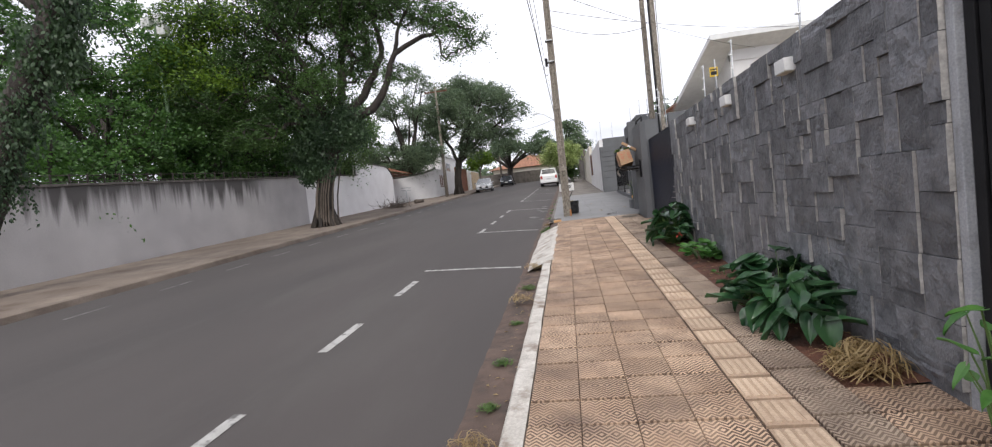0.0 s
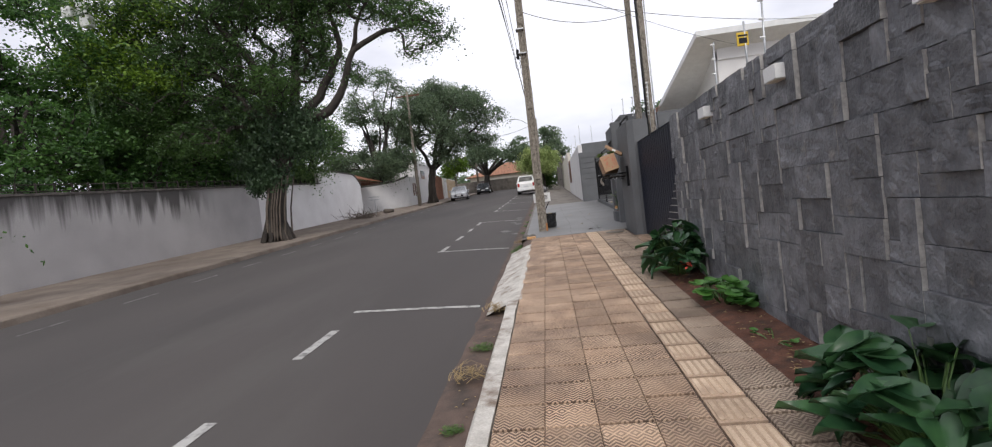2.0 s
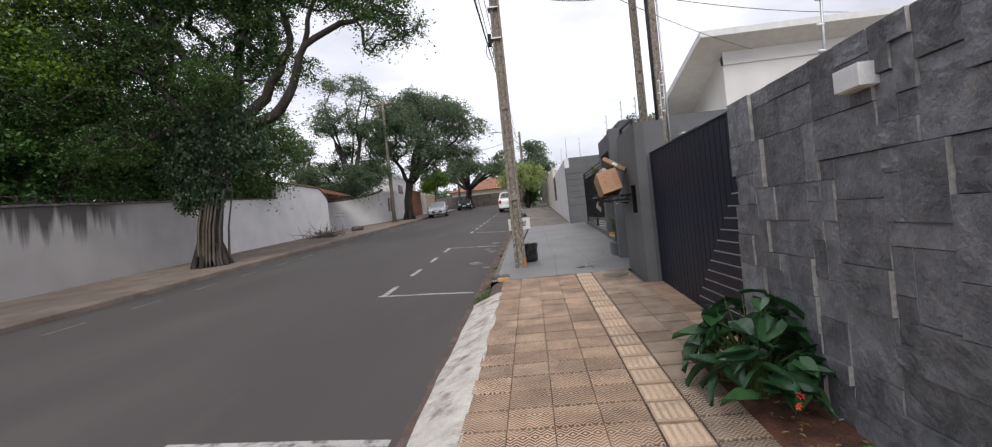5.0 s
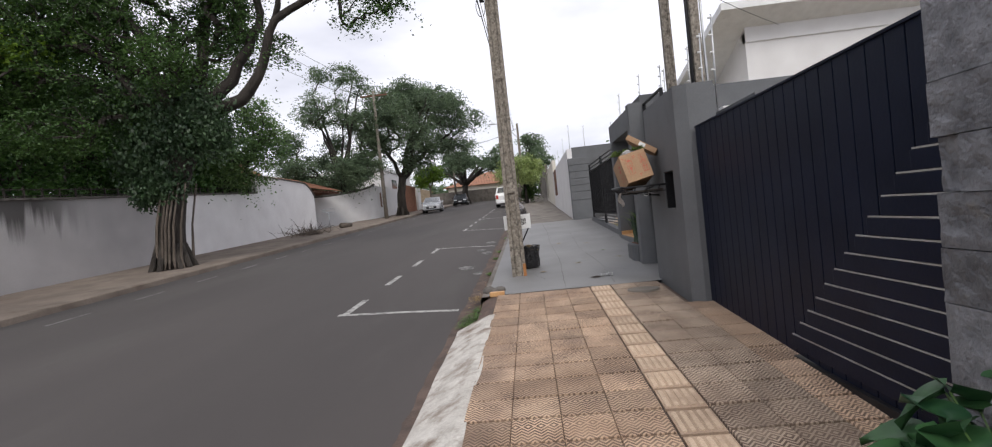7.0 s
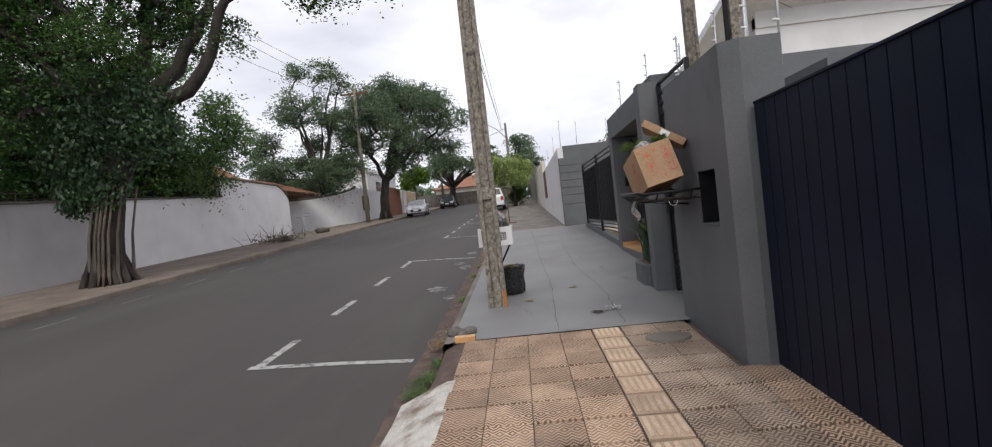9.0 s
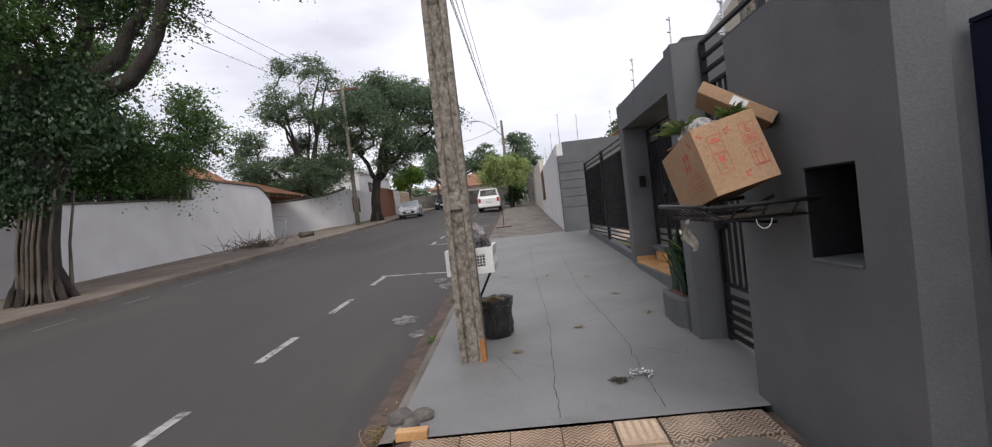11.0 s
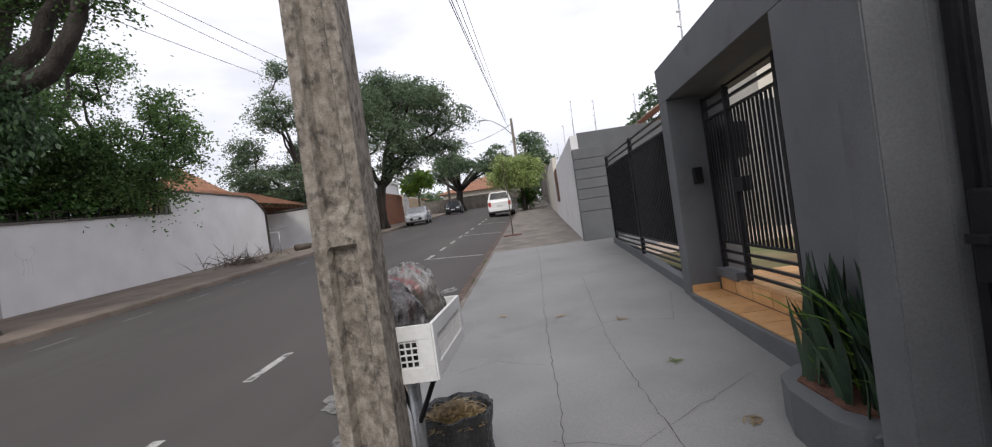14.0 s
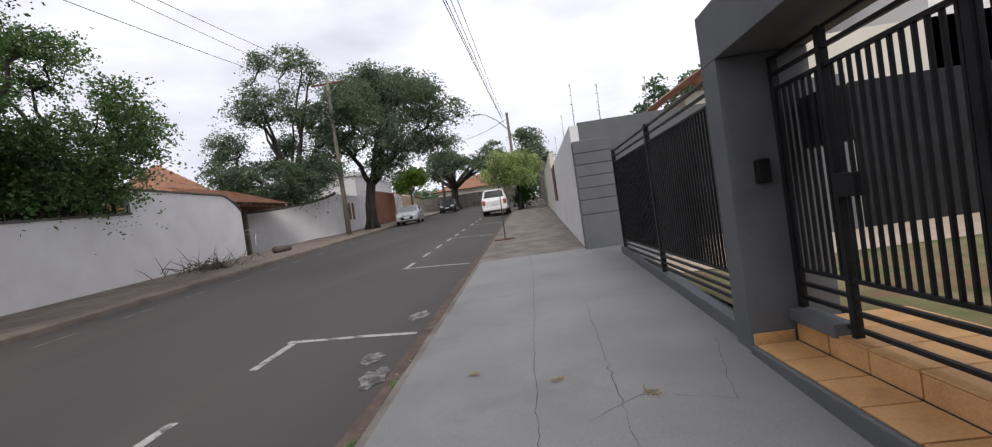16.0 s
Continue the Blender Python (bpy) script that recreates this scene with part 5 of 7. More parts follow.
tree("small_tree", -10.6, 62.5, gz(62), 88, [((0, 0, -0.1), 0.12), ((0, 0, 2.6), 0.09)], simple_limbs(88, (0, 0, 2.4), 0.06, c, 5), c, 8000, 0.2, M_LEAF_C, M_BARK, "small bright green spiky tree by the parked car", spray=0.35, thick=0.7)
c = lobes(89, (0, 0, 4.4), (2.4, 2, 1.6), 16, 0.7, 1.1)
tree("garden_tree", 8.6, 41, gz(41), 89, [((0, 0, -0.1), 0.18), ((0, 0, 3), 0.12)], simple_limbs(89, (0, 0, 2.8), 0.1, c, 7), c, 9000, 0.2, M_LEAF_D, M_BARK, "leafy tree behind the tiled house")
yt = empty("young_tree", -0.2, 29.8, gs(29.8), "thin bare young tree staked in the pavement", "young tree")
tube("stem", [(0, 0, -0.1), (0.02, 0, 1.2), (-0.02, 0.03, 2.6)], [0.02, 0.016, 0.008], M_BARK, yt, 6)
tube("twig", [(-0.01, 0, 1.9), (0.22, 0, 2.4)], [0.008, 0.004], M_BARK, yt, 5)
tube("twig", [(0.01, 0, 1.6), (-0.18, 0.05, 2.2)], [0.008, 0.004], M_BARK, yt, 5)
box("soil_patch", -0.3, 0.3, -0.35, 0.35, -0.02, 0.012, M_DIRT, yt, 0.01)

# far woods close the distance
rngw = np.random.default_rng(5)
P = []
for i in range(60):
    x = -95 + i * 3.2
    cz, r = rngw.uniform(2.0, 4.5), rngw.uniform(2, 3.6)
    q = rngw.normal(size=(420, 3)) * np.array([r, r, r * 0.6]) * 0.6 + np.array([x, 118 + rngw.uniform(-5, 12), 4 + cz])
    P.append(q)
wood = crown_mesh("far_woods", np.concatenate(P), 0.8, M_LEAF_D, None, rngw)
tagged(wood, "distant line of green trees beyond the houses", "woods", kind="stuff")
P = []
for x0, x1, yy, n in ((-60, -36, 30, 40), (-60, -30, 5, 40)):
    for i in range(n):
        q = rngw.normal(size=(260, 3)) * np.array([2.4, 2.4, 2.0]) * 0.7 + np.array([rngw.uniform(x0, x1), yy + rngw.uniform(-14, 14), rngw.uniform(1, 4.5)])
        P.append(q)
tagged(crown_mesh("garden_woods", np.concatenate(P), 0.5, M_LEAF_B, None, rngw), "deep green thicket at the back of the garden", "woods", kind="stuff")


# ---- parked vehicles ----
M_SILVER = surf("silver_car_paint", (0.5, 0.51, 0.53), (0.56, 0.57, 0.59), 2, 0.25, 0.0, metal=0.4)
M_DARKCAR = surf("dark_car_paint", (0.03, 0.032, 0.038), (0.045, 0.048, 0.055), 2, 0.2, 0.0, metal=0.3)
M_WHITECAR = surf("white_car_paint", (0.7, 0.7, 0.69), (0.75, 0.75, 0.74), 2, 0.3, 0.0)
M_LAMPRED = surf("red_lamp_glass", (0.35, 0.02, 0.015), (0.42, 0.03, 0.02), 9, 0.15, 0.0)
M_LAMPWHITE = surf("clear_lamp_glass", (0.6, 0.62, 0.64), (0.75, 0.77, 0.8), 9, 0.1, 0.0)
M_PLATE = surf("number_plate", (0.5, 0.5, 0.5), (0.6, 0.6, 0.6), 9, 0.4, 0.0)


def car(x, y, heading, paint, label, prof, width=1.72, wheels=(0.8, 3.3), name="car", cat="car"):
    """prof: stations from the nose (0) to the tail: (along, sill, waist, roof or waist, half-width factor)."""
    c = empty(name, x, y, gz(y) + road_h(x), label, cat, "parked cars", rz=heading)
    L = prof[-1][0]
    bm = bmesh.new()
    rings = []
    hw = width / 2
    for s, lo, waist, top, k in prof:
        w = hw * k
        tw = w * (0.76 if top > waist + 0.15 else 0.93)
        ring = [(-w * 0.9, lo), (-w, lo + 0.12), (-w, (lo + waist) / 2 + 0.05), (-w * 0.97, waist), (-tw, top - 0.05), (-tw * 0.88, top), (tw * 0.88, top), (tw, top - 0.05), (w * 0.97, waist), (w, (lo + waist) / 2 + 0.05), (w, lo + 0.12), (w * 0.9, lo)]
        rings.append([bm.verts.new((a, s - L / 2, b)) for a, b in ring])
    for a, b in zip(rings, rings[1:]):
        for i in range(12):
            bm.faces.new((a[i], b[i], b[(i + 1) % 12], a[(i + 1) % 12]))
    bm.faces.new(rings[0])
    bm.faces.new(rings[-1][::-1])
    bmesh.ops.recalc_face_normals(bm, faces=bm.faces[:])
    body = part("body", bm, paint, c, smooth=False)
    # glazing, set just proud of the cabin
    cab = [p for p in prof if p[3] > p[2] + 0.15]
    i0, i1 = prof.index(cab[0]), prof.index(cab[-1])
    def glass(name, pts):
        g = bmesh.new()
        g.faces.new([g.verts.new(p) for p in pts])
        bmesh.ops.solidify(g, geom=g.faces[:], thickness=0.012)
        part(name, g, M_WINDARK, c)
    def station(p, hi, f):
        w = hw * p[4]
        if hi:
            return (f * (w * 0.76 + 0.006), p[0] - L / 2, p[3] - 0.09)
        return (f * (w * 0.97 + 0.004), p[0] - L / 2, p[2] + 0.02)
    for f in (-1, 1):
        for a, b in zip(cab, cab[1:]):
            sh = 0.04 if b[0] - a[0] > 0.2 else 0.0
            la, lb = list(station(a, 0, f)), list(station(b, 0, f))
            ha, hb = list(station(a, 1, f)), list(station(b, 1, f))
            la[1] += sh; ha[1] += sh; lb[1] -= sh; hb[1] -= sh
            for q in (la, lb, ha, hb):
                q[0] += 0.004 * f
            glass("side_window", [la, lb, hb, ha])
    a, b = prof[i0 - 1], prof[i0]
    wa, wb = hw * a[4] * 0.8, hw * b[4] * 0.66
    glass("windscreen", [(-wa, a[0] - L / 2 + 0.06, a[3] + 0.03), (wa, a[0] - L / 2 + 0.06, a[3] + 0.03), (wb, b[0] - L / 2 - 0.03, b[3] - 0.02), (-wb, b[0] - L / 2 - 0.03, b[3] - 0.02)])
    a, b = prof[i1], prof[i1 + 1]
    wa, wb = hw * a[4] * 0.66, hw * b[4] * 0.78
    glass("rear_window", [(wa, a[0] - L / 2 + 0.03, a[3] - 0.06), (-wa, a[0] - L / 2 + 0.03, a[3] - 0.06), (-wb, b[0] - L / 2 + 0.01, b[3] + 0.06), (wb, b[0] - L / 2 + 0.01, b[3] + 0.06)])
    for s in wheels:
        for f in (-1, 1):
            g = bmesh.new()
            m4 = Matrix.Translation((f * (hw - 0.1), s - L / 2, 0.31)) @ Matrix.Rotation(math.pi / 2, 4, "Y")
            bmesh.ops.create_cone(g, cap_ends=True, segments=24, radius1=0.31, radius2=0.31, depth=0.2, matrix=m4)
            bmesh.ops.bevel(g, geom=[e for e in g.edges if len(e.link_faces) == 2 and e.calc_face_angle(0) > 1], offset=0.03, segments=2, affect="EDGES")
            wh_ = part("wheel", g, M_RUBBER, c)
            g = bmesh.new()
            m5 = Matrix.Translation((f * (hw + 0.004), s - L / 2, 0.31)) @ Matrix.Rotation(math.pi / 2, 4, "Y")
            bmesh.ops.create_cone(g, cap_ends=True, segments=18, radius1=0.2, radius2=0.2, depth=0.02, matrix=m5)
            part("rim", g, M_STEEL, wh_, "silver wheel rim")
    n0, nL = prof[0], prof[-1]
    for f in (-1, 1):
        box("headlight", f * hw * 0.62 - 0.17, f * hw * 0.62 + 0.17, -L / 2 - 0.02, -L / 2 + 0.12, n0[2] - 0.06, n0[2] + 0.07, M_LAMPWHITE, c, 0.02)
        box("tail_light", f * hw * 0.8 - 0.09, f * hw * 0.8 + 0.09, L / 2 - 0.1, L / 2 + 0.02, nL[2] - 0.2, nL[2] + 0.1, M_LAMPRED, c, 0.02)
        box("mirror", f * (hw + 0.08) - 0.08, f * (hw + 0.08) + 0.08, prof[i0 - 1][0] + 0.35 - L / 2, prof[i0 - 1][0] + 0.47 - L / 2, prof[i0][2] - 0.02, prof[i0][2] + 0.12, paint, c, 0.02)
    box("grille", -0.45, 0.45, -L / 2 - 0.015, -L / 2 + 0.05, 0.33, 0.52, M_BLACK, c, 0.01)
    box("number_plate", -0.2, 0.2, -L / 2 - 0.025, -L / 2 - 0.01, 0.4, 0.52, M_PLATE, c, 0.003)
    box("number_plate", -0.2, 0.2, L / 2 + 0.01, L / 2 + 0.025, 0.6, 0.72, M_PLATE, c, 0.003)
    box("bumper", -hw * 0.9, hw * 0.9, L / 2 - 0.05, L / 2 + 0.05, 0.3, 0.5, paint, c, 0.03)
    return c
HATCH = [(0, 0.28, 0.62, 0.66, 0.86), (0.25, 0.22, 0.72, 0.78, 0.97), (1.1, 0.2, 0.84, 0.92, 1.0), (1.85, 0.2, 0.9, 1.42, 1.0), (2.7, 0.2, 0.92, 1.47, 1.0), (3.5, 0.22, 0.95, 1.38, 0.98), (3.95, 0.25, 0.98, 1.02, 0.95), (4.1, 0.3, 0.8, 0.85, 0.9)]
SEDAN = [(0, 0.28, 0.62, 0.66, 0.86), (0.25, 0.22, 0.72, 0.78, 0.97), (1.15, 0.2, 0.84, 0.9, 1.0), (1.95, 0.2, 0.9, 1.4, 1.0), (2.8, 0.2, 0.92, 1.45, 1.0), (3.4, 0.22, 0.95, 1.3, 0.98), (3.9, 0.25, 0.98, 1.04, 0.96), (4.4, 0.32, 0.9, 0.96, 0.9)]
BOXY = [(0, 0.3, 0.7, 0.74, 0.88), (0.2, 0.24, 0.82, 0.88, 0.98), (0.9, 0.22, 0.95, 1.02, 1.0), (1.5, 0.22, 1.0, 1.6, 1.0), (2.5, 0.22, 1.02, 1.66, 1.0), (3.55, 0.24, 1.04, 1.6, 0.99), (3.78, 0.28, 1.02, 1.06, 0.97), (3.85, 0.32, 0.85, 0.9, 0.95)]
car(-8.75, 53.4, 6, M_SILVER, "silver hatchback parked facing downhill by the kerb", HATCH)
car(-8.0, 67.6, 4, M_DARKCAR, "dark grey sedan parked facing downhill", SEDAN, wheels=(0.85, 3.5))
car(-1.65, 48.7, 180, M_WHITECAR, "white boxy hatchback parked with its tail downhill", BOXY, 1.66, (0.7, 3.1))

# ---- near things: box on its rack ----
rk = empty("waste_rack", 1.55, 13.45, 2.0, "black wire waste rack bracketed to the gate pillar", "rack")
ring_ = [(-0.25, -0.5, 0.0), (-0.27, -0.46, 0.01), (-0.27, 0.2, 0.02), (-0.24, 0.24, 0.02), (0.24, 0.24, 0.02)]
tube("rim", ring_, 0.014, M_BLACK, rk, 6)
tube("rim", [(-0.25, -0.5, 0.0), (0.25, -0.5, 0.0)], 0.011, M_BLACK, rk, 6)
for i in range(9):
    y = -0.46 + i * 0.085
    tube("wire", [(-0.26, y, 0.0), (-0.15, y, -0.07), (0.25, y, -0.07)], 0.005, M_BLACK, rk, 5)
for x in (-0.12, 0.02, 0.16):
    tube("wire", [(x, -0.5, -0.01), (x, -0.42, -0.075), (x, 0.24, -0.075)], 0.006, M_BLACK, rk, 5)
tube("bracket", [(0.25, -0.1, 0.02), (-0.05, -0.1, -0.085), (0.25, -0.1, -0.12)], 0.01, M_BLACK, rk, 6)
box("wooden_board", -0.2, 0.22, -0.42, 0.2, -0.062, -0.045, M_BARKDARK, rk, 0.003)
tube("white_strap", [(-0.0 + 0.035 * math.cos(a), -0.5, -0.07 + 0.045 * math.sin(a)) for a in [math.pi + 0.24 * i for i in range(14)]], 0.0016, M_WHITEMETAL, rk, 5, "loop of white strap")
M_PAPER = surf("crumpled_paper", (0.5, 0.47, 0.43), (0.64, 0.6, 0.56), 20, 0.9, 0.5, 40)
pp = bmesh.new()
rows = []
for i in range(9):
    t = i / 8
    cx, w = -0.24 - 0.02 * math.sin(t * 5), 0.009 + 0.009 * math.sin(t * 3.0)
    rows.append([pp.verts.new((cx + w * (k - 1.5) * 0.9 + 0.01 * math.sin(k * 3 + i), -0.2 + 0.012 * math.sin(k * 2.4 + i * 1.3), -0.05 - 0.17 * t)) for k in range(4)])
for a, b in zip(rows, rows[1:]):
    for k in range(3):
        pp.faces.new((a[k], a[k + 1], b[k + 1], b[k]))
bmesh.ops.solidify(pp, geom=pp.faces[:], thickness=0.004)
tagged(part("paper_scrap", pp, M_PAPER, None), "torn strip of pale paper hanging from the rack", "paper").location = (1.55, 13.45, 2.0)

bx_x = Vector((0.31, 0.0, 0.074)).normalized()
bx_z = Vector((-0.05, 0.055, 0.325))
bx_z = (bx_z - bx_x * bx_z.dot(bx_x)).normalized()
bx_y = bx_z.cross(bx_x)
bm4 = Matrix((bx_x, bx_y, bx_z)).transposed().to_4x4()
bm4.translation = Vector((1.372, 13.0, 2.052))
cb = empty("cardboard_box", 0, 0, 0, "open brown cardboard box with red printed handling marks", "cardboard box")
cb.matrix_world = bm4
W_, D_, H_ = 0.31, 0.59, 0.345
box("front_panel", 0, W_, 0, 0.006, 0, H_, M_CARD, cb, 0.002)
box("back_panel", 0, W_, D_ - 0.006, D_, 0, H_, M_CARD, cb, 0.002)
box("side_panel", 0, 0.006, 0.007, D_ - 0.007, 0, H_, M_CARD, cb, 0.002)
box("side_panel", W_ - 0.006, W_, 0.007, D_ - 0.007, 0, H_, M_CARD, cb, 0.002)
box("base_panel", 0.007, W_ - 0.007, 0.007, D_ - 0.007, 0.002, 0.008, M_CARD, cb, 0.0)
box("top_flap", 0.05, W_ + 0.02, 0.1, D_ - 0.02, 0.0, 0.006, M_CARD, cb, 0.002, m=Matrix.Translation((0, 0.02, H_ - 0.01)) @ Matrix.Rotation(0.1, 4, "X"))


def mark(name, pts, depth, face="front"):
    """A flat printed shape on a face of the box."""
    g = bmesh.new()
    if face == "front":
        vs = [g.verts.new((x, -0.0015, z)) for x, z in pts]
    else:
        vs = [g.verts.new((-0.0015, y, z)) for y, z in pts]
    g.faces.new(vs)
    part(name, g, M_REDINK, cb)
def rect_frame(x0, x1, z0, z1, w=0.003, face="front"):
    for a, b, c_, d in ((x0, x1, z0, z0 + w), (x0, x1, z1 - w, z1), (x0, x0 + w, z0 + w, z1 - w), (x1 - w, x1, z0 + w, z1 - w)):
        mark("printed_mark", [(a, c_), (b, c_), (b, d), (a, d)], 0, face)
def mrect(x0, x1, z0, z1, face="front"):
    mark("printed_mark", [(x0, z0), (x1, z0), (x1, z1), (x0, z1)], 0, face)
rect_frame(0.055, 0.125, 0.195, 0.285)
mark("printed_umbrella", [(0.09 + 0.025 * math.cos(a), 0.245 + 0.025 * math.sin(a)) for a in [math.pi * i / 10 for i in range(11)]], 0)
mrect(0.0885, 0.0915, 0.208, 0.245)
mrect(0.0915, 0.1, 0.208, 0.211)
rect_frame(0.055, 0.125, 0.09, 0.19)
mark("printed_goblet", [(0.072, 0.175), (0.108, 0.175), (0.1, 0.145), (0.092, 0.138), (0.092, 0.118), (0.103, 0.11), (0.077, 0.11), (0.088, 0.118), (0.088, 0.138), (0.08, 0.145)], 0)
rect_frame(0.215, 0.285, 0.185, 0.29)
for k in range(4):
    mrect(0.223, 0.277, 0.195 + k * 0.01, 0.2 + k * 0.01)
rect_frame(0.22, 0.29, 0.075, 0.17)
for k in (0.24, 0.268):
    mrect(k - 0.003, k + 0.003, 0.085, 0.135)
    mark("printed_arrow", [(k - 0.01, 0.135), (k + 0.01, 0.135), (k, 0.16)], 0)
mrect(0.222, 0.288, 0.079, 0.084)
def disc(cx, cz, r, face):
    mark("printed_dot", [(cx + r * math.cos(a), cz + r * math.sin(a)) for a in [math.tau * i / 14 for i in range(14)]], 0, face)
for cx, cz in ((0.15, 0.29), (0.168, 0.297), (0.152, 0.272), (0.17, 0.28), (0.17, 0.06), (0.186, 0.066), (0.172, 0.045), (0.02, 0.3), (0.034, 0.29)):
    disc(cx, cz, 0.007, "front")
for cy, cz, r in ((0.17, 0.25, 0.022), (0.225, 0.25, 0.02), (0.19, 0.2, 0.02), (0.245, 0.2, 0.022), (0.1, 0.3, 0.01), (0.08, 0.28, 0.01)):
    disc(cy, cz, r, "side")
for k, (a, b) in enumerate(((0.1, 0.27), (0.07, 0.3), (0.06, 0.31), (0.1, 0.28), (0.09, 0.29))):
    mrect(a, b, 0.145 - k * 0.02, 0.149 - k * 0.02, "side")
fc = bpy.data.curves.new("printed_numeral", "FONT")
fc.body = "6"
fc.size = 0.06
num = new("printed_numeral", fc)
num.parent = cb
num.data.materials.append(M_REDINK)
num.matrix_local = Matrix.Translation((0.235, -0.0018, 0.24)) @ Matrix.Rotation(math.pi / 2, 4, "X")

fb = empty("flat_carton", 1.72, 13.32, 2.46, "flat brown carton lid lying on the rubbish", "carton")
fb.matrix_world = pose(1.66, 13.42, 2.5, -6, 34, -20)
box("lid", -0.2, 0.2, -0.17, 0.17, -0.02, 0.045, M_CARD, fb, 0.006)
box("label", -0.03, 0.05, -0.172, -0.1705, -0.012, 0.035, M_WHITEMETAL, fb, 0.0, "white paper label")


def plastic_bag(name, x, y, z, rx, ry, rz_, seed, material, label, knot=None, knot_mat=None, top_open=False):
    b = empty(name, x, y, z, label, "rubbish bag")
    g = bmesh.new()
    bmesh.ops.create_icosphere(g, subdivisions=5, radius=1.0)
    for v in g.verts:
        d = v.co.normalized()
        fold = math.atan2(d.y, d.x) + 0.5 * noise.noise(d * 2 + Vector((seed, 1, 0)))
        r = 1 + 0.035 * (abs(math.sin(11 * fold)) + 0.6 * abs(math.sin(17 * fold + seed)) - 0.9) * max(0, d.z + 0.35) + 0.13 * noise.noise(d * 2.2 + Vector((seed, 0, 0))) + 0.05 * abs(noise.noise(d * 5.5 + Vector((0, seed, 0)))) + 0.03 * math.sin(14 * math.atan2(d.y, d.x) + 6 * noise.noise(d * 2)) * max(0, d.z)
        p = Vector((d.x * rx * r, d.y * ry * r, d.z * rz_ * r))
        if p.z < -rz_ * 0.75:
            p.z = -rz_ * 0.75
        v.co = p
    part("sack", g, material, b, smooth=True)
    if knot:
        kx, ky, kz = knot
        tube("knot", [(kx, ky, kz - 0.06), (kx - 0.01, ky, kz), (kx - 0.03, ky - 0.01, kz + 0.05), (kx - 0.05, ky - 0.02, kz + 0.06)], [0.05, 0.018, 0.028, 0.035], knot_mat or material, b, 9)
    return b


def film_mat(name, c1, c2, c3, rough=0.28):
    """Thin wrinkled plastic with coloured contents showing through; c1-c2 streaks paint shade between pleats."""
    m = surf(name, c1, c2, 11, rough, 0.9, 30, stain=c3, stain_scale=5, stain_at=(0.54, 0.64), depth=0.012, stretch=(2.2, 2.2, 0.55))
    m.node_tree.nodes["Principled BSDF"].inputs["Coat Weight"].default_value = 0.5
    m.node_tree.nodes["Principled BSDF"].inputs["Coat Roughness"].default_value = 0.2
    return m
M_FILM = film_mat("clear_sack_film", (0.24, 0.22, 0.21), (0.42, 0.4, 0.385), (0.16, 0.13, 0.07))
M_FILMPINK = film_mat("pinkish_sack_film", (0.04, 0.036, 0.02), (0.33, 0.31, 0.3), (0.26, 0.07, 0.07))
M_FILMDARK = film_mat("smoky_sack_film", (0.012, 0.01, 0.01), (0.11, 0.1, 0.1), (0.06, 0.03, 0.028))
M_BINBAG = film_mat("black_sack_film", (0.01, 0.01, 0.011), (0.02, 0.02, 0.022), (0.03, 0.03, 0.032), 0.25)
plastic_bag("rubbish_bag", 1.46, 13.4, 2.38, 0.1, 0.16, 0.1, 3.0, M_FILM, "pale plastic bag sticking out of the box")
M_CUTGRASS = leaf_mat("cut_greens", (0.05, 0.1, 0.02), (0.2, 0.26, 0.08), objrand=False)
def sprig(x, y, z, n, s, seed, label, up=0.7):
    rg = np.random.default_rng(seed)
    g = bmesh.new()
    for i in range(n):
        a, l_ = rg.uniform(0, math.tau), s * rg.uniform(0.5, 1.0)
        d = Vector((math.cos(a), math.sin(a), rg.uniform(up - 0.5, up + 0.4))).normalized()
        o = Vector(rg.uniform(-0.3, 0.3, 3)) * s * 0.5
        o.z = 0
        sd = d.cross(Vector((0, 0, 1))).normalized() * 0.005 * s / 0.2
        vs = [g.verts.new(o - sd * 0.6), g.verts.new(o + sd * 0.6), g.verts.new(o + d * l_ * 0.6 + sd), g.verts.new(o + d * l_ - Vector((0, 0, l_ * 0.2))), g.verts.new(o + d * l_ * 0.6 - sd)]
        g.faces.new(vs)
    o = part("leaf_sprig", g, M_CUTGRASS, None)
    o.location = (x, y, z)
    return tagged(o, label, "cuttings")
sprig(1.4, 13.45, 2.42, 130, 0.17, 1, "cut green leaves thrown in the box")
sprig(1.56, 13.2, 2.45, 90, 0.12, 2, "cut green leaves thrown in the box")

# ---- rubbish basket on its post ----
rb = empty("rubbish_basket", -0.045, 15.385, gs(15.385), "white metal mesh rubbish basket on a post", "rubbish basket")
def mesh_side(w, h, m):
    g = bmesh.new()
    for a, b, c_, d in ((0, w, 0, 0.06), (0, w, h - 0.06, h), (0, 0.06, 0.06, h - 0.06), (w - 0.06, w, 0.06, h - 0.06)):
        add_box(g, a, b, -0.008, 0.008, c_, d, 0.002, m)
    part("frame_panel", g, M_WHITEMETAL, rb)
    g = bmesh.new()
    k = 0.06
    while k < w - 0.05:
        add_box(g, k - 0.003, k + 0.003, -0.004, 0.002, 0.05, h - 0.05, 0, m)
        k += 0.026
    k = 0.06
    while k < h - 0.05:
        add_box(g, 0.05, w - 0.05, -0.002, 0.005, k - 0.003, k + 0.003, 0, m)
        k += 0.026
    part("mesh_panel", g, M_WHITEMETAL, rb)
bw, bd, bh, bz = 0.41, 0.7, 0.23, 0.71
R90 = Matrix.Rotation(math.pi / 2, 4, "Z")
mesh_side(bw, bh, Matrix.Translation((-bw / 2, -bd / 2, bz)))
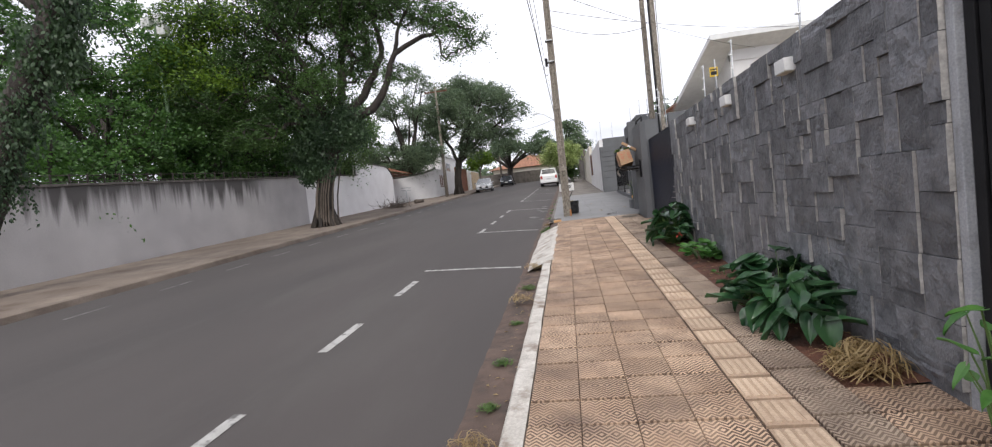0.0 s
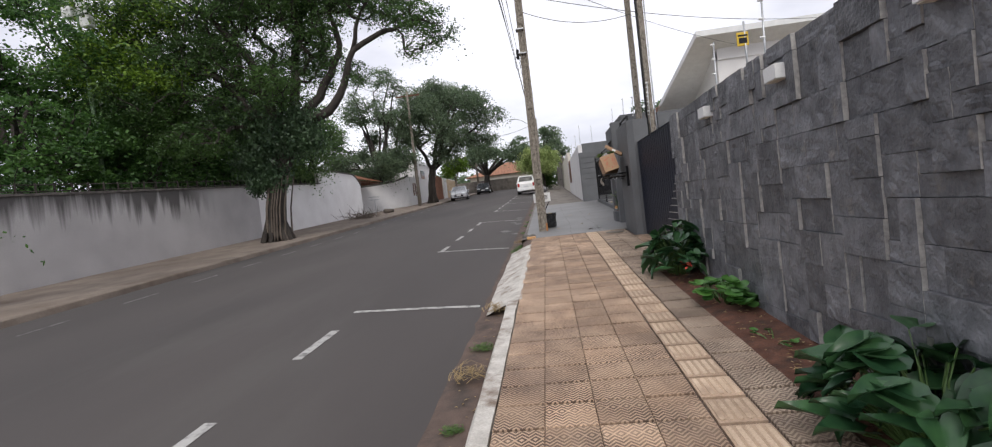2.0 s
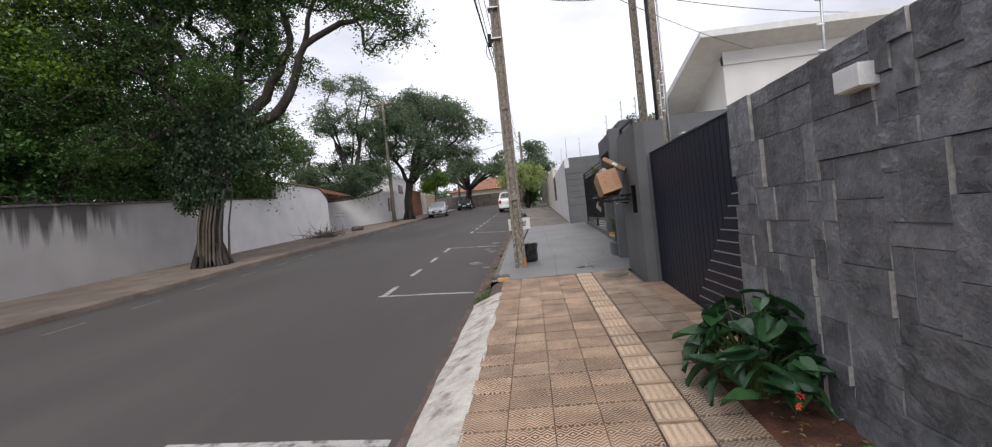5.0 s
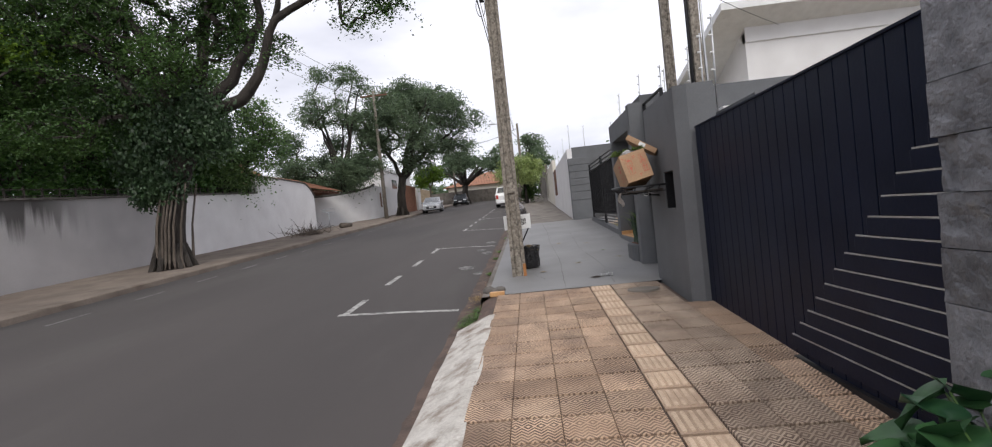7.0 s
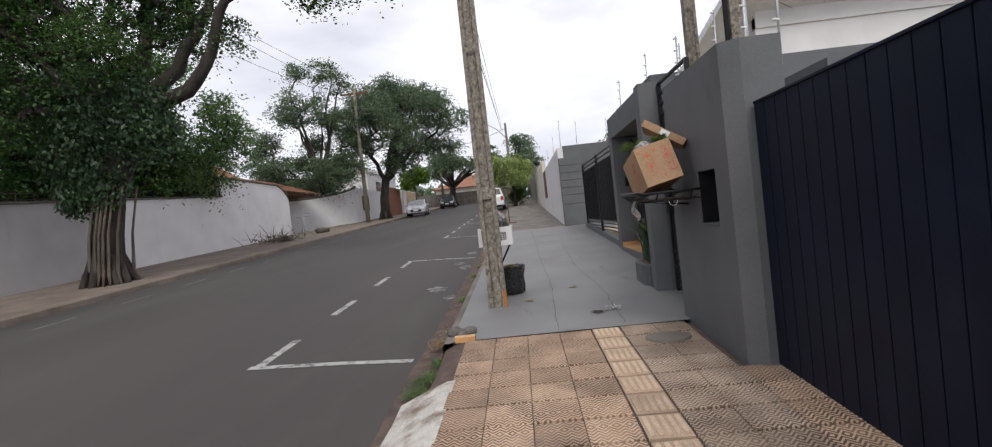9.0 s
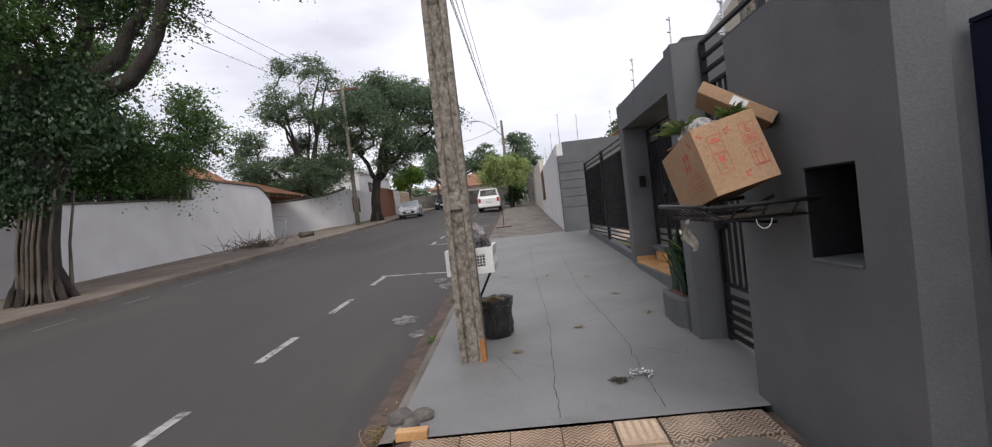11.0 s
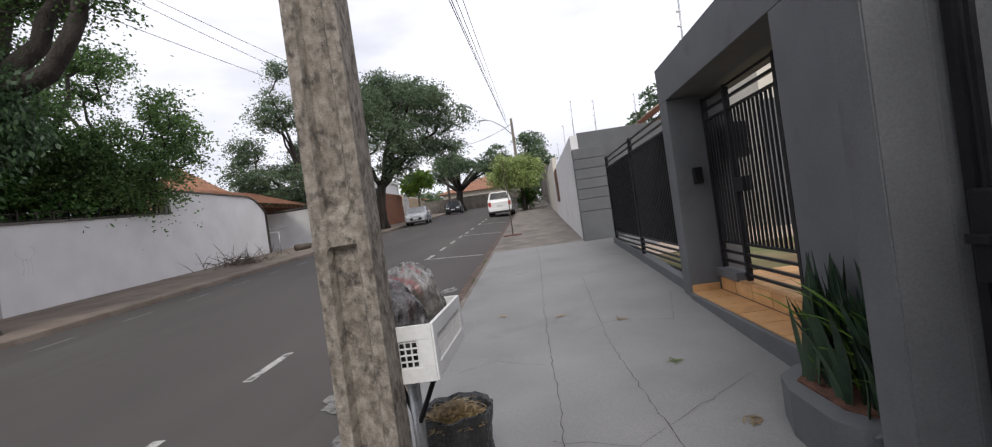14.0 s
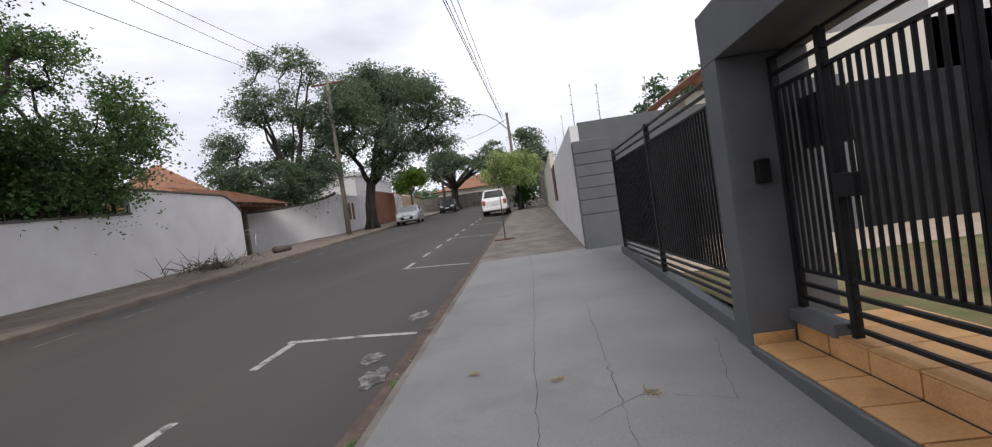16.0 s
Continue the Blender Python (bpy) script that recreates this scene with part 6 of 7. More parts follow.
mesh_side(bw, bh, Matrix.Translation((-bw / 2, bd / 2, bz)))
mesh_side(bd, bh, Matrix.Translation((-bw / 2, -bd / 2, bz)) @ R90)
mesh_side(bd, bh, Matrix.Translation((bw / 2, -bd / 2, bz)) @ R90)
box("floor_sheet", -bw / 2 + 0.01, bw / 2 - 0.01, -bd / 2 + 0.01, bd / 2 - 0.01, bz, bz + 0.01, M_STEEL, rb, 0.0)
tube("post", [(0, 0, -0.1), (0, 0, bz)], 0.03, M_STEEL, rb, 10)
for f in (-1, 1):
    tube("brace", [(0, 0, 0.4), (f * 0.17, f * -0.2, bz)], 0.012, M_BLACK, rb, 6)
plastic_bag("rubbish_bag", -0.06, 15.19, gs(15.4) + 0.9, 0.17, 0.165, 0.2, 1.0, M_FILMDARK, "smoky plastic bag of rubbish in the basket", (-0.03, 0.02, 0.24), M_BINBAG)
plastic_bag("rubbish_bag", -0.05, 15.53, gs(15.4) + 0.95, 0.165, 0.19, 0.2, 5.0, M_FILMPINK, "clear plastic bag with pink rubbish in the basket")

bb = empty("black_bin_bag", 0.08, 15.62, gs(15.62), "open black bin bag full of dry grass", "bin bag")
g = bmesh.new()
rings = []
for z, r in ((0.0, 0.14), (0.02, 0.165), (0.12, 0.18), (0.22, 0.17), (0.31, 0.175), (0.36, 0.195), (0.375, 0.2), (0.35, 0.185), (0.3, 0.16)):
    rings.append([g.verts.new(((r + 0.012 * math.sin(9 * k * math.tau / 36 + z * 20) + 0.018 * noise.noise((math.cos(k * math.tau / 36) * 2, math.sin(k * math.tau / 36) * 2, z * 9))) * math.cos(k * math.tau / 36), (r + 0.012 * math.sin(7 * k * math.tau / 36)) * math.sin(k * math.tau / 36), z + (0.02 * noise.noise((k * 0.5, z, 4)) if z > 0.1 else 0))) for k in range(36)])
for a, b in zip(rings, rings[1:]):
    for k in range(36):
        g.faces.new((a[k], a[(k + 1) % 36], b[(k + 1) % 36], b[k]))
g.faces.new(rings[0][::-1])
g.faces.new(rings[-1])
part("sack", g, M_BINBAG, bb, smooth=True)
M_STRAW = leaf_mat("dry_straw", (0.2, 0.13, 0.05), (0.48, 0.36, 0.18))
def straw(name, n, R, hgt, seed, material, parent=None, l0=0.08, l1=0.3, curl=0.5):
    """A heap of curved dry blades."""
    rg = np.random.default_rng(seed)
    verts, faces = [], []
    for i in range(n):
        a, q = rg.uniform(0, math.tau), rg.uniform(0, 1) ** 0.6
        o = Vector((math.cos(a) * R * q, math.sin(a) * R * q, hgt * (1 - q * q) * rg.uniform(0.3, 1)))
        h = rg.uniform(0, math.tau)
        d = Vector((math.cos(h), math.sin(h), rg.uniform(-0.1, 0.5)))
        l_ = rg.uniform(l0, l1)
        s_ = Vector((-math.sin(h), math.cos(h), 0)) * 0.0035
        k0 = len(verts)
        for j in range(5):
            t = j / 4
            p = o + d * l_ * (t - 0.4) + Vector((0, 0, curl * l_ * (0.2 - (t - 0.45) ** 2))) + s_ * 12 * curl * math.sin(t * 3)
            p.z = max(p.z, 0.004)
            verts += [p - s_, p + s_]
        for j in range(4):
            b_ = k0 + 2 * j
            faces.append((b_, b_ + 1, b_ + 3, b_ + 2))
    return mesh_ob(name, verts, faces, material, parent)
s_ = straw("dry_grass", 500, 0.15, 0.09, 2, M_STRAW, bb, 0.05, 0.14)
s_.location = (0, 0, 0.3)
dg = straw("dry_grass_clump", 420, 0.15, 0.13, 4, M_STRAW, None, 0.1, 0.27, 1.3)
dg.location = (1.6, 3.2, gs(3.2) + 0.02)
tagged(dg, "tangled clump of dry straw-coloured grass on the soil", "dry grass")
rs = bmesh.new()
bmesh.ops.create_icosphere(rs, subdivisions=3, radius=0.09)
for v in rs.verts:
    v.co *= 1 + 0.2 * noise.noise(v.co * 14)
    v.co.z *= 0.8
tagged(part("clod_of_earth", rs, M_DIRT, None), "round clod of brown earth under the dry grass", "clod").location = (1.66, 3.14, gs(3.1) + 0.07)

# ---- garden plants in the soil bed ----
M_HOSTA = leaf_mat("broad_dark_leaf", (0.016, 0.055, 0.024), (0.05, 0.125, 0.045), 0.32, 0.12, True)
M_GERAN = leaf_mat("round_bright_leaf", (0.04, 0.13, 0.025), (0.1, 0.24, 0.05), 0.45, 0.15, True)
M_STALK = leaf_mat("green_stalk", (0.06, 0.12, 0.03), (0.12, 0.2, 0.06), 0.5, 0.1, True)
def leaf_data(name, L, W, material, heart=True, seed=0):
    """A broad leaf with a sunken midrib, waved edges and a drooping tip, along +x."""
    n, m = 8, 7
    verts, faces = [], []
    for i in range(n + 1):
        t = i / n
        w = W * (math.sin(math.pi * min(1, t ** 0.62)) ** 0.8 * (1 - 0.25 * t) if heart else math.sqrt(max(0.0, 1 - (2 * t - 1) ** 2)))
        if i == 0:
            w = W * (0.25 if heart else 0.15)
        for j in range(m):
            s = (j / (m - 1)) * 2 - 1
            x = L * t - (L * 0.16 * (abs(s) ** 1.5) * (1 - t) if heart else 0)
            z = 0.22 * W * abs(s) ** 0.8 - L * 0.33 * t * t + 0.02 * L * math.sin(9 * t + 4 * s + seed) * abs(s)
            if not heart:
                z = 0.12 * W * s * s + 0.1 * L * (2 * t - 1) ** 2
            verts.append((x, s * w / 2, z))
    for i in range(n):
        for j in range(m - 1):
            a = i * m + j
            faces.append((a, a + 1, a + m + 1, a + m))
    me = bpy.data.meshes.new(name)
    me.from_pydata(verts, [], faces)
    me.materials.append(material)
    me.polygons.foreach_set("use_smooth", [True] * len(me.polygons))
    return me
HOSTA = [leaf_data("leaf", 0.24, 0.19, M_HOSTA, True, k) for k in range(3)]
GERAN = [leaf_data("leaf", 0.13, 0.14, M_GERAN, False, k) for k in range(2)]
def leafy(name, x, y, z, n, rx, ry, h, datas, stalkmat, seed, label, s0=0.6, s1=1.1, tilt=(-30, 45)):
    rg = np.random.default_rng(seed)
    p = empty(name, x, y, z, label, "plant")
    bm = bmesh.new()
    for i in range(n):
        a = rg.uniform(0, math.tau)
        q = rg.uniform(0.15, 1) ** 0.6
        hz = h * (1 - 0.75 * q ** 2) * rg.uniform(0.55, 1.05)
        px, py = math.cos(a) * rx * q, math.sin(a) * ry * q
        if x + px > 1.8:
            px = 1.8 - x
        o = new("leaf", datas[i % len(datas)])
        o.parent = p
        s = rg.uniform(s0, s1)
        o.matrix_local = Matrix.Translation((px, py, hz)) @ Euler((rg.uniform(-0.3, 0.3), radians(rg.uniform(*tilt)) * (0.3 + q), a + rg.uniform(-1.5, 1.5) if px < 1.79 - x else math.pi + rg.uniform(-0.9, 0.9))).to_matrix().to_4x4() @ Matrix.Scale(s, 4)
        add_tube(bm, [(px * 0.25, py * 0.25, -0.02), (px * 0.6, py * 0.6, hz * 0.7), (px, py, hz)], [0.006, 0.005, 0.004], 4, False)
    part("stem", bm, stalkmat, p)
    return p
L_H = "leafy plant with broad dark green heart-shaped leaves"
leafy("broadleaf_plant", 1.62, 4.35, gs(4.4), 125, 0.3, 0.72, 0.56, HOSTA, M_STALK, 11, L_H)
leafy("broadleaf_plant", 1.6, 8.5, gs(8.5), 120, 0.33, 0.55, 0.66, HOSTA, M_STALK, 12, L_H + " beside the gate")
leafy("geranium", 1.65, 7.05, gs(7), 48, 0.2, 0.42, 0.26, GERAN, M_STALK, 13, "low plant with round bright green scalloped leaves", 0.7, 1.2, (-15, 25))
leafy("geranium", 1.62, 5.9, gs(5.9), 7, 0.12, 0.3, 0.06, GERAN, M_STALK, 14, "few small green seedlings in the soil", 0.25, 0.5, (-15, 25))
leafy("gate_plant", 1.72, 2.35, gs(2.4), 16, 0.14, 0.2, 0.85, [leaf_data("leaf", 0.14, 0.06, M_GERAN, True, 4)], M_STALK, 15, "light green shrub by the bar gate", 0.8, 1.2)
M_FLOWER = surf("red_flower", (0.5, 0.03, 0.02), (0.6, 0.06, 0.04), 30, 0.6, 0.0)
for k in range(5):
    fl = bmesh.new()
    for j in range(6):
        a = j * math.tau / 6
        c0 = fl.verts.new((0, 0, 0))
        fl.faces.new([c0, fl.verts.new((0.016 * math.cos(a - 0.4), 0.016 * math.sin(a - 0.4), 0.008)), fl.verts.new((0.024 * math.cos(a), 0.024 * math.sin(a), 0.004)), fl.verts.new((0.016 * math.cos(a + 0.4), 0.016 * math.sin(a + 0.4), 0.008))])
    o = part("flower", fl, M_FLOWER, None)
    o.location = (1.52 + 0.04 * (k % 3), 7.75 + 0.07 * k, gs(7.9) + 0.2 + 0.03 * (k % 2))
    o.rotation_euler = (0.3, -0.9, k)
    tagged(o, "small red flower among the leaves", "flower", "red flowers")

# snake plants in the planter
M_SNAKE = leaf_mat("snake_plant_leaf", (0.01, 0.026, 0.015), (0.042, 0.08, 0.042), 0.4, 0.08, True)
M_SNAKE2 = leaf_mat("lily_leaf", (0.06, 0.13, 0.02), (0.16, 0.26, 0.04), 0.4, 0.15, True)
def blade(name, L, W, bend, material):
    verts, faces = [], []
    for i in range(9):
        t = i / 8
        w = W * (0.7 + 0.6 * math.sin(math.pi * t * 0.8)) * (1 - t ** 4)
        x, z = bend * L * t * t, L * t * (1 - 0.25 * bend * t)
        tw = 0.6 * t
        for s in (-1, 0, 1):
            verts.append((x + 0.25 * w * abs(s) + 0.3 * s * w * math.sin(tw) * 0.5, s * w / 2, z))
    for i in range(8):
        for j in range(2):
            a = i * 3 + j
            faces.append((a, a + 1, a + 4, a + 3))
    me = bpy.data.meshes.new(name)
    me.from_pydata(verts, [], faces)
    me.materials.append(material)
    return me
SN = [blade("leaf", 0.64, 0.05, 0.12, M_SNAKE), blade("leaf", 0.5, 0.048, 0.24, M_SNAKE)]
LI = [blade("leaf", 0.36, 0.022, 0.8, M_SNAKE2), blade("leaf", 0.3, 0.02, 0.5, M_SNAKE2)]
rg = np.random.default_rng(31)
for nm, data, n, lab, s0 in (("snake_plant", SN, 66, "tall dark snake plants in the rounded planter", 0.7), ("lily_plant", LI, 40, "yellow-green arching leaves in the planter", 0.5)):
    p = empty(nm, 2.04, 15.6, gs(15.6) + 0.24, lab, "plant")
    for i in range(n):
        o = new("leaf", data[i % 2])
        o.parent = p
        py = rg.uniform(-0.36, 0.3)
        o.matrix_local = Matrix.Translation((rg.uniform(-0.12, 0.14), py, 0 if nm == "snake_plant" else rg.uniform(0, 0.35))) @ Euler((rg.uniform(-0.22, 0.22), rg.uniform(-0.25, 0.16) if nm == "snake_plant" else rg.uniform(-0.2, 0.35), rg.uniform(2.2, 4.0))).to_matrix().to_4x4() @ Matrix.Scale(rg.uniform(s0, 1.15), 4)

# ---- litter, weeds, cracks ----
M_CRACK = surf("crack_shadowed_dirt", (0.03, 0.028, 0.026), (0.06, 0.055, 0.05), 20, 0.95, 0.0)
def crack(pts, w=0.006, seed=0):
    rg = np.random.default_rng(seed)
    verts, faces = [], []
    line = []
    for (xa, ya), (xb, yb) in zip(pts, pts[1:]):
        n = max(2, int(math.hypot(xb - xa, yb - ya) / 0.08))
        for i in range(n):
            t = i / n
            line.append((xa + (xb - xa) * t + rg.normal() * 0.008, ya + (yb - ya) * t + rg.normal() * 0.008))
    for i, (x, y) in enumerate(line):
        a, b = line[max(0, i - 1)], line[min(len(line) - 1, i + 1)]
        d = Vector((b[0] - a[0], b[1] - a[1])).normalized()
        k = w * rg.uniform(0.3, 1.0)
        verts += [(x - d.y * k, y + d.x * k, gs(y) + 0.003), (x + d.y * k, y - d.x * k, gs(y) + 0.003)]
    for i in range(len(line) - 1):
        faces.append((2 * i, 2 * i + 1, 2 * i + 3, 2 * i + 2))
    return tagged(mesh_ob("pavement_crack", verts, faces, M_CRACK), "thin dark crack in the painted concrete", "crack", kind="structure")
for k, pts in enumerate([[(0.55, 13.7), (0.62, 16), (0.58, 19), (0.6, 22.5), (0.55, 25.4)], [(1.2, 13.7), (1.25, 15.2), (1.12, 17.5), (1.2, 20.8)], [(0.55, 15.9), (1.0, 15.75), (1.4, 16.1), (2.0, 16.6)],
                         [(-0.2, 17.2), (0.15, 17.35), (0.6, 17.1)], [(0.9, 17.9), (1.3, 18.2), (1.8, 18.0), (2.1, 19.2)], [(0.5, 14.6), (0.1, 15.0), (0.35, 14.3)], [(1.25, 14.9), (1.6, 14.6), (1.75, 14.75)], [(-0.1, 20.5), (0.5, 20.1), (0.9, 20.4)], [(1.15, 20.8), (1.6, 21.3), (2.1, 21.1)]]):
    crack(pts, 0.0022 if k > 1 else 0.003, k)
M_MUD = surf("dark_mud", (0.05, 0.035, 0.026), (0.09, 0.065, 0.05), 20, 0.95, 0.5)
lit = bmesh.new()
for i in range(60):
    t = i / 59
    p0 = Vector((0.07 * math.sin(i * 2.3) , 0.04 * math.cos(i * 1.7), 0.02 + 0.016 * math.sin(i * 3.1)))
    p1, p2 = p0 + Vector((0.03 * math.cos(i), 0.03 * math.sin(i * 1.3), 0.012 * math.sin(i))), p0 + Vector((0.02 * math.sin(i * 2), -0.03, 0.01))
    lit.faces.new([lit.verts.new(p0), lit.verts.new(p1), lit.verts.new(p2)])
cp = part("crumpled_plastic", lit, M_WHITEMETAL, None)
cp.location = (1.18, 14.25, gs(14.25) + 0.003)
tagged(cp, "crumpled clear plastic wrapper on the pavement", "litter")
mud = straw("mud_clump", 60, 0.06, 0.02, 8, M_MUD, None, 0.03, 0.07)
mud.location = (1.02, 14.2, gs(14.2))
tagged(mud, "small clump of dried mud and grass", "litter")
for k, (x, y) in enumerate([(1.5, 16.9), (1.35, 18.2), (0.3, 15.05), (0.1, 18.9), (0.75, 18.6), (0.9, 15.6), (1.65, 15.9)]):
    g = straw("leaf_litter", 16, 0.05, 0.01, 60 + k, M_CUTGRASS if k == 0 else M_STRAW, None, 0.03, 0.09, 0.2)
    g.location = (x, y, gs(y) + 0.002)
    tagged(g, "few fallen dry leaves on the pavement", "litter")
M_WEED = leaf_mat("gutter_weed", (0.05, 0.11, 0.02), (0.13, 0.22, 0.05))
def weed(x, y, r, n, seed, material=None, z=None):
    g = straw("weed", n, r, r * 0.5, seed, material or M_WEED, None, r * 0.5, r * 1.6, 1.0)
    g.location = (x, y, gz(y) - 0.06 if z is None else z)
    return tagged(g, "tuft of grass growing in the gutter", "weed", "gutter weeds")
for k, (x, y, r) in enumerate([(-0.66, 6.75, 0.09), (-0.62, 13.0, 0.16), (-0.66, 12.75, 0.12), (-0.6, 13.45, 0.1), (-0.64, 19.3, 0.1), (-0.66, 18.2, 0.08), (-0.65, 10.2 + 6, 0.08), (-0.68, 4.1, 0.06), (-0.67, 5.2, 0.05), (-0.68, 3.3, 0.05), (-0.6, 22.5, 0.1), (-0.62, 25, 0.1)]):
    weed(x, y, r, 70, 100 + k)
for k, (x, y) in enumerate([(-0.38, 13.66), (-0.45, 13.9), (-0.62, 13.9), (-0.68, 6.0), (-0.7, 2.7), (-0.66, 8.0)]):
    weed(x, y, 0.13, 60, 130 + k, M_STRAW, gz(y) - 0.02)
lv = np.random.default_rng(77)
verts, faces = [], []
for i in range(420):
    x, y = (lv.uniform(1.46, 1.82), lv.uniform(3.0, 9.2)) if i < 240 else (lv.uniform(-0.78, -0.55), lv.uniform(0, 24))
    z = gs(y) + 0.03 if i < 240 else gz(y) - 0.06
    a, s = lv.uniform(0, math.tau), lv.uniform(0.008, 0.03)
    k0 = len(verts)
    for dx, dy, dz in ((-1, 0, 0), (0, 0.4, 0.3), (1, 0, 0.1), (0, -0.4, 0.2)):
        verts.append((x + s * (dx * math.cos(a) - dy * math.sin(a)), y + s * (dx * math.sin(a) + dy * math.cos(a)), z + dz * s))
    faces.append((k0, k0 + 1, k0 + 2, k0 + 3))
tagged(mesh_ob("fallen_leaves", verts, faces, M_STRAW), "scattered dry leaf bits in the soil and gutter", "leaf litter", kind="stuff")
bk = empty("broken_kerb_stone", -0.35, 13.78, gs(13.8), "broken dark kerb stone at the end of the tiles", "kerb stone")
g = bmesh.new()
for i, (x, y, s) in enumerate([(-0.15, 0.1, 0.09), (0.0, 0.12, 0.08), (-0.05, -0.02, 0.06)]):
    r = bmesh.ops.create_icosphere(g, subdivisions=2, radius=s, matrix=Matrix.Translation((x, y, 0.02)))
    for v in r["verts"]:
        v.co += Vector((1, 1, 0.5)) * 0.03 * noise.noise(v.co * 12)
        v.co.z *= 0.7
part("stone", g, M_COPING, bk)
box("brick_piece", -0.12, 0.08, -0.16, -0.08, -0.03, 0.03, M_TANTILE, bk, 0.006)
mc = empty("manhole_cover", 1.45, 13.15, gs(13.15), "dark oval iron cover set in the tiles", "cover")
g = bmesh.new()
bmesh.ops.create_cone(g, cap_ends=True, segments=28, radius1=0.2, radius2=0.19, depth=0.03, matrix=Matrix.Scale(0.75, 4, (0, 1, 0)))
part("lid", g, M_OLDCONC, mc)
wp = np.random.default_rng(12)
g = bmesh.new()
for (x, y, s) in [(-1.25, 17.3, 0.35), (-1.0, 19.6, 0.3), (-1.2, 20.2, 0.25), (-0.95, 16.6, 0.2), (-1.1, 22, 0.3)]:
    n = 18
    vs = []
    for i in range(n):
        a = i * math.tau / n
        r = s * (0.6 + 0.5 * wp.random())
        xx, yy = min(-0.85, x + math.cos(a) * r * 0.5), y + math.sin(a) * r
        vs.append(g.verts.new((xx, yy, gz(yy) + road_h(xx) + 0.007)))
    g.faces.new(vs)
M_SPLASH = surf("cement_splash", (0.1, 0.095, 0.09), (0.3, 0.29, 0.275), 9, 0.9, 0.2, 60, stain=(0.065, 0.062, 0.062), stain_scale=8, stain_at=(0.45, 0.58))
tagged(part("cement_splash", g, M_SPLASH, None), "pale dried cement splashes on the asphalt", "stain", kind="structure")

# debris by the garden wall, stump, waste stand
br = np.random.default_rng(6)
g = bmesh.new()
for i in range(150):
    o = Vector((br.normal() * 0.4, br.normal() * 0.9, abs(br.normal()) * 0.12))
    d = Vector((br.normal(), br.normal(), abs(br.normal()) * 0.7)).normalized()
    l_ = br.uniform(0.3, 0.9)
    add_tube(g, [o, o + d * l_ * 0.5 + Vector((0, 0, 0.05)), o + d * l_], [0.014, 0.01, 0.004], 4, False)
db = part("brushwood_pile", g, M_BARK, None)
db.location = (-11.6, 33.0, gz(33) + 0.12)
tagged(db, "heap of dry pruned branches on the pavement", "brushwood", kind="stuff")
sp = empty("tree_stump", -11.7, 38.8, gz(38.8) + 0.1, "cut grey log lying on the pavement", "log")
tube("log", [(-0.2, -0.4, 0.14), (0.1, 0.5, 0.14)], [0.17, 0.15], M_BARK, sp, 12)
ws = empty("waste_stand", -12.3, 37.6, gz(37.6) + 0.1, "thin steel waste stand by the garden wall", "waste stand")
tube("post", [(0, 0, 0), (0, 0, 1.1)], 0.025, M_STEEL, ws, 6)
for z in (1.1, 1.3):
    tube("frame", [(-0.25, -0.45, z), (0.25, -0.45, z), (0.25, 0.45, z), (-0.25, 0.45, z), (-0.25, -0.45, z)], 0.014, M_STEEL, ws, 5)

# chalk-white scrawl on the garden wall
g = bmesh.new()
add_tube(g, [(0.0, 0.28 * math.cos(a), 0.66 + 0.2 * math.sin(a)) for a in [math.tau * i / 18 for i in range(19)]], 0.008, 4)
for k in range(3):
    add_tube(g, [(0.0, -0.12 + 0.12 * k, 0.48), (0.0, -0.08 + 0.12 * k, 0.25), (0.0, -0.14 + 0.13 * k, 0.0)], 0.007, 4)
gr_ = part("wall_scrawl", g, M_WHITEMETAL, None)
gr_.location = (-13.898, 26.35, 2.48)
tagged(gr_, "loose white line drawing scrawled on the wall", "drawing", kind="structure")


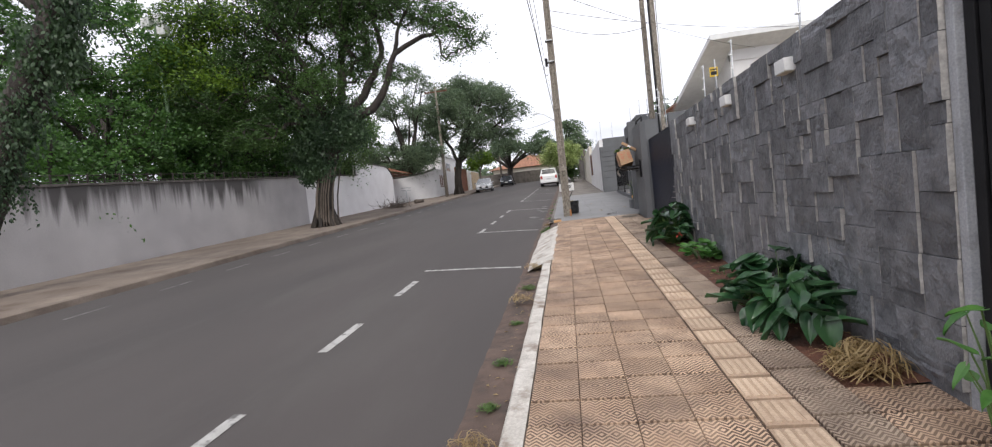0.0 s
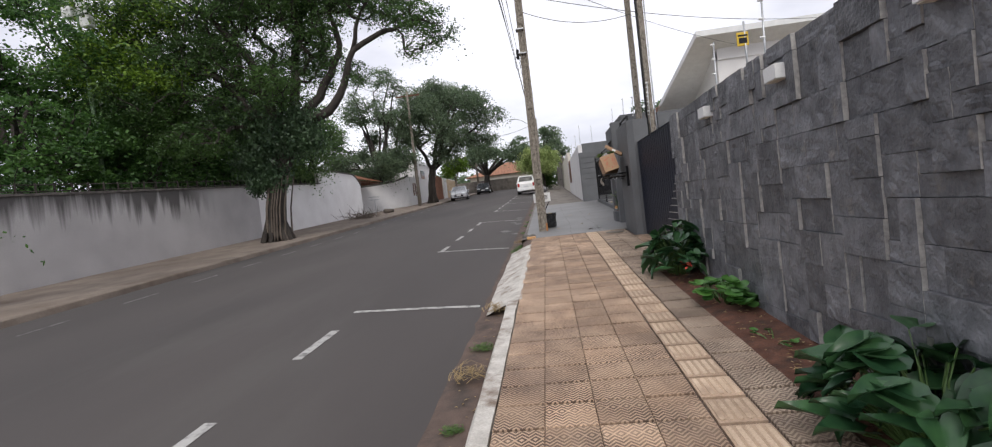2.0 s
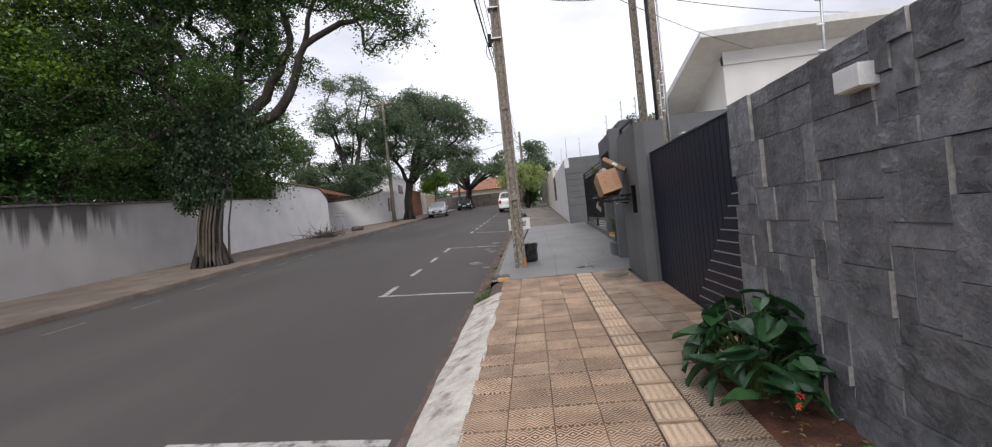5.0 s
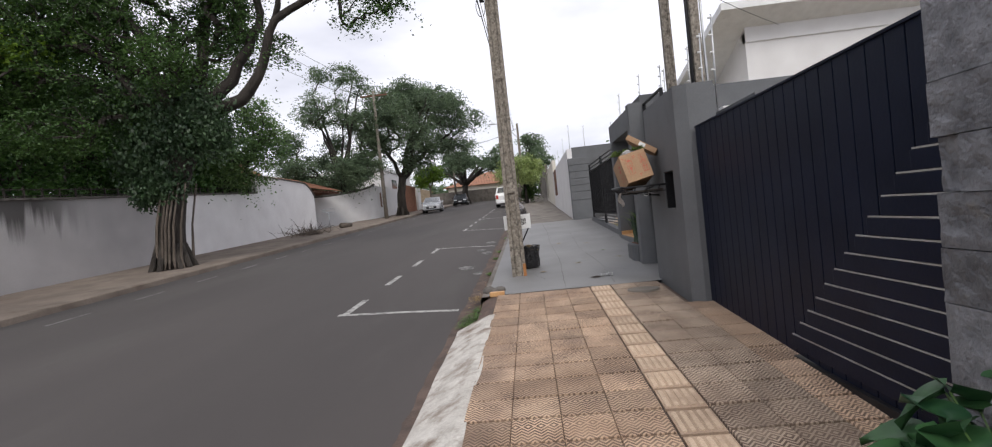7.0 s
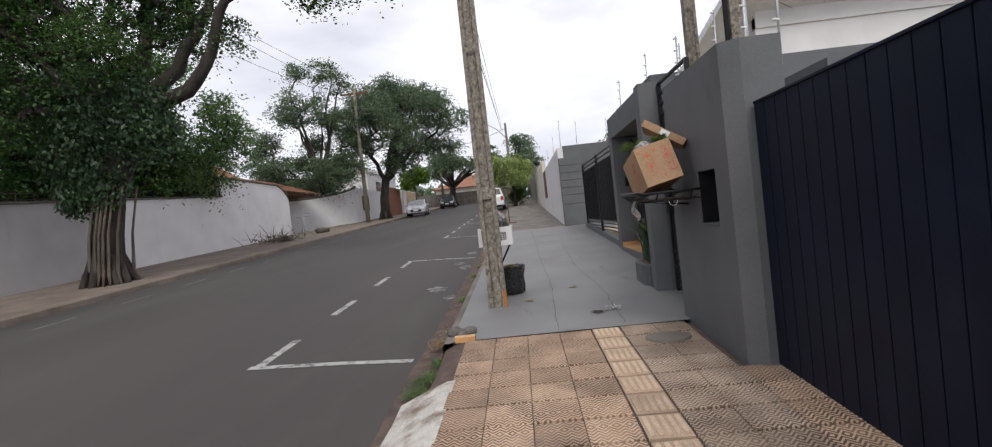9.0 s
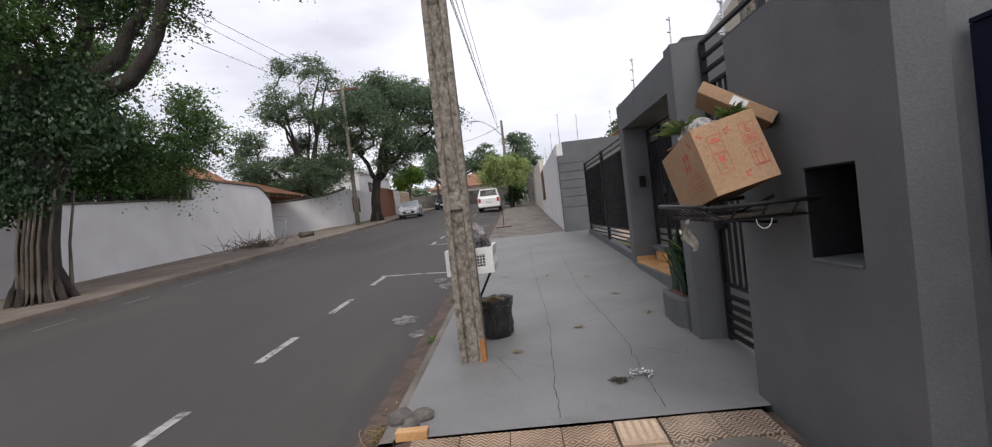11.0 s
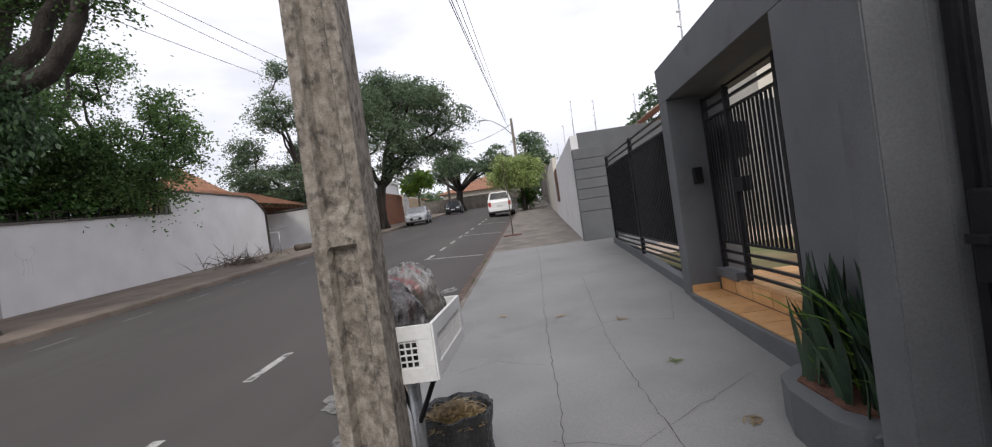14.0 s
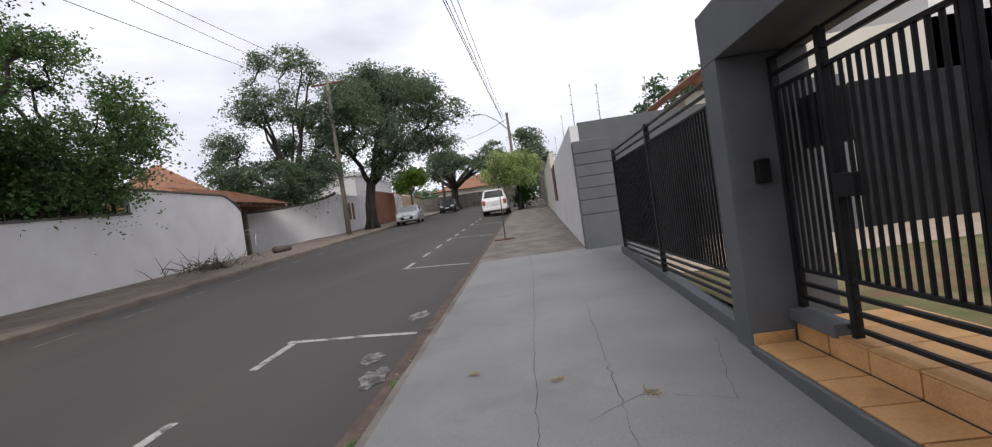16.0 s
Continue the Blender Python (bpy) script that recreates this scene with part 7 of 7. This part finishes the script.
# ---- pieces: pavement tiles, tactile tiles, slate slabs, left pavement ----
def chevron_mat(name, c1, c2, dirt_col):
    """Cement tile with zigzag ribs pressed into it, worn pale on the ribs, dirt in the grooves."""
    m = surf(name, c1, c2, 2.6, 0.85, 0.3, 90, stain=dirt_col, stain_scale=1.8, stain_at=(0.48, 0.72), vary=0.2)
    n, l = m.node_tree.nodes, m.node_tree.links
    b = n["Principled BSDF"]
    col = b.inputs["Base Color"].links[0].from_socket
    co = n.new("ShaderNodeTexCoord")
    sp_ = n.new("ShaderNodeSeparateXYZ")
    l.new(co.outputs["Object"], sp_.inputs[0])
    def mth(op, a, b_=None, c_=None):
        k = n.new("ShaderNodeMath")
        k.operation = op
        for i, v in enumerate((a, b_, c_)):
            if v is None:
                continue
            if isinstance(v, (int, float)):
                k.inputs[i].default_value = v
            else:
                l.new(v, k.inputs[i])
        return k.outputs[0]
    tri = mth("PINGPONG", mth("ADD", sp_.outputs["X"], 5.0), 0.0375)
    v = mth("MULTIPLY_ADD", tri, 1.05, mth("ABSOLUTE", mth("SUBTRACT", sp_.outputs["Y"], 0.04)))
    wave = mth("SINE", mth("MULTIPLY", v, math.tau / 0.033))
    k = n.new("ShaderNodeMapRange")
    k.interpolation_type = "SMOOTHSTEP"
    k.inputs["From Min"].default_value, k.inputs["From Max"].default_value = -0.3, 0.45
    l.new(wave, k.inputs["Value"])
    ws_ = n.new("ShaderNodeTexNoise")
    ws_.inputs["Scale"].default_value = 3.4
    g_ = n.new("ShaderNodeNewGeometry")
    l.new(g_.outputs["Position"], ws_.inputs["Vector"])
    wr = n.new("ShaderNodeMapRange")
    wr.inputs["From Min"].default_value, wr.inputs["From Max"].default_value = 0.35, 0.65
    wr.inputs["To Min"].default_value, wr.inputs["To Max"].default_value = 0.95, 0.5
    l.new(ws_.outputs["Fac"], wr.inputs["Value"])
    dirt = mth("MULTIPLY", mth("SUBTRACT", 1.0, k.outputs[0]), wr.outputs[0])
    mx = n.new("ShaderNodeMixRGB")
    mx.inputs[2].default_value = (0.085, 0.053, 0.037, 1)
    l.new(dirt, mx.inputs[0])
    l.new(col, mx.inputs[1])
    l.new(mx.outputs[0], b.inputs["Base Color"])
    old = b.inputs["Normal"].links[0].from_socket
    bp = n.new("ShaderNodeBump")
    bp.inputs["Strength"].default_value, bp.inputs["Distance"].default_value = 0.8, 0.004
    l.new(k.outputs[0], bp.inputs["Height"])
    l.new(old, bp.inputs["Normal"])
    l.new(bp.outputs[0], b.inputs["Normal"])
    return m
M_CHEV = chevron_mat("chevron_cement_tile", (0.42, 0.28, 0.185), (0.6, 0.43, 0.3), (0.27, 0.19, 0.14))
M_CHEVGRIMY = chevron_mat("grimy_chevron_tile", (0.31, 0.23, 0.17), (0.5, 0.395, 0.3), (0.19, 0.147, 0.113))
M_TACT = surf("tactile_cement_tile", (0.46, 0.34, 0.24), (0.59, 0.455, 0.335), 3, 0.85, 0.3, 90, stain=(0.3, 0.21, 0.15), stain_scale=2.5, stain_at=(0.5, 0.7), vary=0.13)
M_TACTBASE = surf("tactile_tile_groove", (0.33, 0.235, 0.165), (0.46, 0.335, 0.24), 4, 0.9, 0.3, 90, vary=0.2)


def slab_data(name, sx, sy, sz, ch, material):
    """A tile with a chamfered rim; its top lies at height 0."""
    x, y = sx / 2, sy / 2
    v = [(-x, -y, -sz), (x, -y, -sz), (x, y, -sz), (-x, y, -sz), (-x, -y, -ch), (x, -y, -ch), (x, y, -ch), (-x, y, -ch), (-x + ch, -y + ch, 0), (x - ch, -y + ch, 0), (x - ch, y - ch, 0), (-x + ch, y - ch, 0)]
    f = [(8, 9, 10, 11)]
    for a in (0, 4):
        for k in range(4):
            f.append((a + k, a + (k + 1) % 4, a + 4 + (k + 1) % 4, a + 4 + k))
    me = bpy.data.meshes.new(name)
    me.from_pydata(v, [], f)
    me.materials.append(material)
    return me


TILT_Y = math.atan(0.05)
paving = bpy.data.objects["pavement_base"]
tile_me = slab_data("tile", 0.298, 0.284, 0.04, 0.004, M_CHEV)
grimy_me = slab_data("tile", 0.298, 0.284, 0.04, 0.004, M_CHEVGRIMY)
rg = np.random.default_rng(21)
cols = [-0.21, 0.092, 0.394, 0.696]
y_end = 13.6


def lay(me, name, x, y, k=0):
    o = new(name, me)
    o.parent = paving
    o.matrix_local = Matrix.Translation((x, y, gs(y) + rg.normal() * 0.0016)) @ Matrix.Rotation(TILT_Y, 4, "X") @ Euler((rg.normal() * 0.004, rg.normal() * 0.004, rg.normal() * 0.004 + k * math.pi / 2)).to_matrix().to_4x4()


for i in range(46):
    y = y_end - 0.15 - 0.302 * i
    for x in cols:
        lay(tile_me, "tile", x, y, (i * 7 + int(x * 100)) % 5 // 4 * 2)
    lay(grimy_me, "tile", 1.272, y)
for i in range(15):
    y = y_end - 0.15 - 0.302 * i
    lay(grimy_me, "tile", 1.574, y)
    if i > 3:
        lay(tile_me, "tile", 1.876, y)
for i in range(35, 46):
    y = y_end - 0.15 - 0.302 * i
    if y < 2.9:
        lay(tile_me, "tile", 1.574, y)
        lay(tile_me, "tile", 1.876, y)


def tact_data():
    bm = bmesh.new()
    add_box(bm, -0.124, 0.124, -0.139, 0.139, -0.04, -0.004)
    base = [f for f in bm.faces]
    for f in base:
        f.material_index = 1
    for k in range(5):
        x = -0.096 + 0.048 * k
        pts = [(x + 0.017 * math.cos(a), (0.1 if math.sin(a) > 0 else -0.1) + 0.02 * math.sin(a)) for a in [math.tau * (j + 0.5) / 12 for j in range(12)]]
        lo = [bm.verts.new((a, b, -0.004)) for a, b in pts]
        hi = [bm.verts.new((x + (a - x) * 0.8, b * 0.985, 0.003)) for a, b in pts]
        for j in range(12):
            bm.faces.new((lo[j], lo[(j + 1) % 12], hi[(j + 1) % 12], hi[j]))
        bm.faces.new(hi)
    me = bpy.data.meshes.new("tactile_tile")
    bm.normal_update()
    bm.to_mesh(me)
    bm.free()
    me.materials.append(M_TACT)
    me.materials.append(M_TACTBASE)
    return me


tact_me = tact_data()
for i in range(46):
    lay(tact_me, "tactile_tile", 0.985, y_end - 0.14 - 0.305 * i)
# the same paving goes on behind, joined
bm = bmesh.new()
for i in range(30):
    for x in cols + [0.985, 1.272, 1.574, 1.84]:
        y = y_end - 0.15 - 0.302 * (46 + i)
        add_box(bm, x - 0.148, x + 0.148, y - 0.148, y + 0.148, gs(y) - 0.04, gs(y))
tagged(part("tiles_behind", bm, M_CHEV, paving), kind="stuff")

# slate slabs of uneven size and depth
M_CUTEDGE = surf("pale_sawn_edge", (0.3, 0.29, 0.275), (0.5, 0.48, 0.45), 20, 0.9, 0.2)
U, V = 0.127, 0.111
NC, NR = 50, 22
grid = [[False] * NR for _ in range(NC)]
rg = np.random.default_rng(17)
stone_wall = bpy.data.objects["wall_stone"]
stone_cache = {}


def slate_data(w, h, k):
    key = (w, h, k)
    if key in stone_cache:
        return stone_cache[key]
    n = 5
    W, H = w * U - 0.004, h * V - 0.004
    verts, faces, mats = [], [], []
    rough = 0.010 if k % 2 else 0.003
    for i in range(n + 1):
        for j in range(n + 1):
            edge = i in (0, n) or j in (0, n)
            d = rough * noise.noise((i * 0.7 + k * 7, j * 0.7, w * 3 + h)) + rough * 0.6 * noise.noise((i * 1.9, j * 1.9 + k, 3))
            verts.append((-0.03 - (d if not edge else d * 0.4), W * i / n, H * j / n))
    for i in range(n):
        for j in range(n):
            a = i * (n + 1) + j
            faces.append((a, a + 1, a + n + 2, a + n + 1))
            mats.append(0)
    b0 = len(verts)
    verts += [(0.03, 0, 0), (0.03, W, 0), (0.03, W, H), (0.03, 0, H)]
    c = [0, n * (n + 1), n * (n + 1) + n, n]
    bottom = [i * (n + 1) for i in range(n + 1)]
    topr = [i * (n + 1) + n for i in range(n + 1)]
    left = list(range(n + 1))
    right = [n * (n + 1) + j for j in range(n + 1)]
    faces += [tuple(bottom + [b0 + 1, b0]), tuple(topr[::-1] + [b0 + 3, b0 + 2]), tuple(left[::-1] + [b0, b0 + 3]), tuple(right + [b0 + 2, b0 + 1])]
    mats += [0, 0, 1, 1]
    me = bpy.data.meshes.new("slab")
    me.from_pydata(verts, [], faces)
    me.materials.append(M_STONE)
    me.materials.append(M_CUTEDGE)
    me.polygons.foreach_set("material_index", mats)
    me.update()
    stone_cache[key] = me
    return me


for r_ in range(NR):
    for c_ in range(NC):
        if grid[c_][r_]:
            continue
        w = int(rg.choice([2, 2, 3, 3, 4, 1]))
        h = int(rg.choice([1, 2, 2, 3, 2]))
        ww = 0
        while ww < w and c_ + ww < NC and not grid[c_ + ww][r_]:
            ww += 1
        hh = min(h, NR - r_)
        for a in range(ww):
            for b in range(hh):
                grid[c_ + a][r_ + b] = True
        o = new("slab", slate_data(ww, hh, int(rg.integers(0, 4))))
        o.parent = stone_wall
        o.location = (1.877 - rg.choice([0.0, 0.006, 0.014, 0.024, 0.03]), 2.744 + c_ * U + 0.002, 0.085 + r_ * V + 0.002)
tagged(box("wall_plinth", 1.86, 1.9, 2.75, 9.08, -0.1, 0.62, M_DIRT, bevel=0.0), "soil-splashed footing of the stone wall", "wall", kind="structure")
